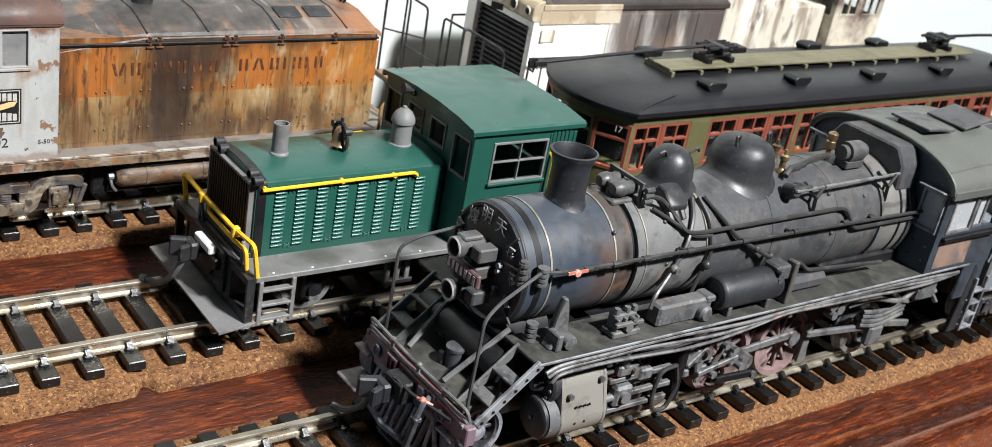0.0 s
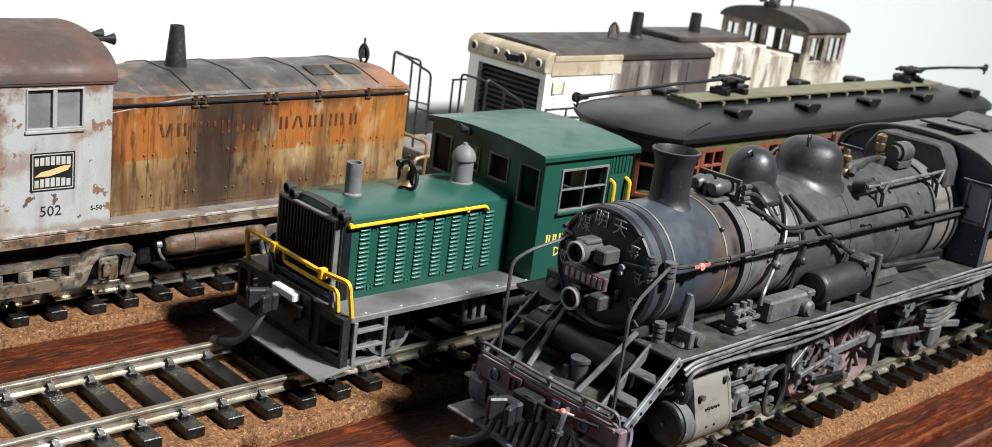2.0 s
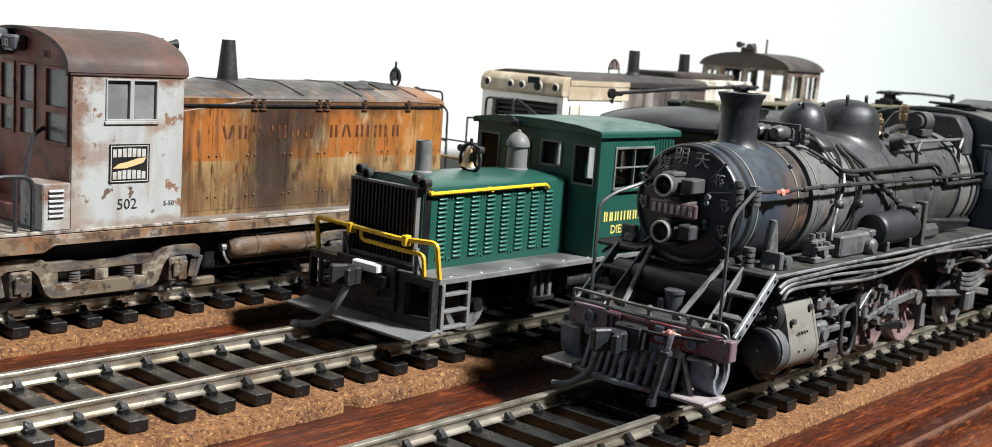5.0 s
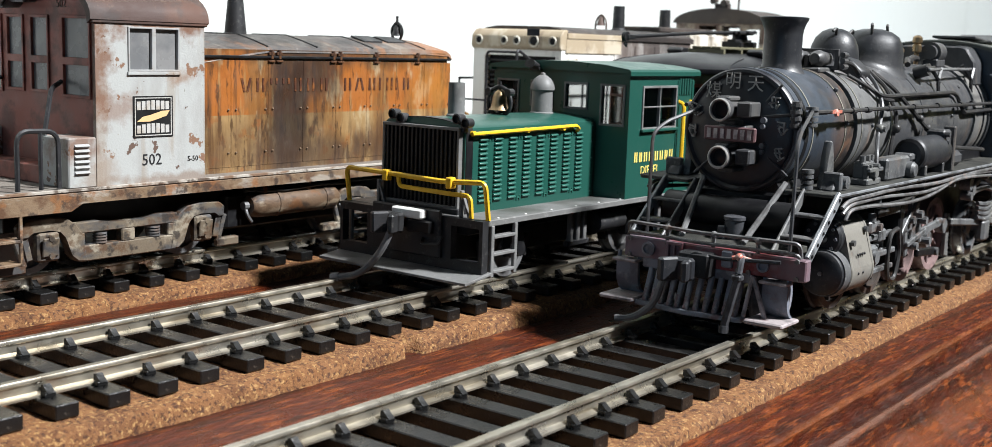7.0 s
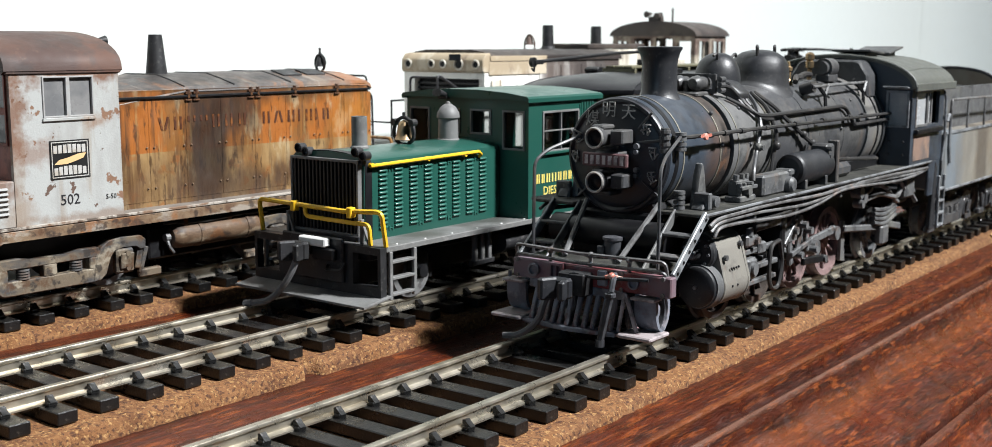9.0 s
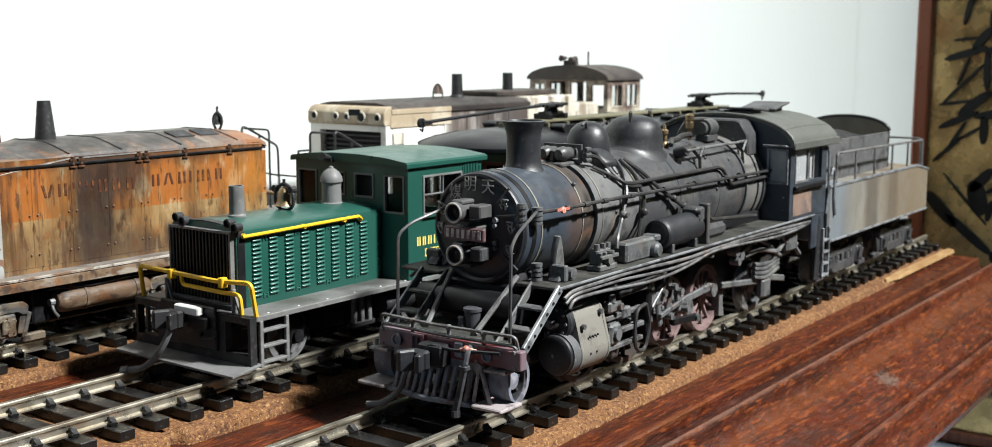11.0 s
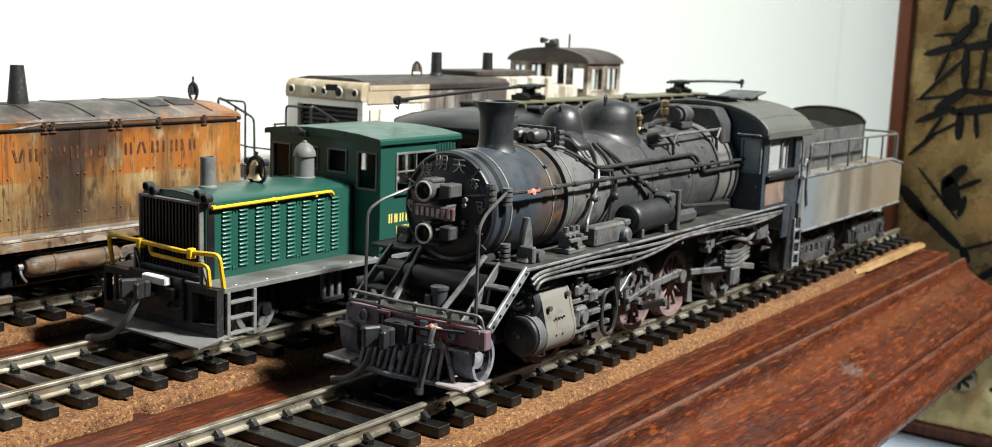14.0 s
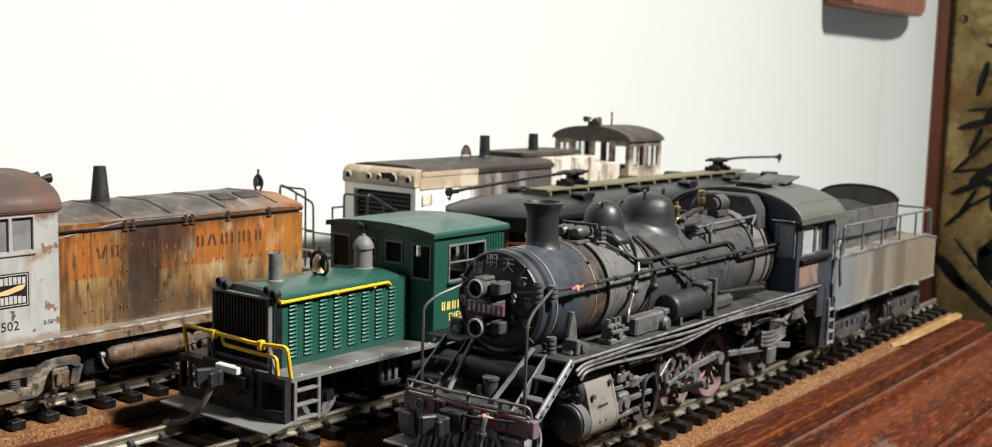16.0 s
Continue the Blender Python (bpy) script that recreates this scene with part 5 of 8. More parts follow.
    for k in range(n):
        b.faces.new((lo[k], lo[(k + 1) % n], hi[(k + 1) % n], hi[k]))
    h = len(big)
    for row in (lo, hi):
        for k in range(h - 1):
            b.faces.new((row[k], row[k + 1], row[n - 2 - k], row[n - 1 - k]))
    part("cab_roof", b, M["cab_roof"], cab, "arched brown rusty cab roof")
    b = start()
    for s in (-1, 1):
        a = sorted((s * 18.3, s * 17.6))
        box(b, -53.8, -31.4, a[0], a[1], 40.6, 41.2, 0.12)
    pieces("drip_rail", b, M["cab_roof"], cab)
    for s in (-1, 1):
        a = sorted((s * 18.25, s * 17.4))
        w = part("side_window", ring_frame(start(), "y", a[0], a[1], -47.2, -37.2, 33.0, 40.2, 0.3, [-42.3], [], 0.75), M["pale_frame"], cab, "pale thin window frame")
        a = sorted((s * 17.6, s * 17.5))
        part("pane", box(start(), -46.8, -37.6, a[0], a[1], 33.3, 39.9, 0), M["glass_dirty"], w)
        a = sorted((s * 18.35, s * 17.6))
        part("sill", box(start(), -47.4, -37.0, a[0], a[1], 32.4, 33.0, 0.1), M["cab_grey"], w)
    # headlamp with number boards on the end of the cab
    b = start()
    cyl(b, (-56.4, 4.2, 45.0), (-53.2, 4.2, 45.0), 2.45, 2.3, 28)
    box(b, -56.0, -53.2, -2.2, 2.4, 43.6, 46.4, 0.4)
    lamp_body = part("headlamp", b, M["grimy"], cab, "grimy steel headlamp casing with number board")
    part("rim", lathe(start(), [(2.0, 0), (2.4, -0.5), (2.2, -1.0), (1.8, -0.9), (1.7, 0)], (-56.4, 4.2, 45.0), "x", 26, False), M["bright_wheel"], lamp_body, "bright lamp rim")
    part("lens", lathe(start(), [(0, -0.25), (1.0, -0.2), (1.8, 0.0)], (-56.4, 4.2, 45.0), "x", 22), M["lens"], lamp_body)
    part("number_board", box(start(), -56.2, -55.95, -1.8, 1.6, 44.0, 46.0, 0.05), M["ink"], lamp_body)
    text_mesh("502", 1.3, M["chalk"], lamp_body, pose(-56.24 * MM, 1.4 * MM, 44.4 * MM, 90, 0, -90), "number")
    text_mesh("502", 1.4, M["soot_ink"], cab, pose(-53.26 * MM, -7.4 * MM, 42.9 * MM, 90, 0, -90), "number")
    # low battery box ahead of the cab
    for s in (1, -1):
        a = sorted((s * 18.0, s * 10.0))
        b = start()
        box(b, -58.2, -53.2, a[0], a[1], 14.6, 22.6, 0.2)
        nose = part("battery_box", b, M["cab_grey"], L, "low grey box with louvres")
    b = start()
    for z in range(6):
        prism(b, [(-18.0, 16.8 + z * 0.85), (-18.45, 17.0 + z * 0.85), (-18.0, 17.35 + z * 0.85)], "x", -57.2, -54.6)
    pieces("louvre", b, M["pale_frame"], nose)
    part("step_top", box(start(), -58.0, -53.2, -9.9, 9.9, 14.6, 17.6, 0.2), M["cab_end"], L)
    # emblem: a black square with two bowed rows of plain pale bars and a slanting wing
    em = part("emblem", box(start(), -46.4, -38.6, -18.12, -18.0, 22.2, 29.0, 0), M["ink"], cab, "black square emblem with pale bars and a buff wing")
    b = start()
    for x0, x1, z0, z1 in ((-46.1, -38.9, 28.6, 28.75), (-46.1, -38.9, 22.45, 22.6), (-46.1, -45.95, 22.6, 28.6), (-39.05, -38.9, 22.6, 28.6)):
        box(b, x0, x1, -18.16, -18.05, z0, z1, 0)
    for k in range(7):
        x, dip = -45.7 + k * 0.93, 0.07 * (k - 3) ** 2
        box(b, x, x + 0.72, -18.16, -18.05, 26.75, 28.3 - 0.06 * abs(k - 3), 0)
        box(b, x, x + 0.72, -18.16, -18.05, 22.9, 24.5 - dip * 0.5, 0)
    pieces("pale_bar", b, M["pale_enamel"], em)
    b = start()
    prism(b, [(-45.7, 24.8), (-44.6, 25.6), (-43.0, 25.9), (-40.8, 26.5), (-39.3, 26.6), (-39.9, 25.7), (-41.6, 25.2), (-43.2, 24.8)], "y", -18.17, -18.05)
    part("wing", b, M["buff"], em)
    text_mesh("502", 1.9, M["darkgrey"], cab, side_text(-44.8, -18.04, 17.6), "number")
    text_mesh("S-50", 0.9, M["ink"], cab, side_text(-35.6, -18.04, 17.8), "data_lettering")
    # hood
    b = start()
    prism(b, [(-14, 14.6), (-14, 36.9), (14, 36.9), (14, 14.6)], "x", -31.9, 38.6)
    bmesh.ops.bevel(b, geom=[e for e in b.edges if all(v.co.x > 38 for v in e.verts) and abs(e.verts[0].co.z - e.verts[1].co.z) > 5], offset=1.4, segments=3, affect="EDGES")
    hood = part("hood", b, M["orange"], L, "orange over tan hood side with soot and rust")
    b = start()
    rows = []
    for x, zs, zt in ((-31.9, 34.6, 36.4), (-22, 36.0, 38.4), (-14, 37.0, 39.6), (30, 37.2, 39.8), (37.4, 36.9, 39.2), (38.7, 36.2, 37.2)):
        rows.append([b.verts.new((x, y, z)) for y, z in ((-14.15, zs - 0.6), (-13.6, zs + 0.5), (-9.5, zs + 0.62 * (zt - zs)), (-5, zt), (5, zt), (9.5, zs + 0.62 * (zt - zs)), (13.6, zs + 0.5), (14.15, zs - 0.6))])
    for p, q in zip(rows, rows[1:]):
        for k in range(len(p) - 1):
            b.faces.new((p[k], p[k + 1], q[k + 1], q[k]))
    b.faces.new(rows[0])
    b.faces.new(rows[-1])
    top = part("hood_roof", b, M["hood_roof"], hood, "sooty grey-brown hood roof")
    for x, zs, zt in ((-14.0, 37.0, 39.6), (-1.5, 37.06, 39.66), (14.0, 37.12, 39.72), (30.0, 37.2, 39.8)):
        part("seam", tube(start(), [(x, y, z) for y, z in ((-13.7, zs + 0.5), (-9.5, zs + 0.62 * (zt - zs)), (-5, zt), (5, zt), (9.5, zs + 0.62 * (zt - zs)), (13.7, zs + 0.5))], 0.2), M["black"], top)
    for x0, x1 in ((16.0, 21.5), (23.0, 28.6)):
        part("hatch", prism(start(), [(-9.3, 38.75), (-5.2, 39.8), (-5.2, 40.15), (-9.4, 39.1)], "x", x0, x1, 0.08), M["darkgrey"], top, "dark roof hatch")
    for k in range(8):
        x = -27.3 + k * 8.75
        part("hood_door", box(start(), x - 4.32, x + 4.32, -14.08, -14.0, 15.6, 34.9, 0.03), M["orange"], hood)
    part("gutter", box(start(), -31.5, 38.0, -14.5, -13.9, 35.3, 35.8, 0.1), M["black"], hood, "dark gutter line along the hood")
    hinge = start()
    cyl(hinge, (0, -14.3, 35.2), (0, -14.3, 36.9), 0.35, None, 8)
    box(hinge, -0.7, 0.7, -14.5, -14.0, 35.9, 36.5, 0.1)
    box(hinge, -0.8, 0.8, -14.5, -14.1, 34.6, 35.0, 0.1)
    hinge = mesh_of("hinge", hinge, M["rust_iron"])
    repeat("hinge", hinge, [(x, 0, 0) for x in (-13.5, -11.6, 2.4, 4.3, 14.6, 27.2)], hood)
    rivet = mesh_of("latch", ball(start(), (0, 0, 0), 0.2, 0.16, 0.2, 8), M["sill"])
    repeat("latch", rivet, [(-31.0 + k * 8.75 + d, -14.25, z) for k in range(8) for d in (0.4, 7.4) for z in (18.2, 26.0)], hood)
    # road name as plain bars, two slim ones to a letter
    b = start()
    for k, x in enumerate((-20.4, -17.0, -13.7, -10.7, -7.7, -4.4, -0.9, 5.6, 9.0, 12.6, 15.6, 17.8, 20.6, 22.9)):
        slim = k in (10, 12)
        lean = (0.35, 0, 0, 0, 0, 0, 0, 0, -0.35, 0, 0, 0, 0, 0)[k]
        for u, g in ((0.0, -lean),) if slim else ((0.0, -lean), (1.35, lean)):
            top_z, low_z = 31.7, 29.2 + (1.4 if k in (2, 3) else 0)
            prism(b, [(x + u + g, top_z), (x + u + g + 0.5, top_z), (x + u - g + 0.5, low_z), (x + u - g, low_z)], "y", -14.19, -14.1)
    pieces("name_bar", b, M["soot_ink"], hood, "worn dark painted bar")
    b = start()
    lathe(b, [(3.0, 37.6), (2.9, 38.6), (2.3, 39.0), (2.1, 40.2), (1.35, 47.6), (1.0, 47.6), (0.95, 45), (0, 45)], (-10.2, 0, 0), "z", 20)
    part("exhaust_pipe", b, M["darkgrey"], L, "tapered dark exhaust pipe")
    b = start()
    lathe(b, [(1.3, 40.4), (1.0, 41.0), (0.8, 42.2), (0.35, 42.9), (0, 43.0)], (36.0, 0, 0), "z", 16)
    tube(b, bend([(36, -0.6, 39.2), (36, -1.6, 40.6), (36, -1.6, 42.2), (36, 0, 43.6), (36, 1.6, 42.2), (36, 1.6, 40.6), (36, 0.6, 39.2)], 4, 1.0), 0.32)
    tube(b, [(36, 0, 43.2), (36, 0, 44.8)], 0.3)
    part("bell", b, M["darkgrey"], L, "dark bell in a yoke")
    b = start()
    for y in (-2.4, 2.4):
        tube(b, [(-31.5, y - 4, 46.2), (-27.6, y - 4, 46.2)], 0.45)
        cyl(b, (-28.2, y - 4, 46.2), (-26.4, y - 4, 46.2), 0.5, 1.1, 12)
    part("horn", b, M["darkgrey"], L)
    # handrails
    b = start()
    for s in (-1, 1):
        tube(b, bend([(-66.5, s * 17.4, 14.8), (-66.5, s * 17.4, 24.0), (-59.6, s * 17.4, 23.8), (-59.6, s * 17.4, 14.8)], 5, 2.2), 0.4)
        tube(b, [(-62.6, s * 17.4, 14.8), (-62.6, s * 17.4, 24.0)], 0.36)
        tube(b, bend([(-58, s * 11, 22.6), (-56, s * 10, 30.0), (-53.6, s * 9, 31.0)], 4, 1.0), 0.4)
    pieces("end_handrail", b, M["darkgrey"], L, "dark bent handrail")
    b = start()
    for s in (-1, 1):
        tube(b, bend([(39.5, s * 16.8, 14.6), (39.5, s * 16.8, 21.0), (44.5, s * 16.8, 21.4), (44.8, s * 16.8, 14.6)], 4, 1.6), 0.42)
    tube(b, bend([(45, -14, 14.6), (45.4, -14, 23.6), (45.4, 14, 23.6), (45, 14, 14.6)], 4, 1.5), 0.4)
    pieces("end_handrail", b, M["orange"], L)
    b = start()
    for s in (-1, 1):
        a = sorted((s * 18.2, s * 14.8))
        for z in (3.4, 7.0):
            box(b, -70.5, -66.5, a[0], a[1], z, z + 0.5, 0.1)
        for x in (-70.8, -66.8):
            box(b, x, x + 0.5, a[0], a[0] + 0.6, 3.4, 11.2, 0.08)
    pieces("step", b, M["sill"], L)


orange_switcher()


# ---- burnt white switcher behind ----
def white_switcher():
    L = thing("diesel_switcher", 0, 98, 12.6, "white diesel switcher with brown burnt stains and brown cab", "model locomotive", "locomotives on the board")
    part("walkway", box(start(), 58, 222, -18, 18, 14.4, 16.0, 0.2), M["walk_grey"], L)
    b = start()
    box(b, 64, 216, -12, 12, 7.0, 14.4, 0.3)
    box(b, 112, 150, -15, 15, 4.0, 13.0, 1.0)
    part("underframe", b, M["black"], L)
    for x0, x1 in ((68, 106), (168, 206)):
        for y in (-15.4, 15.4):
            road_truck(L, x0, x1, y, ("darkgrey", "steel_dirty"))
    knuckle_coupler(L, 55, 8.6, -1)
    # front hood: a deep radiator opening under a header with round lamp recesses
    b = start()
    panel(b, "x", 81.0, 83.4, -14, 14, 16, 38.6, [(-12.2, 10.2, 17.5, 36.6)])
    box(b, 83.4, 147, -14, 14, 16, 42.0, 0.4)
    hood = part("hood", b, M["burnt_white"], L, "white hood with burnt brown streaks")
    b = start()
    prism(b, [(80.4, 38.2), (80.0, 39.0), (80.2, 41.6), (81.4, 43.0), (83.4, 43.4), (83.4, 38.2)], "y", -14.2, 14.2, 0.2)
    header = part("header", b, M["buff_cream"], hood, "cream header over the radiator opening")
    for y, r in ((-11.8, 1.25), (-6.0, 1.7), (-0.6, 1.15), (3.4, 1.15), (11.6, 1.3)):
        r *= 0.8
        part("lamp_rim", lathe(start(), [(r, 0.2), (r + 0.3, -0.05), (r + 0.15, -0.3), (r - 0.15, -0.2), (r - 0.15, 0.2)], (80.1, y, 40.4), "x", 18, False), M["burnt_cream"], header)
        part("lamp_recess", lathe(start(), [(0, -0.1), (r * 0.7, -0.05), (r * 0.85, 0.15)], (79.98, y, 40.4), "x", 16), M["void"], header)
    part("radiator", box(start(), 83.2, 83.38, -12.2, 10.2, 17.5, 36.6, 0), M["void"], hood)
    slat = mesh_of("shutter", box(start(), -0.3, 0.3, -11.2, 11.2, -0.3, 0.3, 0.1), M["black"])
    repeat("shutter", slat, [(82.6, -1.0, 18.4 + k * 1.3) for k in range(14)], hood)
    b = start()
    prism(b, [(-14.3, 41.6), (-14.0, 42.8), (-12, 43.6), (-8, 44.2), (8, 44.2), (12, 43.6), (14.0, 42.8), (14.3, 41.6)], "x", 83.2, 147.5)
    part("hood_roof", b, M["burnt_roof"], hood, "dark brown hood roof")
    b = start()
    prism(b, [(-14.5, 41.2), (14.5, 41.2), (14.5, 42.6), (-14.5, 42.6)], "x", 108.4, 147.6, 0.1)
    part("gutter", b, M["burnt_roof"], hood)
    part("gutter", prism(start(), [(-14.5, 41.2), (14.5, 41.2), (14.5, 42.6), (-14.5, 42.6)], "x", 83.0, 108.4, 0.1), M["buff_cream"], hood, "tan stained roof edge")
    part("fascia", box(start(), 82.6, 108.4, -14.34, -14.0, 37.6, 41.1, 0.15), M["buff_cream"], hood, "tan stained band under the roof edge")
    for k in range(6):
        x = 89.5 + k * 10.4
        part("hood_door", box(start(), x - 4.9, x + 4.9, -14.2, -14.0, 18, 36.2 if k < 2 else 40.0, 0.1), M["burnt_white"], hood)
    part("door_plate", box(start(), 83.6, 87.8, -14.45, -14.2, 33.2, 36.4, 0.15), M["burnt_cream"], hood)
    b = start()
    box(b, 147.5, 174, -13.5, 13.5, 16, 44.0, 0.4)
    part("rear_hood", b, M["burnt_cream"], L, "cream rear hood with brown stains")
    part("hood_step", box(start(), 174.0, 191.0, -12.5, 12.5, 16, 41.0, 0.4), M["burnt_cream"], L, "cream hood ahead of the cab")
    part("hood_hatch", box(start(), 139, 172, -8, 8, 44.2, 45.8, 0.3), M["burnt_roof"], L)
    for x in (129.2, 155.4):
        b = start()
        lathe(b, [(2.3, 43.6), (2.2, 44.4), (1.75, 45.0), (1.6, 51.2), (1.3, 51.2), (1.1, 47), (0, 47)], (x, 0, 0), "z", 18)
        part("exhaust_pipe", b, M["darkgrey"], L, "black exhaust pipe")
    b = start()
    lathe(b, [(1.4, 45.4), (1.1, 46), (0.8, 47.4), (0, 48.2)], (120, 0, 0), "z", 14)
    tube(b, bend([(120, -1.8, 44), (120, -1.8, 46.8), (120, 0, 48.8), (120, 1.8, 46.8), (120, 1.8, 44)], 4, 1.4), 0.26)
    part("bell", b, M["burnt_cab"], L)
    # cab
    cab = new("cab")
    cab.parent = L
    for s in (-1, 1):
        b = start()
        panel(b, "y", *sorted((s * 16, s * 15.2)), 191, 213, 16, 48.6, [(193.2, 200.8, 39.0, 47.0), (203.4, 211.0, 39.0, 47.0)])
        part("cab_side", b, M["burnt_cab"], cab, "brown cab side with pale lower half")
    for x, holes in ((191, [(-14.4, -9.6, 38.6, 46.6), (-7.4, -1, 41, 47.6), (1, 7.4, 41, 47.6), (9.6, 14.4, 38.6, 46.6)]), (212, [(-14.4, -9.6, 38.6, 46.6), (-7.4, 7.4, 38.6, 47.4), (9.6, 14.4, 38.6, 46.6)])):
        b = start()
        panel(b, "x", x, x + 1, -15.2, 15.2, 16, 48.6, holes)
        part("end_wall", b, M["burnt_cab"], cab)
    arch = [(16.8 * math.cos(math.pi * k / 18), 48.3 + 5.0 * math.sin(math.pi * k / 18)) for k in range(19)]
    part("cab_roof", prism(start(), arch, "x", 190.0, 214.0), M["burnt_roof"], cab, "arched dark brown cab roof")
    for x0, x1 in ((193.2, 200.8), (203.4, 211.0)):
        for s in (-1, 1):
            w = part("side_window", ring_frame(start(), "y", *sorted((s * 16.2, s * 15.4)), x0 - 0.2, x1 + 0.2, 38.8, 47.2, 0.7, [(x0 + x1) / 2], [], 0.6), M["burnt_cab"], cab)
            part("pane", box(start(), x0, x1, *sorted((s * 15.7, s * 15.6)), 39.0, 47.0, 0), M["glass"], w).visible_shadow = False
    b = start()
    for d, y in ((-1, -1.4), (1, 0.6), (-1, 2.4)):
        cyl(b, (193.4, y, 55.4 + 0.15 * y), (193.4 + d * 3.2, y, 55.2 + 0.15 * y), 0.5, 1.1, 12)
    box(b, 192.4, 194.4, -2.2, 3.0, 53.0, 54.9, 0.3)
    part("horn", b, M["burnt_roof"], cab)
    part("antenna", tube(start(), [(204, 0, 53.0), (204, 0, 58.0)], 0.35), M["burnt_roof"], cab)
    # railings
    b = start()
    for s in (-1, 1):
        tube(b, bend([(58.6, s * 17, 16), (58.6, s * 17, 38.4), (62.5, s * 17, 36.6), (71.2, s * 17, 32.2), (71.6, s * 17, 16)], 4, 1.4), 0.34)
        tube(b, [(64.6, s * 17, 16), (64.6, s * 17, 35.6)], 0.3)
        tube(b, bend([(59.4, s * 7.5, 16), (59.4, s * 7.5, 37.6), (59.4, s * 16.8, 37.6)], 4, 1.2), 0.3)
        tube(b, [(58.8, s * 17, 27), (71.2, s * 17, 24)], 0.24)
        tube(b, [(79, s * 17.2, 30.2), (191, s * 17.2, 30.2)], 0.3)
        for x in (79.2, 86.4, 97.8, 118, 138, 158, 178):
            tube(b, [(x, s * 17.2, 16), (x, s * 17.2, 30.2)], 0.3)
    tube(b, [(59.2, -7.5, 26), (59.2, 7.5, 26)], 0.24)
    pieces("railing", b, M["darkgrey"], L, "thin dark railing")


white_switcher()


# ---- streetcar ----
def streetcar():
    L = thing("streetcar", 0, 48.2, 11.5, "red and olive streetcar with a black roof and two trolley poles", "model streetcar")
    H = 14.2
    # outline of the body: straight sides, a bowed front with two corners, a rounded rear
    def outline(x0, x1, h, bulge, n=9, depth=5.4):
        pts = []
        for k in range(2 * n + 1):
            v = 1 - k / n
            pts.append((x0 + depth * abs(v) ** 2.2, h * v))
        for k in range(n + 1):
            a = -math.pi / 2 + math.pi * k / n
            pts.append((x1 - bulge * (1 - math.cos(a)), h * math.sin(a)))
        return pts

    b = start()
    prism(b, outline(65.6, 224, H, 9), "z", 9.0, 22.6)
    part("lower_body", b, M["olive"], L, "olive lower body panels")
    b = start()
    prism(b, outline(65.6, 224, H + 0.1, 9), "z", 33.4, 35.9)
    part("letterboard", b, M["olive"], L, "olive band above the windows")
    part("interior", prism(start(), outline(72, 220, H - 3.5, 8), "z", 22.6, 33.4), M["void"], L)
    # windows along both sides
    for s in (-1, 1):
        for k in range(14):
            x0 = (71.6, 80.2)[k] if k < 2 else 94.2 + (k - 2) * 10.2
            w_ = 8.0 if k < 2 else 9.0
            a = sorted((s * (H + 0.05), s * (H - 0.9)))
            w = part("side_window", ring_frame(start(), "y", a[0], a[1], x0, x0 + w_, 22.6, 33.4, 0.75, [x0 + w_ / 2], [29.6], 0.55), M["tram_red"], L, "brown-red window frame")
            a = sorted((s * (H - 0.5), s * (H - 0.6)))
            part("pane", box(start(), x0 + 0.6, x0 + w_ - 0.6, a[0], a[1], 23.2, 32.8, 0), M["glass"], w).visible_shadow = False
            a = sorted((s * (H + 0.12), s * (H - 0.8)))
            part("post", box(start(), x0 + w_, 94.2 if k == 1 else x0 + w_ + (0.6 if k == 0 else 1.2), a[0], a[1], 22.6, 33.4, 0.1), M["olive" if k == 1 or k % 5 == 4 else "tram_red"], L)
    # four front windows on the bowed end
    corner = [(71.0, 14.2), (66.8, 7.1), (65.6, 0.0), (66.8, -7.1), (71.0, -14.2)]
    for k in range(4):
        (ax, ay), (bx, by) = corner[k], corner[k + 1]
        w2 = 0.5 * math.hypot(bx - ax, by - ay)
        b = start()
        ring_frame(b, "y", -0.5, 0.5, -w2, w2, 22.6, 33.4, 0.8, [], [29.8], 0.6)
        f = part("front_window", b, M["tram_red" if k in (0, 3) else "olive"], L, "front window frame")
        f.location, f.rotation_euler = ((ax + bx) / 2 * MM, (ay + by) / 2 * MM, 0), (0, 0, math.atan2(by - ay, bx - ax))
        part("pane", box(start(), -w2 + 0.7, w2 - 0.7, -0.05, 0.05, 23.2, 32.8, 0), M["glass"], f).visible_shadow = False
    for x, y in corner[:1] + corner[-1:]:
        part("post", box(start(), x - 0.3, x + 0.8, min(y, y * 0.93) - 0.06, max(y, y * 0.93) + 0.06, 22.6, 33.4, 0.1), M["olive"], L)
    part("number_board", box(start(), -1.5, 1.5, -0.25, 0.15, 31.2, 32.8, 0.05), M["black"], L).matrix_world = Matrix.Translation((69.3 * MM, (48.2 - 12.1) * MM, 11.5 * MM)) @ Matrix.Rotation(radians(-59.4), 4, "Z")
    text_mesh("17", 1.35, M["chalk"], L, pose(68.42 * MM, -11.38 * MM, 31.5 * MM, 90, 0, -59.4), "number")
    # domed roof
    b = start()
    rows = []
    crest = []
    for sc, z in ((1.0, 35.5), (1.014, 35.7), (1.014, 36.6), (0.985, 37.2), (0.93, 38.1), (0.82, 39.0), (0.62, 39.7), (0.35, 40.1)):
        inset = max(0.0, 1 - sc)
        ring = outline(64.0 + inset * 26, 228 - inset * 26, (H + 1.3) * sc, 15, 12, 6.2 + 44 * inset)
        crest.append((ring[24][0], ring[24][1], z))
        rows.append([b.verts.new((x, y, z)) for x, y in ring])
    for p, q in zip(rows, rows[1:]):
        for k in range(len(p)):
            b.faces.new((p[k], p[(k + 1) % len(p)], q[(k + 1) % len(p)], q[k]))
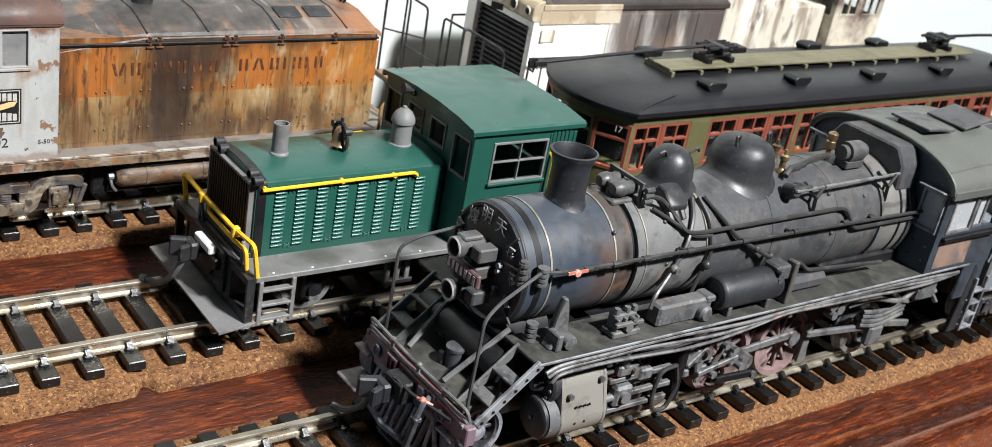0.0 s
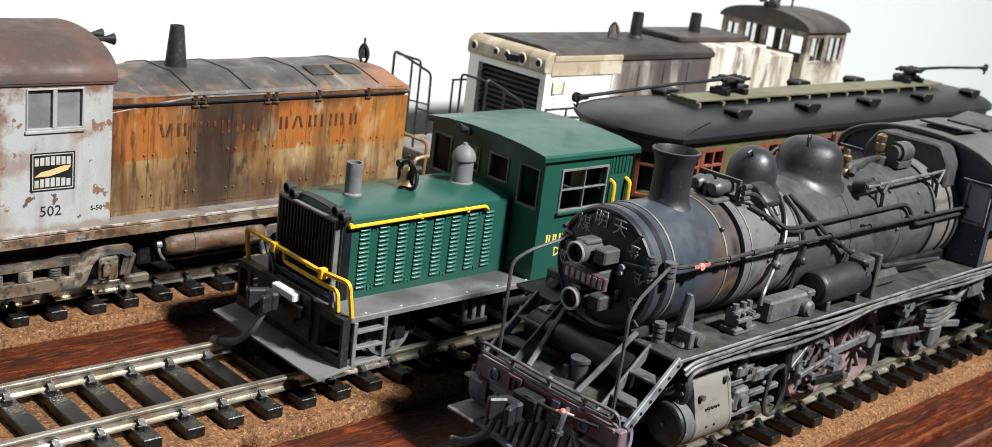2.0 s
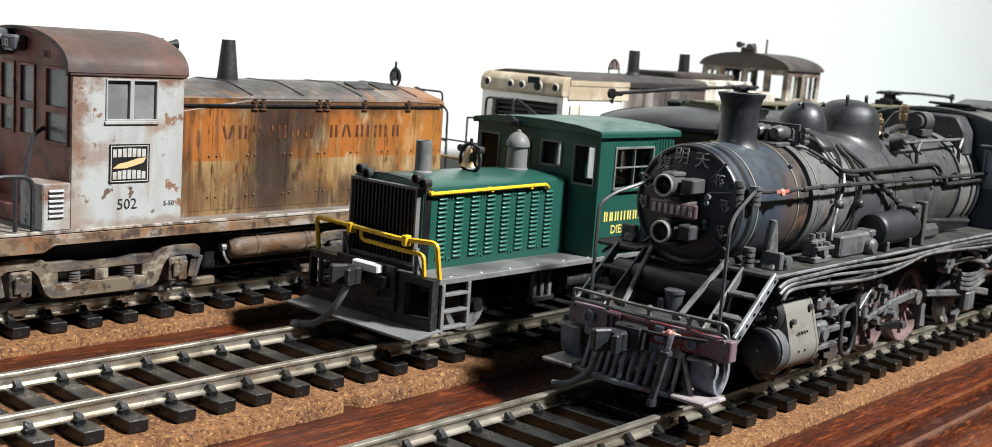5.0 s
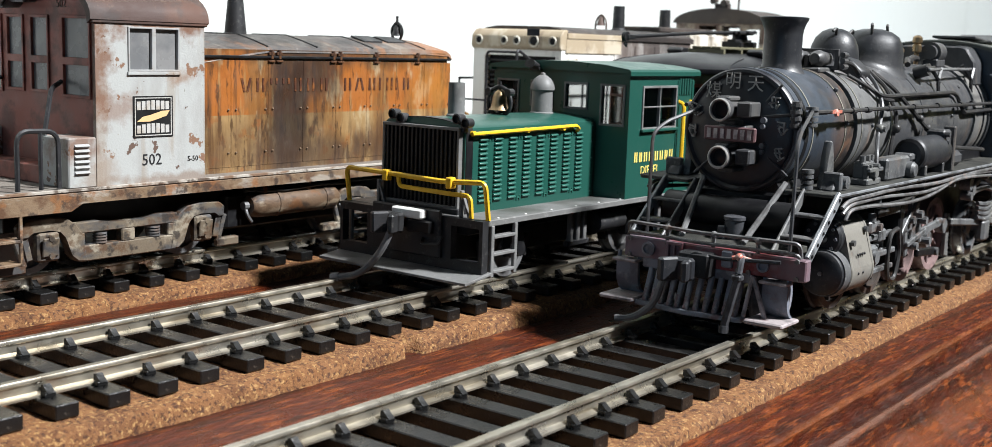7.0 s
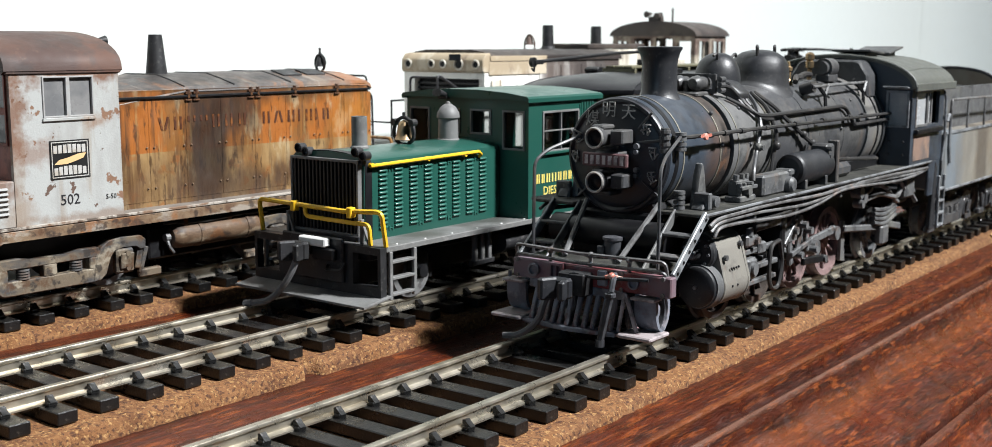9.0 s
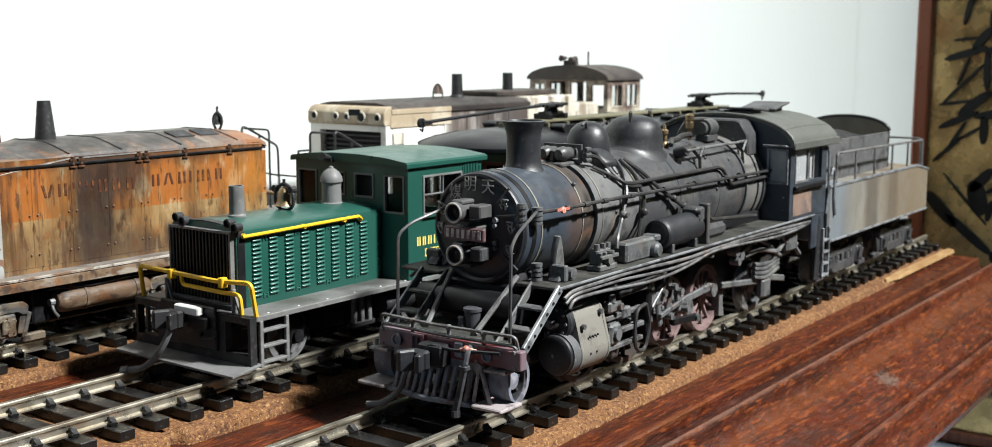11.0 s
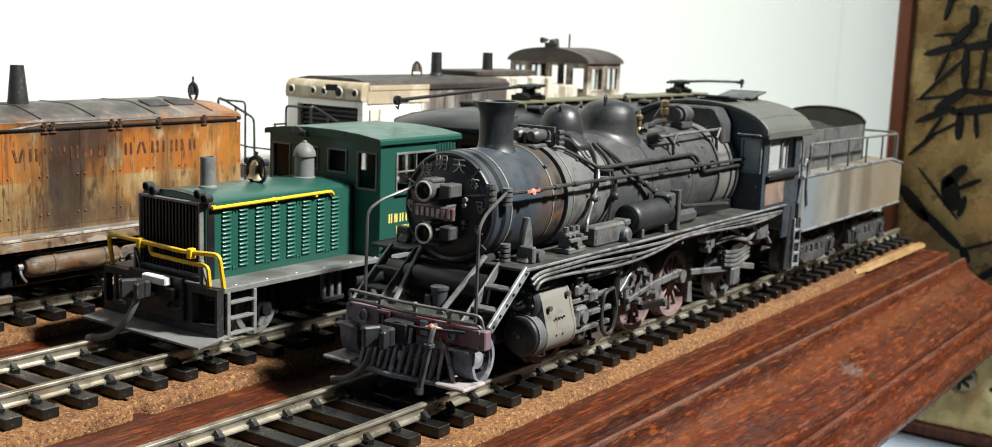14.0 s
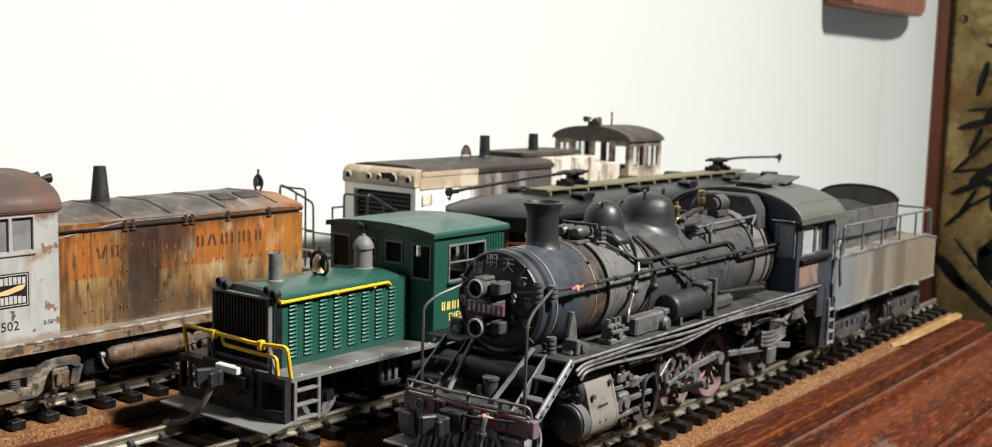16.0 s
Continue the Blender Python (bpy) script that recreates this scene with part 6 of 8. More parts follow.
    b.faces.new(rows[0])
    b.faces.new(rows[-1])
    roof = part("roof", b, M["tram_roof"], L, "glossy black domed roof", 34)
    # short raised seam running back from each front corner
    for s in (-1, 1):
        part("seam", tube(start(), [(x, -s * y, z + 0.05) for x, y, z in crest[2:6]], 0.16), M["tram_roof"], roof)
    b = start()
    for y in (-2.9, -1.0, 0.9):
        box(b, 88.6, 206, 1.35 * y, 1.35 * y + 2.4, 41.0, 41.6, 0.12)
    pieces("roof_board", b, M["olive_pale"], L, "pale olive roof board")
    b = start()
    x = 88.8
    while x < 205:
        box(b, x, x + 0.9, -4.7, 4.7, 39.6, 41.0, 0.1)
        x += 9.0
    pieces("cleat", b, M["olive_pale"], L)
    for s in (-1, 1):
        for k in range(5):
            x = 93.2 + k * 28.6
            b = start()
            prism(b, [(x + 1.2, 37.6), (x + 3.6, 37.6), (x + 3.8, 39.4), (x + 5.2, 39.8), (x + 5.2, 41.0), (x + 0.4, 41.2), (x - 0.8, 40.6), (x - 0.6, 40.0)], "y", s * 10.6 - 2.0, s * 10.6 + 2.0, 0.2)
            part("roof_vent", b, M["black"], L)
    # trolley bases and poles
    for x, d, tip in ((106, -1, (53.0, 0.0, 42.9)), (192.5, 1, (241.0, 0, 44.4))):
        b = start()
        for u in (-3.6, 3.6):
            box(b, x + u - 0.8, x + u + 0.8, -2.6, 2.6, 41.6, 43.0, 0.2)
        box(b, x - 4.4, x + 4.4, -1.2, 1.2, 42.7, 43.5, 0.2)
        cyl(b, (x, 0, 43.4), (x, 0, 45.0), 2.0, 1.6, 14)
        for y in (-1.5, -0.5, 0.5, 1.5):
            tube(b, [(x - 4.6, y * 1.3, 45.0), (x + 4.6, y * 1.3, 45.4)], 0.42)
        box(b, x - 1.2, x + 1.2, -3.2, 3.2, 44.6, 45.6, 0.2)
        pole = part("trolley_base", b, M["black"], L)
        b = start()
        tube(b, [(x, 0, 45.2), (x + d * 20, 0, 44.6 if d < 0 else 45.2), tip], 0.42)
        part("trolley_pole", b, M["black"], L)
        b = start()
        cyl(b, (tip[0], -0.4, tip[2]), (tip[0], 0.4, tip[2]), 1.1, None, 14)
        box(b, min(tip[0], tip[0] - d * 3.2), max(tip[0], tip[0] - d * 3.2), -0.7, 0.7, tip[2] - 0.5, tip[2] + 0.5, 0.15)
        tube(b, [(tip[0] - d * 0.6, 0, tip[2] - 0.6), (tip[0] - d * 0.3, 0, tip[2] - 2.0), (tip[0] + d * 0.5, 0, tip[2] - 1.4)], 0.25)
        part("trolley_wheel", b, M["black"], L)
    b = start()
    box(b, 80, 204, -10, 10, 4.5, 9.0, 0.5)
    part("underframe", b, M["black"], L)
    for x in (84, 100, 184, 200):
        for y, s in ((-8.75, -1), (8.75, 1)):
            part("wheel", wheel(start(), x, y, 4.6, 0, 2.2, s), M["steel_dirty"], L)


streetcar()


# ---- steam locomotive ----
def ring_points(r, n, start_deg=0.0):
    return [(r * math.cos(radians(start_deg) + 2 * math.pi * k / n), r * math.sin(radians(start_deg) + 2 * math.pi * k / n)) for k in range(n)]


BZ = 30.1  # height of the boiler's axis over the rails


def on_boiler(deg, r, x):
    """A point at an angle from straight up (positive towards -y) at radius r."""
    a = radians(deg)
    return (x, -r * math.sin(a), BZ + r * math.cos(a))


def steam_locomotive():
    L = thing("steam_locomotive", 0, 0, 9.5, "black weathered steam locomotive with red buffer beam and pipework", "model locomotive", "locomotives on the board")
    # boiler in courses
    def course(x0, x1, r0, r1, mat, label=""):
        b = start()
        lathe(b, [(r0 - 0.8, x0), (r0, x0), (r1, x1), (r1 - 0.8, x1)], (0, 0, BZ), "x", 56)
        part("boiler_course", b, M[mat], L, label)

    course(11.6, 30.0, 10.1, 10.1, "smokebox", "smooth bluish-black smokebox")
    course(30.0, 33.3, 10.1, 10.1, "steam_rust_shade", "heat-stained rusty smokebox ring")
    course(33.3, 34.2, 9.7, 9.7, "black", "dark gap between the rings")
    course(34.2, 36.0, 10.45, 10.45, "lagging", "pale ring")
    course(36.0, 50.0, 10.35, 10.6, "lagging", "dusty grey boiler lagging")
    course(50.0, 97.6, 10.7, 11.3, "steam", "sooty black boiler")
    course(97.6, 109.0, 11.5, 11.7, "firebox", "pale dusty firebox casing")
    for x, r, w, m, lab in ((13.2, 10.16, 1.3, "black", "black joint"), (15.9, 10.22, 0.45, "band", "bright worn band"), (29.3, 10.24, 0.4, "band", "bright worn band"), (36.0, 10.55, 0.35, "band", "bright worn band"),
                            (49.8, 10.85, 0.5, "band", "bright worn band"), (66.5, 11.0, 0.45, "steam", "black band"), (84.6, 11.2, 0.3, "steam", "black band"), (97.4, 11.75, 0.8, "steam_pale", "grey band"), (103.4, 11.85, 0.5, "black", "dark joint"), (106.2, 12.1, 1.6, "steam", "black band")):
        b = start()
        lathe(b, [(r - 0.4, x), (r, x + 0.05), (r, x + w - 0.05), (r - 0.4, x + w)], (0, 0, BZ), "x", 56)
        part("boiler_band", b, M[m], L, lab)
    # smokebox front
    b = start()
    lathe(b, [(10.05, 13.0), (10.05, 11.3), (9.85, 11.05), (9.1, 11.0), (8.9, 11.15), (8.7, 11.0), (7.9, 10.75), (6.2, 10.45), (4.2, 10.2), (2.0, 10.0), (0, 9.95)], (0, 0, BZ), "x", 56)
    front = part("smokebox_front", b, M["steam_door"], L, "dark smokebox door with faint red wear")
    part("rim", lathe(start(), [(9.1, 11.0), (9.35, 10.72), (9.75, 10.8), (9.95, 11.2), (9.4, 11.3), (9.1, 11.0)], (0, 0, BZ), "x", 56, False), M["steam_door"], front)
    b = start()
    turned_box(b, (10.5, -4.9, BZ + 2.6), (0.5, 8.6, 0.5), (-7, 0, 0), 0.12)
    turned_box(b, (10.7, -6.6, BZ - 4.9), (0.4, 5.4, 0.4), (38, 0, 0), 0.1)
    turned_box(b, (10.7, 5.6, BZ - 5.6), (0.4, 5.4, 0.4), (-42, 0, 0), 0.1)
    turned_box(b, (10.7, -5.4, BZ + 6.0), (0.4, 4.6, 0.4), (-48, 0, 0), 0.1)
    cyl(b, (10.6, -9.5, BZ + 1.0), (10.6, -9.5, BZ + 5.2), 0.75, None, 10)
    for k in range(4):
        cyl(b, (10.6, -9.5, BZ + 1.2 + k * 1.05), (10.6, -9.5, BZ + 1.7 + k * 1.05), 0.95, None, 10)
    part("door_hinge", b, M["steam"], front)
    b = start()
    for y, z, r in ((-4.6, 2.0, 0.5), (-4.5, 1.0, 0.4), (-4.6, -2.0, 0.45), (-4.5, -3.0, 0.4)):
        cyl(b, (9.4, y, BZ + z), (10.2, y, BZ + z), r, None, 10)
    pieces("door_bolt", b, M["pale_edge"], front, "bright worn bolt")
    for z0 in (21.6, 31.4):
        b = start()
        for k in range(4):
            cyl(b, (13.4, -10.9, z0 + k * 0.85), (13.4, -10.9, z0 + k * 0.85 + 0.55), 1.0, None, 12)
        part("ribbed_joint", b, M["steam_pale"], L)
    # painted characters round the door: two that can be read, the others as plain strokes
    for word, u, v in (("\u7164", -6.2, 5.2), ("\u660e", -2.9, 6.9), ("\u5929", 1.0, 6.6)):
        text_mesh(word, 2.1, M["faded_mark"], front, pose(10.45 * MM, -u * MM, (BZ + v) * MM, 90, 0, -90), "painted_word")
    b = start()
    rng = random.Random(5)
    for u, v in ((-7.7, 3.0), (-8.2, -0.4), (5.9, 4.8), (7.4, 0.9), (7.2, -3.2)):
        for dy, dz, ln, ang in ((0.0, 0.75, 1.7, 8), (-0.35, 0.0, 1.9, 84), (0.1, 0.1, 1.5, 0), (0.45, -0.5, 1.4, 48), (-0.5, -0.6, 1.3, -46), (0.55, 0.35, 1.0, 70)):
            turned_box(b, (10.5, -u + dy + rng.uniform(-0.2, 0.2), BZ + v + dz + rng.uniform(-0.15, 0.15)), (0.42, ln * rng.uniform(0.7, 1.1), 0.22), (ang + rng.uniform(-14, 14), 0, 0), 0)
    pieces("painted_mark", b, M["faded_mark"], front, "worn white painted stroke")
    # lamps and number plate
    for z, y in ((33.6, 0.3), (26.2, 0.1)):
        b = start()
        lathe(b, [(1.0, 9.9), (1.5, 8.6), (1.65, 5.4), (1.85, 5.2), (1.85, 4.2), (1.5, 4.2), (1.3, 5.2), (0, 5.5)], (0, y, z), "x", 26)
        box(b, 5.0, 8.8, y - 1.2, y + 1.2, z + 1.3, z + 2.1, 0.25)
        box(b, 6.0, 9.6, y - 4.4, y - 1.9, z - 1.1, z + 1.3, 0.25)
        box(b, 6.8, 10.8, y - 1.4, y + 1.4, z - 2.5, z - 1.7, 0.2)
        head = part("headlamp", b, M["steam"], L, "black round headlamp")
        part("lens", lathe(start(), [(0, 4.95), (0.8, 5.0), (1.35, 5.2)], (0, y, z), "x", 22), M["lens"], head)
        part("rim", lathe(start(), [(1.45, 4.1), (1.65, 4.0), (1.85, 4.15), (1.82, 4.4), (1.45, 4.4), (1.45, 4.1)], (0, y, z), "x", 26, False), M["pale_enamel"], head, "worn bright lamp rim")
    b = start()
    box(b, 5.6, 6.4, -5.2, 3.6, 28.7, 31.0, 0.2)
    plate = part("number_plate", b, M["plate_pink"], L, "faded pinkish number plate")
    b = start()
    for k in range(7):
        box(b, 5.45, 5.7, 2.3 - k * 1.15, 2.95 - k * 1.15, 29.1, 30.6, 0)
    pieces("plate_bar", b, M["dull_mark"], plate)
    part("plate_bracket", box(start(), 6.4, 10.4, -3.2, 1.6, 29.0, 31.2, 0.25), M["steam"], plate)
    # chimney
    b = start()
    lathe(b, [(4.2, 39.0), (3.7, 39.6), (3.35, 40.3), (3.2, 41.2), (3.15, 45.6), (3.3, 46.6), (3.65, 47.6), (4.0, 48.15), (4.0, 48.5), (3.6, 48.6), (2.95, 47.2), (2.8, 44), (0, 44)], (24.3, -0.3, 0), "z", 40)
    part("chimney", b, M["soot"], L, "flared black chimney")
    # feedwater fittings behind the chimney
    b = start()
    for y in (-2.7, 0.9):
        lathe(b, [(0, -1.4), (0.9, -1.2), (1.35, -0.5), (1.45, 0.6), (1.2, 1.4), (1.2, 4.0), (0.7, 4.4), (0, 4.4)], (33.4, y, 41.9), "x", 16)
    for y in (-0.9,):
        box(b, 32.8, 37.6, y - 0.5, y + 0.5, 39.8, 42.6, 0.2)
    ring_frame(b, "x", 36.4, 37.0, -5.2, 3.4, 40.0, 43.6, 0.7)
    box(b, 31.6, 38.5, -4.0, 2.6, 39.4, 40.4, 0.3)
    for z in (40.6, 41.6, 42.6):
        cyl(b, (36.6, -5.9, z), (38.4, -5.9, z), 0.5, None, 8)
    part("throttle_valve", b, M["steam"], L, "grimy twin valve behind the chimney")
    # domes
    def on_curve(bm, low):
        """Lets the two lowest rings of a dome follow the boiler."""
        for v in bm.verts:
            z = BZ + math.sqrt(max(0.0, 10.85 ** 2 - v.co.y ** 2))
            if v.co.z < low - 0.5:
                v.co.z = z - 0.25
            elif v.co.z < low:
                v.co.z = z + 0.35
            elif v.co.z < 41.2:
                v.co.z = max(v.co.z, z + 1.0)

    b = start()
    lathe(b, [(5.6, 38.9), (4.7, 39.8), (4.4, 41.0), (4.4, 42.6), (4.15, 44.2), (3.5, 45.7), (2.4, 46.8), (1.2, 47.3), (0, 47.4)], (47.2, 0, 0), "z", 30)
    on_curve(b, 39.85)
    d1 = part("sand_dome", b, M["soot"], L, "rounded black sand dome")
    b = start()
    lathe(b, [(8.0, 38.2), (6.6, 39.6), (6.15, 41.0), (6.1, 43.4), (5.8, 45.0), (5.0, 46.4), (3.6, 47.3), (1.8, 47.8), (0, 47.9)], (65.5, 0, 0), "z", 34)
    on_curve(b, 39.65)
    d2 = part("steam_dome", b, M["soot"], L, "large rounded black steam dome")
    b = start()
    tube(b, bend([(44.6, -1.2, 46.2), (43.6, -1.6, 47.4), (42.6, -1.4, 46.8)], 4, 0.6), 0.28)
    tube(b, bend([(50, -1.2, 46.2), (51.4, -1.6, 47.3), (52.0, -1.4, 46.6)], 4, 0.6), 0.28)
    pieces("lifting_eye", b, M["pipe"], d1)
    b = start()
    for x in (61.4, 69.6):
        tube(b, bend([(x, -1.4, 46.6), (x - 0.6, -1.6, 48.6), (x + 0.6, -1.2, 48.7), (x + 0.8, -1.2, 46.6)], 4, 0.5), 0.28)
    pieces("lifting_eye", b, M["pipe"], d2)
    b = start()
    prism(b, [(-3.4, 42.4), (-5.4, 41.9), (-7.7, 39.9), (-7.4, 38.8), (-6.4, 37.9), (-3.4, 39.4)], "x", 41.6, 45.8, 0.25)
    for x in (42.2, 43.6, 45.0):
        cyl(b, (x, -6.9, 38.6), (x, -8.0, 37.4), 0.6, None, 8)
    part("sand_valve", b, M["soot"], L, "black sand casting under the dome")
    # safety valves, whistle and turret ahead of the cab
    b = start()
    for x, y in ((74.2, -2.6), (76.8, 1.8)):
        lathe(b, [(1.0, 40.0), (0.9, 41.4), (0.6, 41.8), (0.6, 43.2), (0.85, 43.5), (0.85, 44.2), (0.4, 44.5), (0.3, 45.4), (0, 45.5)], (x, y, 0), "z", 14)
    pieces("safety_valve", b, M["brass"], L, "dull brass safety valve")
    b = start()
    cyl(b, (90.8, -3.4, 43.8), (94.8, -3.4, 43.8), 2.1, None, 20)
    cyl(b, (94.8, -3.4, 43.8), (96.4, -3.4, 43.8), 1.4, None, 16)
    cyl(b, (89.6, -3.4, 43.8), (90.8, -3.4, 43.8), 1.5, None, 16)
    box(b, 90.4, 95.6, -5.0, -1.8, 40.8, 42.4, 0.2)
    part("generator", b, M["steam"], L, "black steam generator")
    b = start()
    lathe(b, [(0.5, 41.0), (0.5, 43.6), (0.95, 43.9), (0.95, 45.2), (0.7, 45.4), (1.0, 45.8), (1.0, 46.8), (0.5, 47.2), (0, 47.3)], (89.0, -1.0, 0), "z", 14)
    part("whistle", b, M["brass"], L, "brass whistle")
    b = start()
    prism(b, [(-9.6, 37.0), (-9.2, 42.0), (-7.2, 45.0), (-6.0, 45.4), (6.0, 45.4), (7.2, 45.0), (9.2, 42.0), (9.6, 37.0)], "x", 102.4, 108.5, 0.4)
    part("turret_casing", b, M["steam"], L, "rounded casing ahead of the cab")
    b = start()
    for pts in (((78, -3, 41.8), (84.0, -2.0, 42.6), (89.0, -1.2, 42.4)), ((73.0, -4.8, 41.2), (75, -4.0, 42.2), (80, -3.0, 42.0))):
        tube(b, pts, 0.6)
    cyl(b, (71.6, -6.8, 39.6), (71.6, -9.4, 40.4), 1.2, None, 14)
    cyl(b, (73.4, -7.2, 40.2), (73.4, -9.2, 40.8), 0.8, None, 12)
    cyl(b, (70.6, -9.2, 40.4), (75.4, -9.2, 40.6), 0.55, None, 12)
    pieces("pipe", b, M["pipe"], L)
    # long regulator rod to the cab on two forked stands
    b = start()
    tube(b, [(71.0, -9.6, 40.4), (90, -9.2, 40.5), (109.6, -8.6, 40.5)], 0.34)
    rod = part("regulator_rod", b, M["steel_dirty"], L, "grey regulator rod")
    for x in (77.0, 98.6):
        b = start()
        for p, q in (((x, -10.0, 35.6), (x + 0.2, -9.7, 38.4)), ((x + 0.2, -9.7, 38.4), (x - 3.0, -8.6, 41.4)), ((x + 0.2, -9.7, 38.4), (x + 2.2, -9.5, 40.7))):
            tube(b, [p, q], 0.38, 5)
        part("forked_stand", b, M["black"], rod, "black forked stand")
    # handrail and long pipes on each side
    for s in (-1, 1):
        b = start()
        tube(b, bend([(12.6, s * 10.8, 33.6), (16, s * 12.0, 33.7), (40, s * 12.2, 33.7), (72, s * 12.2, 33.5), (108.6, s * 12.6, 33.4)], 4, 2), 0.36)
        for x in (20.5, 26.5, 33, 43, 56.5, 70, 84, 92):
            cyl(b, (x, s * 12.15, 33.65), (x + 1.6, s * 12.15, 33.65), 0.52, None, 10)
        for x in (16.5, 43, 70, 94):
            tube(b, [(x, s * 10.4, 33.4), (x, s * 12.1, 33.6)], 0.3)
        part("handrail", b, M["pipe"], L)
    b = start()
    tube(b, bend([(38.4, -5.9, 41.4), (40.2, -6.4, 41.0), on_boiler(40, 11.3, 42.6), on_boiler(60, 11.5, 44.4), on_boiler(62, 11.7, 47.5), on_boiler(61, 11.9, 84.5), on_boiler(64, 12.0, 86.4), on_boiler(82, 12.0, 88.4), on_boiler(81, 12.3, 108.6)], 5, 1.2), 0.42)
    part("steam_pipe", b, M["pipe"], L)
    b = start()
    tube(b, bend([on_boiler(34, 11, 39.0), on_boiler(50, 11.2, 42.5), on_boiler(64, 11.4, 46.0), on_boiler(66, 11.6, 50)], 5, 1.2), 0.34)
    part("steam_pipe", b, M["pipe"], L)
    # three pipes down from the sand valve
    b = start()
    tube(b, bend([on_boiler(30, 11.3, 48.5), on_boiler(48, 11.3, 47), on_boiler(70, 11.5, 44.4), on_boiler(94, 11.5, 41.4), (37.2, -13.0, 26.4), (36.4, -13.4, 24.4)], 5, 1.6), 0.38)
    part("sand_pipe", b, M["steam"], L, "dusty grey pipe")
    b = start()
    ball(b, on_boiler(90, 11.6, 41.8), 0.85, None, None, 10)
    cyl(b, on_boiler(90, 11.4, 41.8), on_boiler(90, 12.7, 41.8), 0.55, None, 8)
    part("check_valve", b, M["steam_pale"], L)
    b = start()
    tube(b, bend([on_boiler(30, 11.3, 50), on_boiler(52, 11.4, 50.6), on_boiler(80, 11.6, 50.4), on_boiler(100, 11.6, 48.8), (46.8, -11.8, 22.4)], 5, 1.6), 0.38)
    ball(b, on_boiler(91, 11.8, 49.4), 0.85, None, None, 10)
    part("sand_pipe", b, M["pipe"], L)
    b = start()
    tube(b, bend([on_boiler(30, 11.3, 51.5), on_boiler(52, 11.5, 53.4), on_boiler(72, 11.8, 56.5), on_boiler(92, 12.1, 64.5), (67, -12.8, 28.6), (68, -13.2, 24.0)], 5, 1.6), 0.42)
    for q in (on_boiler(84, 12.0, 61.4), on_boiler(93, 12.2, 65.4)):
        ball(b, q, 0.75, None, None, 10)
    part("sand_pipe", b, M["pipe"], L)
    b = start()
    tube(b, bend([(69.6, -13.4, 27.6), (73.0, -13.4, 27.8), (76.0, -13.2, 25.4), (99, -13.4, 23.8)], 4, 1.6), 0.42)
    part("steam_pipe", b, M["pipe"], L)
    b = start()
    box(b, 71.0, 82.0, -14.4, -11.2, 21.5, 24.6, 0.9)
    part("feed_pump", b, M["steam"], L, "black rounded pump body")
    b = start()
    prism(b, [(17.0, 33.45), (21.0, 33.45), (21.0, 33.95), (17.0, 33.95)], "y", -12.75, -12.5)
    cyl(b, (18.9, -12.85, 33.6), (18.9, -12.4, 33.5), 0.6, None, 16)
    part("emblem", b, M["emblem_red"], L, "small red and white emblem on the handrail")
    b = start()
    rng = random.Random(9)
    for x in (29.6, 41.0, 83.0, 93.0):
        for deg in (50, 84):
            ball(b, on_boiler(deg + rng.uniform(-4, 4), 10.4 if x < 50 else 11.2, x), 0.42, None, None, 8)
    pieces("washout_plug", b, M["steam"], L)
    # running boards with bundles of pipes
    for s in (-1, 1):
        a = sorted((s * 17.5, s * 8.4))
        b = start()
        box(b, 10.4, 125, a[0], a[1], 20.9, 21.5, 0.12)
        board = part("running_board", b, M["deck"], L, "dusty grey running board")
        a = sorted((s * 17.65, s * 17.35))
        part("edge", box(start(), 10.4, 125, a[0], a[1], 21.15, 21.62, 0.1), M["pale_edge"], board, "worn pale edge")
        for k, (dy, z, r) in enumerate(((0.30, 20.3, 0.34), (0.1, 19.3, 0.30), (0.4, 18.3, 0.30), (-0.5, 18.9, 0.26))):
            b = start()
            pts = [(12.6 + k * 0.8, s * (17.0 + dy * 0.6), z - 1.0)]
            for j in range(13):
                x = 15 + j * 8.9
                wave = math.sin(j * 0.95 + k * 0.8)
                pts.append((x, s * (17.1 + dy * 0.5 + 0.3 * math.sin(j * 1.7 + k)), z + (0.25 + 0.18 * k) * wave + (0.5 * k if j > 5 else 0)))
            tube(b, bend(pts, 4, 3), r)
            part("pipe", b, M["steel_dirty" if k < 3 else "pipe"], board)
        b = start()
        for x in (30, 52, 70, 92, 110):
            a = sorted((s * 16.8, s * 9))
            box(b, x, x + 1.0, a[0], a[1], 18.2, 20.9, 0.1)
        pieces("bracket", b, M["steam"], board)
        # stair from the pilot deck to the running board
        inset = -4.4 if s > 0 else 0.0
        st = new("stair")
        st.parent = L
        st.location.y = inset * MM
        for y, w, m in ((11.6, 0.5, "steam_pale"), (17.2, 0.7, "pale_edge")):
            b = start()
            turned_box(b, (5.9, s * y, 17.0), (13.8, w, 1.7), (0, -40, 0), 0.15)
            string = part("string", b, M[m], st, "worn pale riveted stair string" if w > 0.6 else "")
            if w > 0.6:
                b = start()
                for k in range(6):
                    x = 1.4 + k * 1.8
                    cyl(b, (x, s * (y + 0.3), 13.2 + k * 1.51), (x, s * (y + 0.5), 13.2 + k * 1.51), 0.26, None, 8)
                pieces("rivet", b, M["black"], string)
        for k in range(2):
            x, z = 4.0 + k * 3.6, 15.0 + k * 3.0
            a = sorted((s * 17.0, s * 11.7))
            part("tread", box(start(), x - 1.3, x + 1.3, a[0], a[1], z, z + 0.5, 0.1), M["steam_pale"], st, "dusty stair tread")
        b = start()
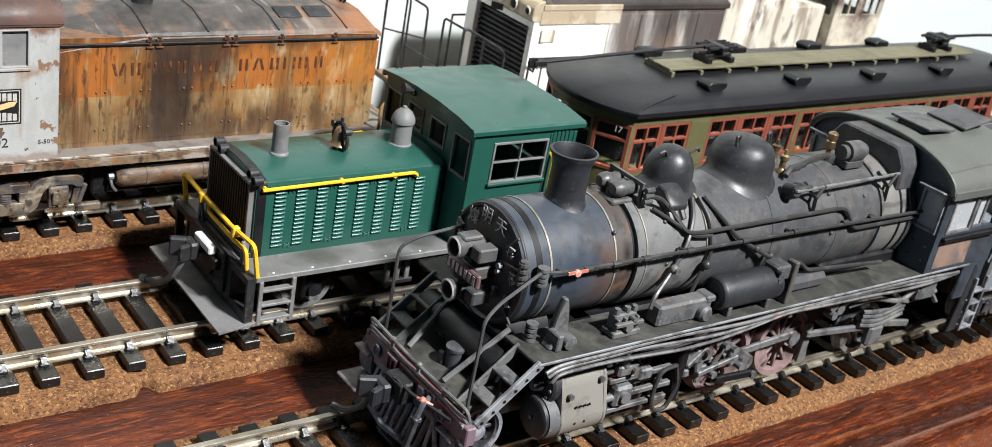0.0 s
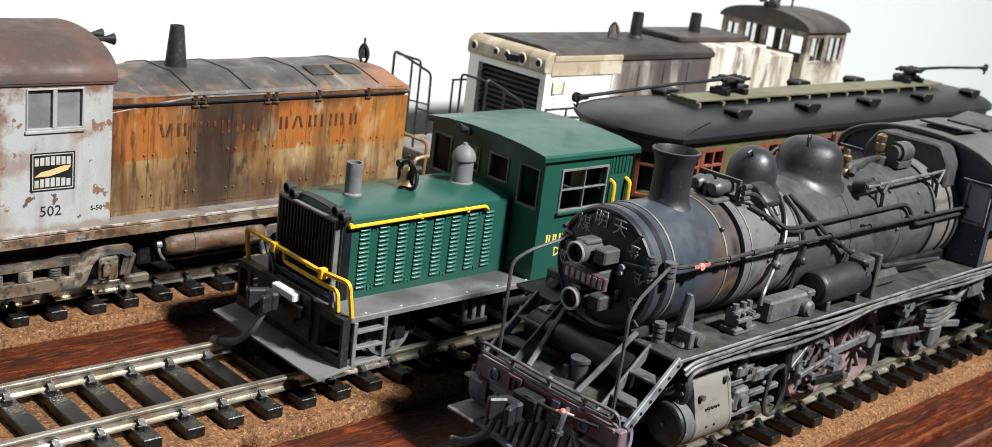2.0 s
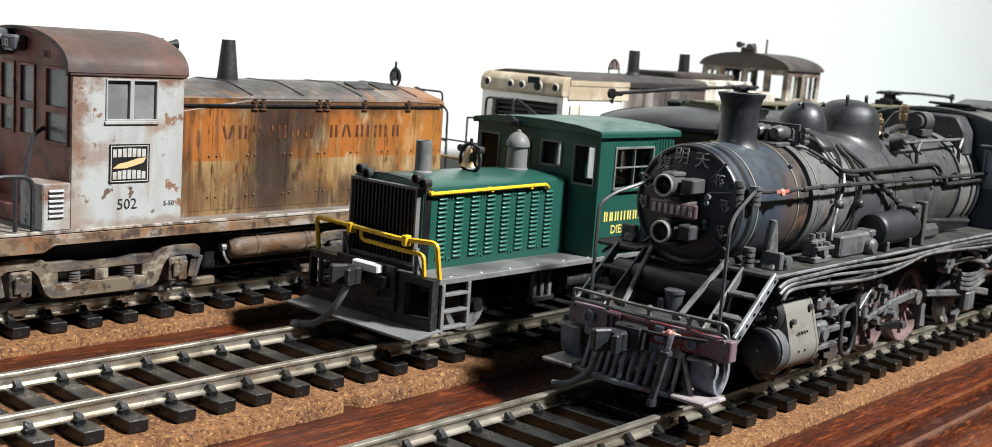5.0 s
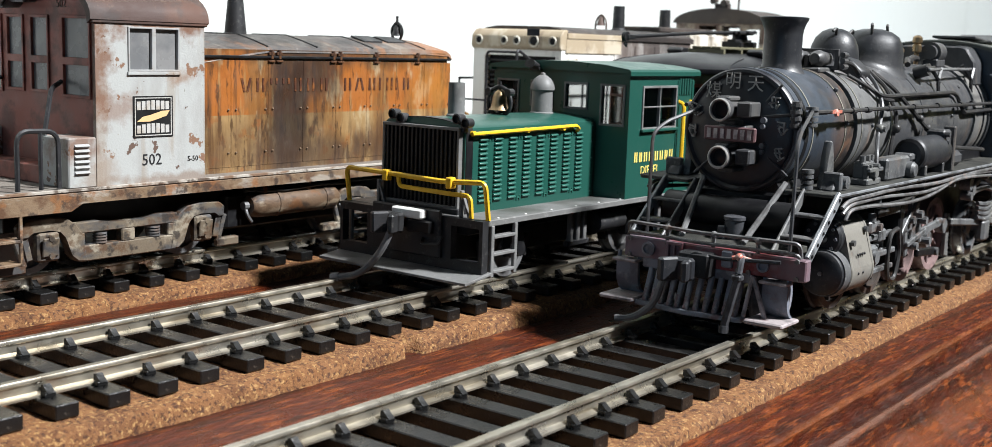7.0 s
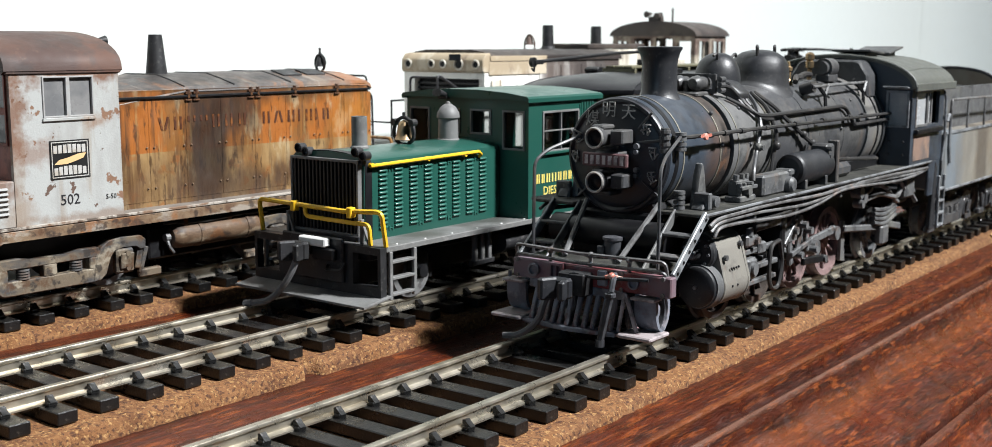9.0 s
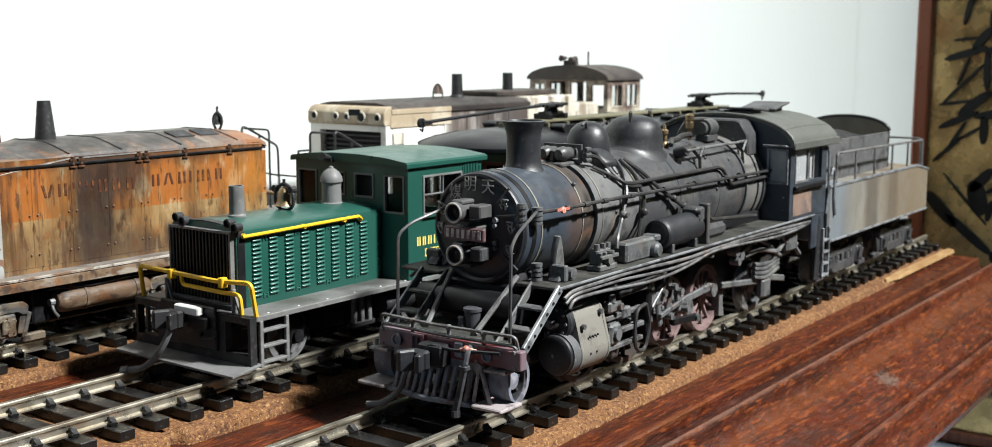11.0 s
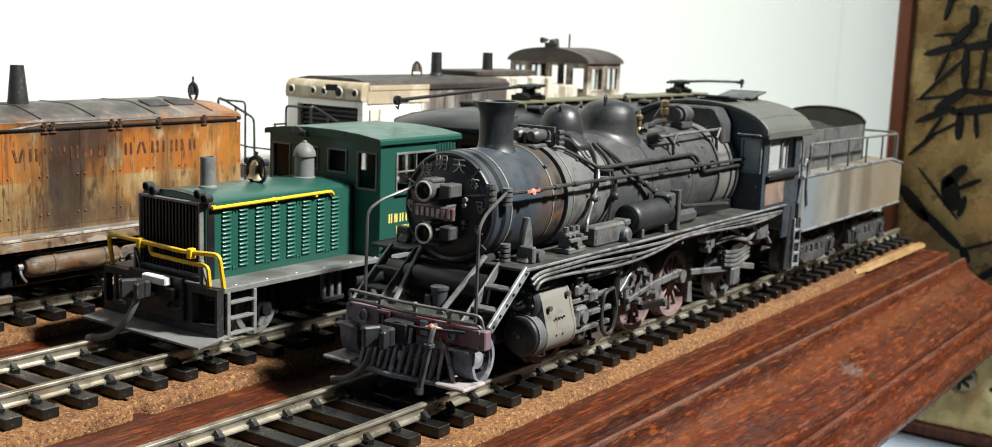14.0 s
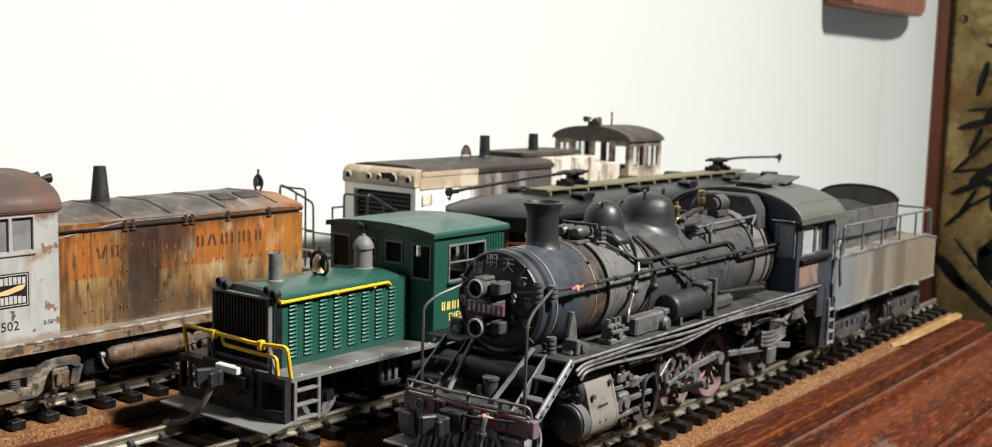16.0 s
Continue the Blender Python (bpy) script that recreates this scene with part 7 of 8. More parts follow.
        prism(b, [(15.8, 21.5), (20.0, 21.5), (18.9, 26.8), (18.5, 29.0), (17.7, 29.2), (17.1, 26.8)], "y", *sorted((s * 11.4, s * 12.7)), 0.25)
        prism(b, [(14.4, 21.5), (20.4, 21.5), (19.8, 23.0), (15.4, 23.4)], "y", *sorted((s * 12.4, s * 14.8)), 0.25)
        box(b, 15.2, 16.4, *sorted((s * 12.6, s * 15.6)), 21.5, 24.4, 0.2)
        cyl(b, (17.6, s * 14.4, 22.8), (17.6, s * 15.9, 22.8), 1.0, None, 12)
        part("smokebox_bracket", b, M["steam_pale"], L, "dusty grey bracket on the running board")
        b = start()
        tube(b, bend([(12.8, s * 11.2, 33.8), (3.6, s * 13.6, 31.2), (0.8, s * 14.4, 29.4), (0.6, s * 14.4, 13.6)], 5, 1.4), 0.3)
        part("stair_handrail", b, M["steam"], L).location.y = inset * MM
        b = start()
        tube(b, [(11.4, s * 8.2, 22.4), (1.6, s * 6.4, 13.8)], 0.5)
        part("stay_rod", b, M["steel_dirty"], L).location.y = 0.5 * inset * MM
    # fittings on the running board
    b = start()
    box(b, 27.0, 33.0, -15.6, -12.4, 21.5, 22.6, 0.2)
    box(b, 27.6, 32.4, -14.6, -12.6, 22.4, 25.4, 0.3)
    oiler = part("lubricator", b, M["steam_pale"], L, "grey lubricator box with levers")
    b = start()
    for x in (27.6, 29.3, 31.9):
        box(b, x, x + 0.5, -15.3, -14.4, 21.5, 24.9, 0.12)
    pieces("strap", b, M["steam_pale"], oiler)
    b = start()
    for x in (28.2, 30.4, 32.0):
        cyl(b, (x, -14.0, 25.2), (x, -14.0, 26.3), 0.55, None, 8)
    pieces("filler_cap", b, M["steam_pale"], oiler)
    b = start()
    cyl(b, (29.9, -16.0, 23.4), (29.9, -14.4, 23.4), 0.8, None, 10)
    cyl(b, (31.0, -15.9, 24.6), (31.0, -14.4, 24.6), 0.45, None, 8)
    pieces("shaft", b, M["steam_pale"], oiler)
    part("lever", box(start(), 27.0, 33.0, -15.9, -15.2, 23.7, 24.4, 0.12), M["steam_pale"], oiler)
    b = start()
    box(b, 37.0, 49.6, -15.2, -12.2, 21.5, 25.4, 0.4)
    box(b, 47.8, 50.8, -15.4, -12.2, 24.4, 25.7, 0.3)
    tb = part("tool_box", b, M["steam_pale"], L, "dusty olive-grey tool box")
    b = start()
    lathe(b, [(1.5, 0), (1.5, 1.0), (1.1, 1.5), (0, 1.6)], (47.4, 0, 0), "y", 18)
    for v in b.verts:
        v.co.y, v.co.z = -15.1 - v.co.y, v.co.z + 22.9
    bmesh.ops.recalc_face_normals(b, faces=b.faces)
    part("cap", b, M["steam_pale"], tb)
    b = start()
    lathe(b, [(0, 0), (2.4, 0.1), (2.95, 0.6), (3.05, 1.0), (3.05, 14.6), (2.95, 15.2), (2.5, 15.6), (0, 15.7)], (50.2, -14.2, 25.4), "x", 28)
    tank = part("air_reservoir", b, M["soot"], L, "black cylindrical air tank")
    part("end_ring", lathe(start(), [(2.2, -0.1), (2.8, 0.2), (2.3, 0.3), (2.2, -0.1)], (50.1, -14.2, 25.4), "x", 28, False), M["black"], tank)
    for x in (52.6, 62.4):
        part("saddle", box(start(), x, x + 1.0, -16.6, -12.0, 21.5, 23.4, 0.15), M["steam"], tank)
    b = start()
    box(b, 67.4, 68.6, -16.8, -14.6, 21.5, 30.0, 0.2)
    box(b, 63.6, 67.4, -16.2, -12.6, 26.4, 29.4, 0.4)
    for z in (27.0, 28.6):
        cyl(b, (64.0, -17.0, z), (64.0, -16.0, z), 0.5, None, 8)
    part("pipe_stand", b, M["steam"], L, "black upright pipe bracket")
    # pilot deck, beam and front rails
    b = start()
    prism(b, [(0.2, 12.4), (0.2, 13.4), (9, 13.4), (9, 12.4)], "y", -13.6, 10.4, 0.1)
    b2 = part("pilot_deck", b, M["deck"], L, "grey chequered pilot deck")
    b = start()
    box(b, -1.4, 0.4, -18.0, 12.8, 9.6, 12.9, 0.2)
    beam = part("buffer_beam", b, M["beam_red"], L, "chipped dark red buffer beam")
    bolt = mesh_of("bolt", cyl(start(), (-1.7, 0, 0), (-1.3, 0, 0), 0.4, None, 6), M["steel_dirty"])
    repeat("bolt", bolt, [(0, y, z) for y in (-16.6, -9.0, -7.2, 3.0, 5.0, 11.8) for z in (10.0, 12.6)], beam)
    b = start()
    for y, k in ((-11.4, 0.72), (8.2, 0.85)):
        lathe(b, [(1.1 * k, 0), (1.35 * k, -0.2), (1.35 * k, -0.6), (0.95 * k, -0.65), (0.9 * k, -0.25), (0, -0.25)], (-1.4, y, 11.3), "x", 18)
    box(b, -2.0, -1.3, -6.4, -4.6, 10.2, 12.8, 0.2)
    pieces("beam_fitting", b, M["pilot_dust"], beam)
    part("step_plate", ring_frame(start(), "x", -2.0, -1.3, 2.0, 5.0, 9.8, 13.0, 0.5, [3.5]), M["beam_red"], beam, "pale-edged red bracket")
    b = start()
    for z in (13.6, 15.2):
        tube(b, bend([(0.6, 12.6, 10.4), (-0.9, 12.6, z), (-1.0, 0, z - 0.3), (-0.9, -16.6, z), (0.8, -16.6, 10.4)], 4, 1.0), 0.3)
    for y in (-10, -2.6, 5.4):
        tube(b, [(-0.8, y, 12.6), (-0.8, y, 15.0)], 0.36)
        ball(b, (-0.8, y, 14.8), 0.6, None, None, 8)
    part("front_rail", b, M["steel_dirty"], L, "thin grey front rail")
    b = start()
    lathe(b, [(1.55, 13.4), (1.55, 16.4), (1.75, 16.5), (1.75, 17.0), (1.5, 17.1), (0.6, 17.2), (0, 17.2)], (6.0, -2.6, 0), "z", 22)
    box(b, 4.0, 4.9, -1.9, -0.6, 13.4, 15.6, 0.2)
    part("deck_pot", b, M["grimy"], L)
    b = start()
    cyl(b, (9.0, -11, 17.2), (9.0, 11, 17.2), 2.5, None, 22)
    lathe(b, [(8.0, 0), (8.4, 8)], (12, 0, 17.5), "x", 24)
    box(b, 11, 30, -9, 9, 6, 20.6, 0.4)
    part("smokebox_saddle", b, M["black"], L)
    # coupler, cowcatcher, steps, hose
    b = start()
    box(b, -4.2, -1.3, -3.6, 1.6, 8.4, 12.2, 0.3)
    tube(b, bend([(-1.8, -14.2, 12.2), (-3.4, -5.4, 11.8), (-3.8, -0.8, 12.2), (-4.4, 1.6, 9.0), (-4.4, 3.4, 8.6)], 4, 0.8), 0.32)
    part("draft_gear", b, M["darkgrey"], L, "dark coupler pocket")
    knuckle_coupler(L, -4.6, 9.8, -1, "soot")
    bar = start()
    turned_box(bar, (0, 0, 0), (0.8, 0.85, 5.8), (0, 20, 0), 0.15)
    bar = mesh_of("pilot_bar", bar, M["pilot_dust"])
    for k in range(11):
        y = -7.75 + k * 1.55
        ob = new("pilot_bar", bar)
        ob.parent = L
        ob.location = ((-1.6 - 1.2 * (1 - abs(y) / 9.6)) * MM, y * MM, 5.8 * MM)
    b = start()
    prism(b, [(-3.6, -9.2), (-3.6, -8.4), (-4.9, 0), (-3.6, 8.4), (-3.6, 9.2), (-1.6, 9.2), (-1.6, -9.2)], "z", 2.5, 3.2, 0.12)
    box(b, -1.4, -0.4, -9.4, 9.4, 8.2, 9.8, 0.2)
    part("pilot_foot", b, M["pilot_dust"], L, "dusty pilot sill")
    for s in (-1, 1):
        st = new("front_step")
        st.parent = L
        st.location.y = (-2.4 if s > 0 else 1.6) * MM
        a = sorted((s * 17.8, s * 11.6))
        part("tread", box(start(), -4.4, 1.8, a[0], a[1], 2.8, 3.5, 0.25), M["tread"], st, "pale worn step tread")
        part("tread", box(start(), -2.2, 0.6, *sorted((s * 17.0, s * 12.6)), 8.7, 9.2, 0.2), M["tread"], st, "pale worn step tread")
        b = start()
        face = [(0.9, 3.4), (-0.2, 4.2), (-0.8, 5.4), (-1.0, 7.0), (-1.0, 8.8)]
        prism(b, face + [(x + 0.7, z) for x, z in reversed(face)], "y", *sorted((s * 16.8, s * 12.8)))
        part("hanger", b, M["pilot_dust"], st, "curved blue-grey step hanger")
        for y in (12.9, 16.7):
            part("step_bar", tube(start(), [(-0.4, s * y, 9.0), (-0.2, s * y, 10.2)], 0.36), M["pilot_dust"], st)
    b = start()
    tube(b, bend([(-2.2, 3.6, 8.4), (-4.6, 3.8, 7.4), (-5.4, 4.4, 3.6), (-6.6, 7.6, 0.9), (-7.6, 10.2, 0.7)], 6, 2.2), 0.55)
    part("brake_hose", b, M["hose"], L, "grey rubber brake hose")
    b = start()
    tube(b, bend([(-1.8, -8.0, 12.4), (-3.4, -8.7, 12.0), (-4.2, -8.8, 10.0)], 5, 0.8), 0.5)
    tube(b, [(-4.2, -8.8, 10.0), (-4.5, -7.0, 1.6)], 0.62)
    box(b, -4.9, -3.5, -9.4, -7.8, 9.0, 9.9, 0.2)
    cyl(b, (-4.5, -7.0, 0.9), (-4.5, -7.0, 2.0), 0.8, None, 10)
    part("brake_hose", b, M["grimy"], L)
    b = start()
    tube(b, [(-1.6, -9.8, 9.6), (-2.0, -8.8, 3.0)], 0.34)
    tube(b, [(-1.7, -10.0, 9.4), (-2.2, -12.6, 3.0)], 0.38)
    pieces("strut", b, M["tread"], L, "worn pinkish strut under the beam")
    b = start()
    ball(b, (-3.2, -8.2, 12.4), 0.6, None, None, 10)
    tube(b, [(-2.2, -9.6, 12.0), (-3.0, -8.4, 12.4)], 0.3)
    tube(b, [(-3.2, -8.2, 12.4), (-3.5, -7.2, 12.2)], 0.32)
    part("angle_cock", b, M["emblem_red"], L, "bright red valve handle")
    # cylinders
    for s in (-1, 1):
        c, cv = s * 13.5, s * 12.7
        b = start()
        low = [(c + s * 4.0 * math.cos(t), 8.2 + 4.0 * math.sin(t)) for t in [math.pi * (-1.0 + 1.05 * k / 14) for k in range(15)]]
        top = [(cv + s * 3.2 * math.cos(t), 13.8 + 3.2 * math.sin(t)) for t in [math.pi * (0.06 + 0.94 * k / 12) for k in range(13)]]
        prism(b, low + top, "x", 18.4, 27.2, 0.25)
        cy = part("cylinder", b, M["jacket"], L, "dusty pale grey cylinder block with rust stains")
        low = [(c + s * 4.15 * math.cos(t), 8.2 + 4.15 * math.sin(t)) for t in [math.pi * (-1.0 + 1.05 * k / 14) for k in range(15)]]
        top = [(cv + s * 3.35 * math.cos(t), 13.8 + 3.35 * math.sin(t)) for t in [math.pi * (0.06 + 0.94 * k / 12) for k in range(13)]]
        for x0 in (18.0, 26.9):
            part("flange", prism(start(), low + top, "x", x0, x0 + 0.7, 0.15), M["jacket"], cy)
        part("barrel", lathe(start(), [(3.4, 15.9), (3.85, 15.9), (3.95, 18.2)], (0, c, 8.2), "x", 32), M["steam_pale"], cy)
        cover = part("cylinder_cover", lathe(start(), [(0, -0.2), (3.1, -0.15), (3.5, 0.1), (3.6, 0.4), (3.6, 1.0)], (15.2, c, 8.2), "x", 32), M["soot"], cy, "black round cylinder cover")
        part("plug", lathe(start(), [(0, -0.35), (0.35, -0.3), (0.38, 0.1)], (15.0, c, 8.2), "x", 12), M["pale_edge"], cover)
        b = start()
        lathe(b, [(0, -2.2), (0.8, -2.1), (1.1, -1.6), (1.1, -0.5), (2.9, -0.4), (3.25, 0), (3.25, 1.8)], (16.9, cv, 13.8), "x", 26)
        vc = part("valve_cover", b, M["soot"], cy, "dark bolted valve cover")
        for u, v in ring_points(2.35, 9, 22):
            part("bolt", cyl(start(), (16.2, cv + u, 13.8 + v), (16.7, cv + u, 13.8 + v), 0.3, None, 6), M["pale_edge"], vc)
        part("boss", lathe(start(), [(0, -2.6), (0.7, -2.5), (0.9, -2.1), (0.6, -1.9)], (16.9, cv, 13.8), "x", 14), M["steel_dirty"], vc)
        b = start()
        lathe(b, [(3.4, 0), (3.7, 0.2), (3.7, 0.9), (1.2, 1.2), (1.0, 3.2), (0, 3.2)], (27.2, c, 8.2), "x", 26)
        lathe(b, [(2.4, 0), (2.4, 1.0), (0.8, 1.4), (0.7, 4.0), (0, 4.0)], (27.2, cv, 13.8), "x", 22)
        part("rear_cover", b, M["steam"], cy)
        rv = mesh_of("bolt", ball(start(), (0, 0, 0), 0.24, 0.2, 0.24, 8), M["black"])
        repeat("bolt", rv, [(x, c + s * 3.72, z) for x in (21.0, 21.9, 22.8, 23.7) for z in (11.0,)] + [(x, c + s * 3.98, 8.0) for x in (21.0, 23.0)], cy)
        b = start()
        cyl(b, (19.6, c + s * 3.0, 13.0), (19.6, c + s * 3.6, 13.0), 0.5, None, 10)
        cyl(b, (26.2, c + s * 2.4, 14.6), (26.2, c + s * 3.0, 14.6), 0.5, None, 10)
        part("drain_cock", b, M["steam"], cy)
        # valve gear and rods
        y = s * 14.4
        g = new("valve_gear")
        g.parent = L
        for z, x0, x1, h, dy in ((5.6, 28, 44.5, 0.9, 0), (8.4, 33, 44.5, 1.0, 0.2), (11.4, 30, 44.5, 1.0, -0.2), (15.4, 35, 45.6, 1.5, 0.2)):
            part("guide_bar", box(start(), x0, x1, y + s * dy - 0.5, y + s * dy + 0.5, z, z + h, 0.15), M["rod"], g, "pale dusty steel bar")
        b = start()
        box(b, 31.4, 35.4, y - 1.0, y + 1.0, 6.8, 10.8, 0.5)
        cyl(b, (33.4, y - s * 1.0, 8.8), (33.4, y + s * 1.6, 8.8), 1.1, None, 12)
        cyl(b, (28, y, 8.6), (33, y, 8.6), 0.7, None, 12)
        cyl(b, (28, y - s * 0.8, 13.6), (33, y - s * 0.8, 13.6), 0.6, None, 12)
        part("crosshead", b, M["rod"], g)
        b = start()
        box(b, 31.0, 35.6, y - 0.9, y + 0.9, 12.9, 15.2, 0.4)
        cyl(b, (32.4, y - 0.5, 15.0), (32.4, y - 0.5, 16.4), 0.7, None, 10)
        cyl(b, (34.4, y, 14.0), (34.4, y + s * 1.6, 14.0), 0.7, None, 10)
        box(b, 36.4, 39.4, y - 0.7, y + 0.9, 11.0, 13.2, 0.3)
        part("valve_spindle_guide", b, M["rod"], g)
        part("gear_hanger", box(start(), 45.4, 47.4, *sorted((s * 9, s * 15.2)), 4.4, 18.4, 0.3), M["black"], g, "black upright hanger")
        b = start()
        tube(b, bend([(44.6, s * 15.2, 12.6), (41.2, s * 15.2, 12.2), (40.4, s * 15.2, 8.0), (41.2, s * 15.2, 4.0), (44.6, s * 15.2, 3.4), (46.4, s * 15.2, 8.0), (44.8, s * 15.2, 12.6)], 6, 1.6), 0.42)
        part("expansion_link", b, M["pipe"], g, "black oval link")
        b = start()
        panel(b, "y", *sorted((s * 14.6, s * 13.9)), 48.0, 54.2, 11.4, 17.8, [(49.2, 53.0, 13.6, 16.8)])
        turned_box(b, (51.4, s * 14.4, 13.2), (7.4, 0.8, 1.0), (0, -38, 0), 0.15)
        cyl(b, (54.6, s * 13.8, 15.4), (54.6, s * 15.2, 15.4), 0.9, None, 12)
        part("link_bracket", b, M["rod"], g, "pale grey link bracket")
        b = start()
        turned_box(b, (52.0, s * 14.0, 10.2), (1.6, 0.8, 7.6), (0, -14, 0), 0.25)
        turned_box(b, (56.6, s * 14.6, 9.6), (10.0, 0.7, 1.0), (0, -10, 0), 0.15)
        turned_box(b, (57.4, s * 13.8, 12.0), (1.2, 0.7, 6.4), (0, 24, 0), 0.2)
        turned_box(b, (60.8, s * 13.6, 10.4), (1.3, 0.8, 5.0), (0, -20, 0), 0.25)
        for x, z in ((52.6, 13.4), (55.4, 8.2), (59.6, 12.6), (62.6, 8.4), (57.0, 14.0)):
            cyl(b, (x, s * 13.4, z), (x, s * 15.5, z), 0.75, None, 10)
        part("link_rod", b, M["rod"], g, "grimy grey valve gear")
        b = start()
        turned_box(b, (61.5, s * 15.0, 6.4), (10.4, 0.9, 1.5), (0, 4, 0), 0.2)
        rc = part("return_crank", b, M["black"], g, "black return crank")
        part("pin", cyl(start(), (66.4, s * 15.2, 6.0), (66.4, s * 15.9, 6.0), 0.8, None, 12), M["rod"], rc)
        b = start()
        turned_box(b, (55.0, s * 12.8, 8.2), (24.0, 0.8, 1.5), (0, 0, 0), 0.2)
        cyl(b, (65.0, s * 12.0, 8.2), (65.0, s * 14.4, 8.2), 1.7, None, 16)
        part("main_rod", b, M["rod"], g)
        b = start()
        turned_box(b, (71.0, s * 11.9, 9.4), (18.0, 0.8, 1.6), (0, -4, 0), 0.2)
        box(b, 28.5, 63, s * 11.7 - 0.4, s * 11.7 + 0.4, 8.0, 9.4, 0.15)
        for x in (28.5, 45.5, 62.5, 79.5):
            cyl(b, (x + 0.6, s * 11.0, 9.2), (x + 0.6, s * 12.7, 9.2), 1.5, None, 16)
        part("side_rod", b, M["rod"], g)
        for x in (28.5, 45.5, 62.5, 79.5):
            # front two wheels take a darker material in place of shade
            spoked_wheel("driving_wheel", x, s * 9.4, 7.4, 13, 2.4, s, "red_wheel" if x > 50 else "steam_rust_shade", L, "dusty faded red spoked wheel" if x > 50 else "spoked wheel painted dark to stand in for shade")
        spoked_wheel("leading_wheel", 7.2, s * 8.9, 4.9, 9, 2.2, s, "grimy", L)
        b = start()
        lathe(b, [(4.1, 0.2), (4.2, -0.25), (4.85, -0.3), (4.9, 0.2)], (7.2, 0, 4.9), "y", 32, False)
        lathe(b, [(0, -0.6), (0.7, -0.55), (1.5, -0.3), (1.6, 0.2)], (7.2, 0, 4.9), "y", 20)
        for v in b.verts:
            v.co.y = s * (10.15 - v.co.y)
        bmesh.ops.recalc_face_normals(b, faces=b.faces)
        pieces("wheel_ring", b, M["pilot_dust"], L, "pale worn rim and hub of the leading wheel")
        spoked_wheel("trailing_wheel", 104.5, s * 9.6, 6.0, 10, 2.2, s, "bright_wheel", L, "trailing wheel with a bright rim")
        b = start()
        prism(b, [(84.6, 2.4), (87.6, 1.8), (86.6, 5.0), (86.8, 11.0), (85.0, 11.2)], "y", *sorted((s * 11.6, s * 10.8)), 0.15)
        turned_box(b, (95.5, s * 12.6, 8.4), (24.0, 1.0, 1.5), (0, 6, 0), 0.3)
        part("truck_frame", b, M["steam_pale"], L, "dusty grey trailing truck frame")
        # spring, axle box and injector pipes round the trailing wheel
        b = start()
        for k in range(4):
            tube(b, bend([(99, s * 13.4, 9.2 + k * 1.0), (105, s * 13.8, 8.2 + k * 1.1), (113, s * 13.4, 9.6 + k * 1.0)], 4, 3), 0.5)
        box(b, 103, 107.5, s * 13.2 - 1.0, s * 13.2 + 1.0, 3.4, 8.2, 0.6)
        turned_box(b, (112, s * 13.2, 7.2), (10, 0.8, 1.6), (0, 10, 0), 0.3)
        part("leaf_spring", b, M["steam_pale"], L, "dusty grey spring over the axle box")
        b = start()
        for pts in (((88, 17.2), (92, 18.8), (98, 18.6), (104, 16.6)), ((92, 15.2), (100, 15.8), (108, 14.2), (113, 15.8)), ((104, 18.8), (110, 17.4), (116, 18.4)), ((110, 19), (114, 15), (120, 14.6)), ((112, 18.6), (117, 17), (121, 12)), ((106, 16), (112, 12.6), (118, 12.8))):
            tube(b, bend([(x, s * (14.6 + 0.8 * math.sin(x)), z) for x, z in pts], 5, 2), 0.55)
        pieces("injector_pipe", b, M["steel_dirty"], L, "grey bent injector pipe")
        b = start()
        for x, z, r in ((85.0, 17.6, 1.3), (87.4, 16.2, 1.1), (86.0, 15.0, 0.9)):
            cyl(b, (x, s * 13.6, z), (x, s * 15.8, z), r, None, 12)
        turned_box(b, (89.4, s * 14.8, 17.0), (7.0, 1.2, 1.4), (0, -14, 0), 0.3)
        part("cover_box", box(start(), 113, 119, s * 14.6 - 1.2, s * 14.6 + 1.2, 13.4, 18.2, 0.5), M["steam_pale"], L)
        part("injector", b, M["steam_pale"], L, "grey injector body")
    b = start()
    box(b, 26, 112, -7.2, 7.2, 7.4, 20.6, 0.4)
    box(b, 84, 112, -10.6, 10.6, 16.4, 24.0, 0.5)
    part("main_frame", b, M["black"], L)
    # cab
    cab = new("cab")
    cab.parent = L
    for s in (-1, 1):
        b = start()
        a = sorted((s * 17.5, s * 16.7))
        panel(b, "y", a[0], a[1], 109.4, 131.4, 21.5, 39.6, [(111.4, 119.2, 30.4, 38.0), (120.4, 128.2, 30.4, 38.0)])
        part("cab_side", b, M["smokebox"], cab, "black cab side with open windows")
    arch = [(17.9 * math.cos(math.pi * k / 20), 39.4 + 7.0 * math.sin(math.pi * k / 20)) for k in range(21)]
    b = start()
    panel(b, "x", 108.6, 109.4, -17.5, 17.5, 21.5, 39.4, [(-16.8, -11.9, 30.4, 38.4), (11.9, 16.8, 30.4, 38.4)])
    prism(b, [(0.97 * u, v - 0.3) for u, v in arch if v > 39.5] + [(-17.3, 39.4), (17.3, 39.4)], "x", 108.6, 109.4)
    wall = part("front_wall", b, M["smokebox"], cab, "black cab front wall with an arched top")
    bolt = mesh_of("bolt", ball(start(), (0, 0, 0), 0.3, 0.34, 0.34, 8), M["steam"])
    repeat("bolt", bolt, [(108.5, y, z) for y in (-15.9, -12.6) for z in (24.0, 27.0)], wall)
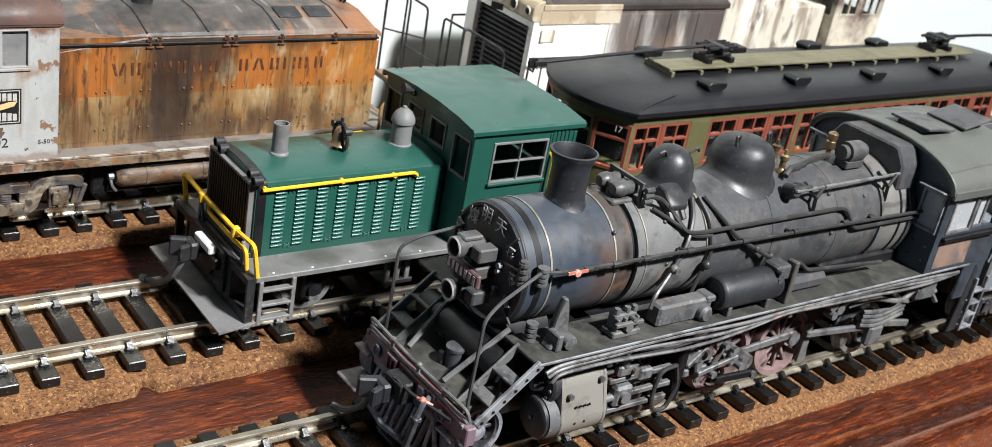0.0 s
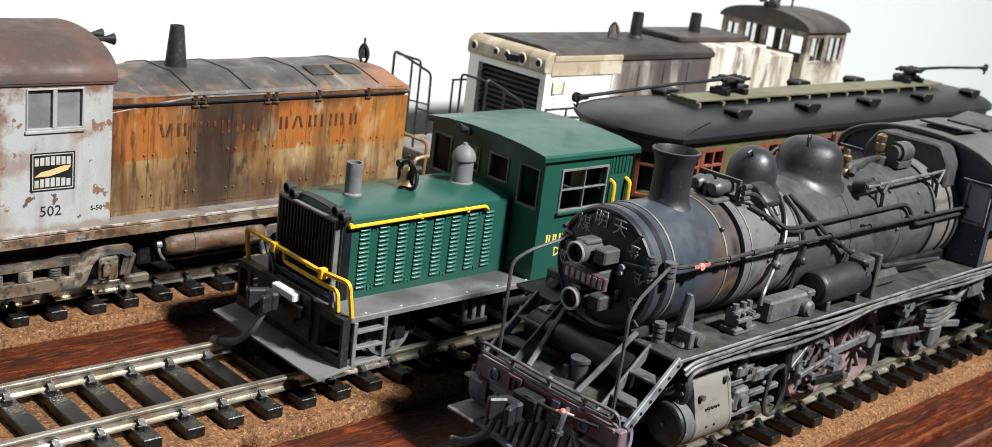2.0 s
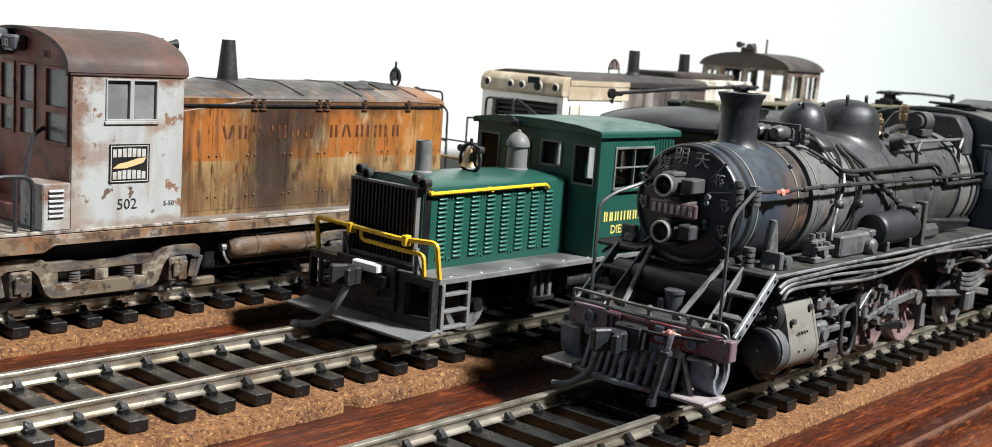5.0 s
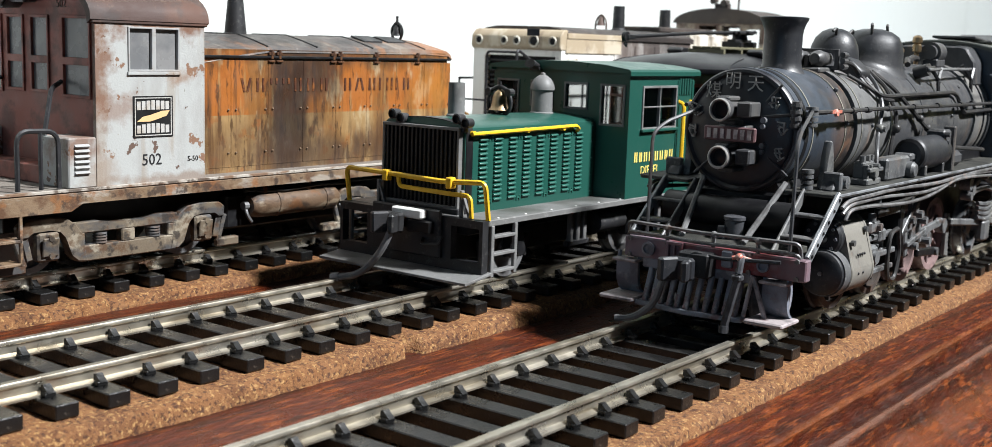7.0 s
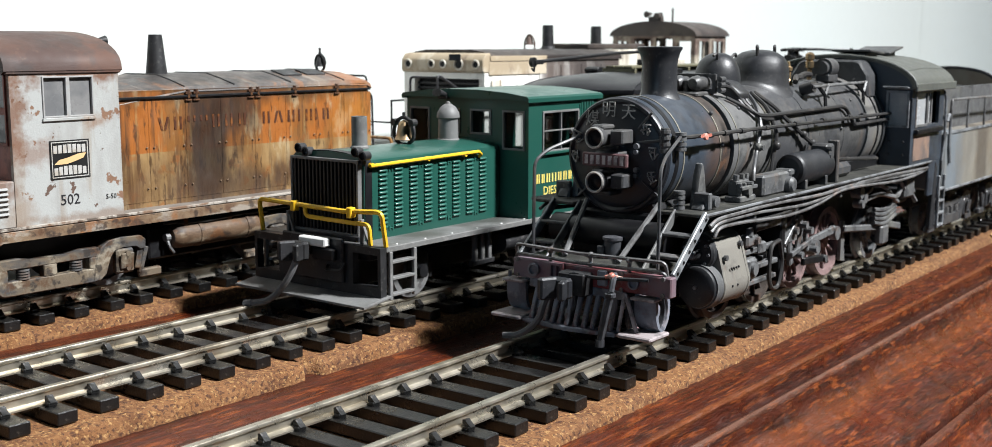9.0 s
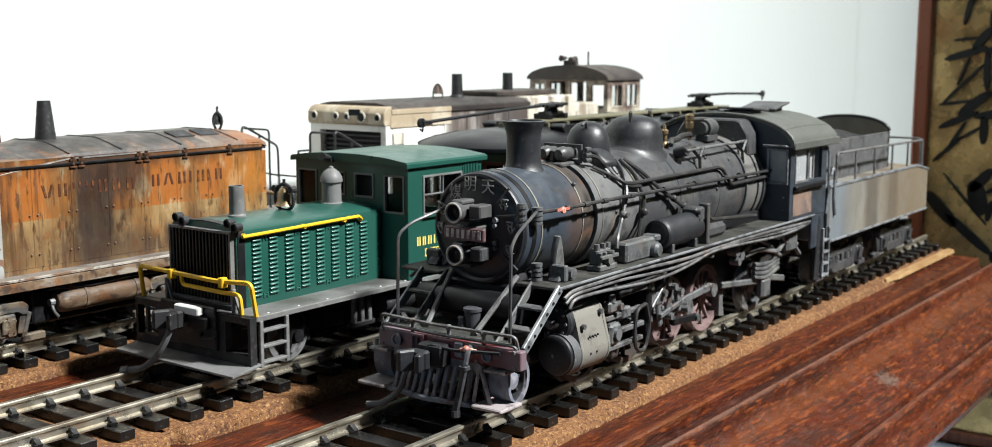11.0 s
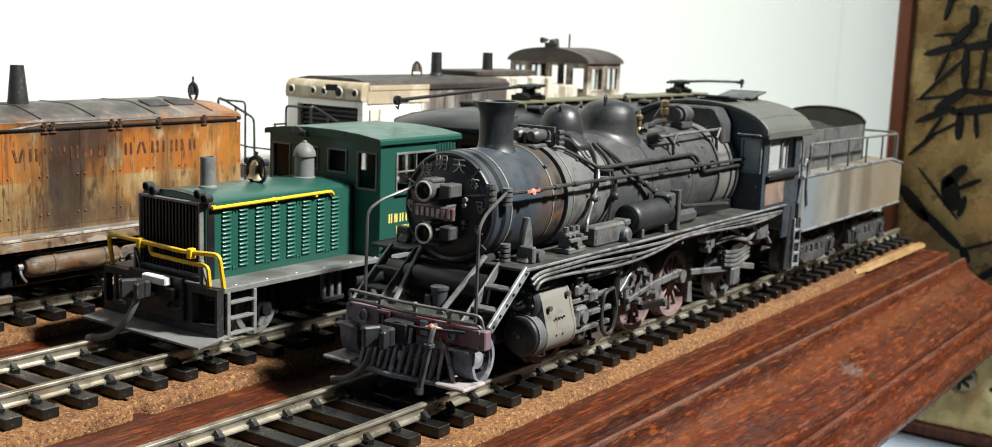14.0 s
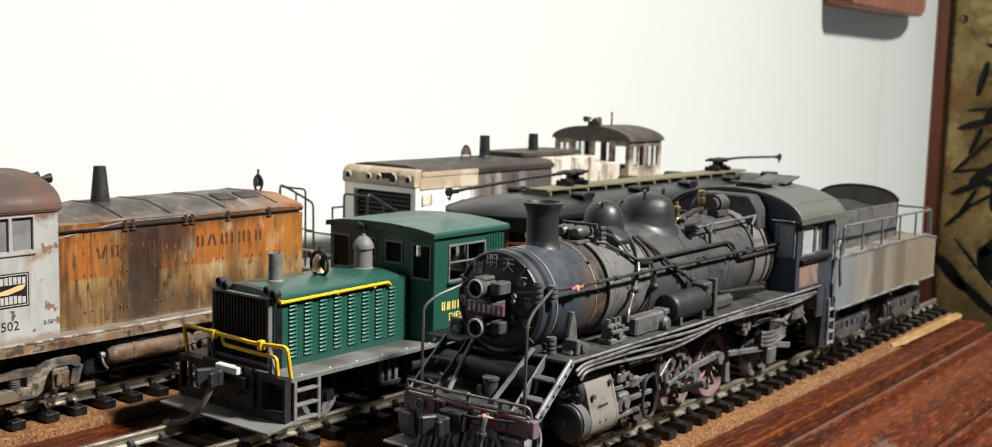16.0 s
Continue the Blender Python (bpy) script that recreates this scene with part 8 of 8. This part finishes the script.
    for s in (-1, 1):
        w = part("front_window", ring_frame(start(), "x", 108.1, 109.2, *sorted((s * 17.0, s * 11.7)), 30.2, 38.6, 0.55), M["pale_edge"], cab, "pale front window frame")
        part("pane", box(start(), 108.8, 108.95, *sorted((s * 16.5, s * 12.2)), 30.7, 38.1, 0), M["glass_pale"], w)
        b = start()
        turned_box(b, (107.4, s * 14.3, 39.2), (2.6, 5.8, 0.35), (0, 12, 0), 0.08)
        part("visor", b, M["pale_edge"], cab, "pale bent visor over the front window")
        w = part("side_window", ring_frame(start(), "y", *sorted((s * 17.7, s * 16.8)), 111.1, 119.5, 30.1, 38.3, 0.6), M["steel_dirty"], cab, "grey window frame")
        part("pane", box(start(), 111.6, 119.0, *sorted((s * 17.2, s * 17.1)), 30.6, 37.8, 0), M["glass_pale"], w)
        w = part("sliding_window", ring_frame(start(), "y", *sorted((s * 17.0, s * 16.2)), 120.2, 124.6, 30.1, 38.2, 0.6), M["steel_dirty"], cab)
        part("pane", box(start(), 120.7, 124.2, *sorted((s * 16.6, s * 16.5)), 30.6, 37.6, 0), M["glass_pale"], w)
        part("window_ledge", box(start(), 110.4, 129.0, *sorted((s * 18.6, s * 17.4)), 28.6, 29.7, 0.2), M["black"], cab, "black padded arm rest")
        part("rust_panel", box(start(), 110.6, 122.0, *sorted((s * 17.62, s * 17.45)), 22.4, 28.0, 0.05), M["cab_panel"], cab, "bare pinkish panel on the cab side")
    b = start()
    lo, hi = [], []
    ring = arch + [(0.955 * u, v - 0.6) for u, v in arch[::-1]]
    for q, row in ((107.9, lo), (136.0, hi)):
        row.extend([b.verts.new((q, 1.03 * u, v)) for u, v in ring])
    n, h = len(lo), len(arch)
    for k in range(n):
        b.faces.new((lo[k], lo[(k + 1) % n], hi[(k + 1) % n], hi[k]))
    for row in (lo, hi):
        for k in range(h - 1):
            b.faces.new((row[k], row[k + 1], row[n - 2 - k], row[n - 1 - k]))
    roof = part("cab_roof", b, M["olive_grey"], cab, "arched olive-grey cab roof")
    part("edge_rib", tube(start(), [(107.9, 1.03 * u, v) for u, v in arch], 0.4), M["olive_grey"], roof)
    for s in (-1, 1):
        part("gutter", box(start(), 107.8, 136.2, *sorted((s * 18.9, s * 18.2)), 38.4, 40.2, 0.15), M["olive_grey"], cab)
        part("rain_strip", tube(start(), bend([(108.6, s * 15.6, 43.0), (122, s * 15.0, 43.4), (135.4, s * 15.6, 43.0)], 4, 3), 0.24), M["olive_grey"], roof)
    for x, tilt, z in ((117.6, 4, 47.2), (130.4, -9, 47.5)):
        b = start()
        turned_box(b, (x, -1.0, z), (9.4, 9.6, 0.5), (0, tilt, 0), 0.12)
        box(b, x - 3.6, x + 3.6, -4.2, 2.6, 45.4, z - 0.3, 0.15)
        part("roof_hatch", b, M["steam"], cab, "flat raised roof hatch")
    part("backhead", box(start(), 110, 118, -11, 11, 22, 38, 0.8), M["black"], cab)
    b = start()
    box(b, 123.5, 131.4, -17.4, -16.6, 13.0, 21.5, 0.2)
    box(b, 123.5, 131.4, 16.6, 17.4, 13.0, 21.5, 0.2)
    pieces("side_skirt", b, M["smokebox"], cab)
    for s in (-1, 1):
        part("grab_rail", tube(start(), bend([(131.9, s * 17.6, 21), (132.3, s * 17.9, 26), (132.1, s * 17.9, 36), (131.6, s * 17.4, 38)], 4, 0.8), 0.32), M["pale_edge"], cab)

    # tender, coupled behind as a vehicle of its own
    T = thing("tender", 0, 0, 9.5, "grey airbrushed coal tender with handrails and a ladder", "model tender")
    b = start()
    prism(b, [(134.6, 13.0), (134.6, 27.6), (206, 27.6), (217.4, 25.6), (217.4, 13.0)], "y", -17.5, 17.5, 0.5)
    body = part("tank", b, M["tender"], T, "grey tank with soft brown shading")
    b = start()
    for s in (-1, 1):
        box(b, 134.4, 217.6, *sorted((s * 17.75, s * 17.2)), 13.0, 13.6, 0.1)
        prism(b, [(134.4, 27.2), (134.4, 27.8), (206, 27.8), (217.6, 25.8), (217.6, 25.2), (206, 27.2)], "y", *sorted((s * 17.75, s * 17.3)))
    pieces("tank_bead", b, M["pale_edge"], body)
    for y0, y1 in ((-12.6, -11.8), (11.8, 12.6)):
        b = start()
        panel(b, "y", y0, y1, 141, 194, 27.6, 38.0)
        part("bunker_side", b, M["steam_pale"], T, "dusty grey bunker side")
    for x0, h in ((193.2, 4.0), (141.0, 3.0)):
        bow = [(12.6 * math.cos(math.pi * k / 16), 38.0 + h * math.sin(math.pi * k / 16)) for k in range(17)]
        wall = part("bunker_end", prism(start(), bow + [(-12.6, 27.6), (12.6, 27.6)], "x", x0, x0 + 0.8), M["tender"], T, "grey bunker end with arched top")
        part("end_rim", tube(start(), [(x0 + 0.4, u, v + 0.2) for u, v in bow], 0.55), M["black"], wall)
    b = start()
    rows = []
    for i in range(25):
        x = 142 + i * 2.13
        row = []
        for j in range(11):
            y = -11.7 + j * 2.34
            z = 35 + 4.4 * math.cos(y / 11.7 * 1.4) * math.sin(math.pi * (i + 1) / 28) + 1.1 * noise.noise(Vector((x * 0.35, y * 0.35, 2)))
            row.append(b.verts.new((x, y, z)))
        rows.append(row)
    for p, q in zip(rows, rows[1:]):
        for k in range(10):
            b.faces.new((p[k], p[k + 1], q[k + 1], q[k]))
    part("coal_load", b, M["coal"], T, "black coal heap", 20)
    b = start()
    for s in (-1, 1):
        tube(b, bend([(141, s * 16.6, 27.6), (141, s * 16.6, 35.4), (213, s * 16.6, 34.6), (213, s * 16.6, 26.4)], 4, 1.0), 0.35)
        for x in (155, 170, 185, 199):
            tube(b, [(x, s * 16.6, 27.4), (x, s * 16.6, 35.0)], 0.3)
    tube(b, bend([(213.4, -16, 26.2), (213.4, -16, 35), (213.4, 16, 35), (213.4, 16, 26.2)], 4, 1.0), 0.35)
    pieces("deck_rail", b, M["steel_dirty"], T, "thin grey deck rail")
    b = start()
    tube(b, bend([(137.8, -17.9, 20.0), (136.6, -17.9, 24.0), (136.4, -17.9, 30.8), (135.2, -17.9, 32.4), (134.0, -17.9, 30.4)], 6, 1.6), 0.38)
    part("grab_rail", b, M["pale_edge"], T, "curved pale grab rail")
    for s in (-1, 1):
        for x in (129.4, 133.4):
            part("ladder_rail", box(start(), x, x + 0.6, *sorted((s * 18.3, s * 17.6)), 4.6, 17.5, 0.1), M["pale_edge"], T)
        for z in (5.0, 8.0, 11.0, 14.0):
            part("rung", box(start(), 129.6, 133.8, *sorted((s * 18.4, s * 16.8)), z, z + 0.6, 0.1), M["pale_edge"], T)
    b = start()
    box(b, 135, 217, -10, 10, 8.4, 13, 0.3)
    box(b, 131, 137, -8, 8, 10, 13.6, 0.3)
    prism(b, [(126.0, 4.6), (129.2, 4.6), (129.2, 19.6), (127.8, 21.2)], "y", -17.6, -16.4, 0.2)
    part("underframe", b, M["darkgrey"], T)
    for x0, x1 in ((142, 172), (186, 216)):
        for y in (-12.8, 12.8):
            road_truck(T, x0, x1, y, ("steam", "steam_pale"), 4.9)


steam_locomotive()
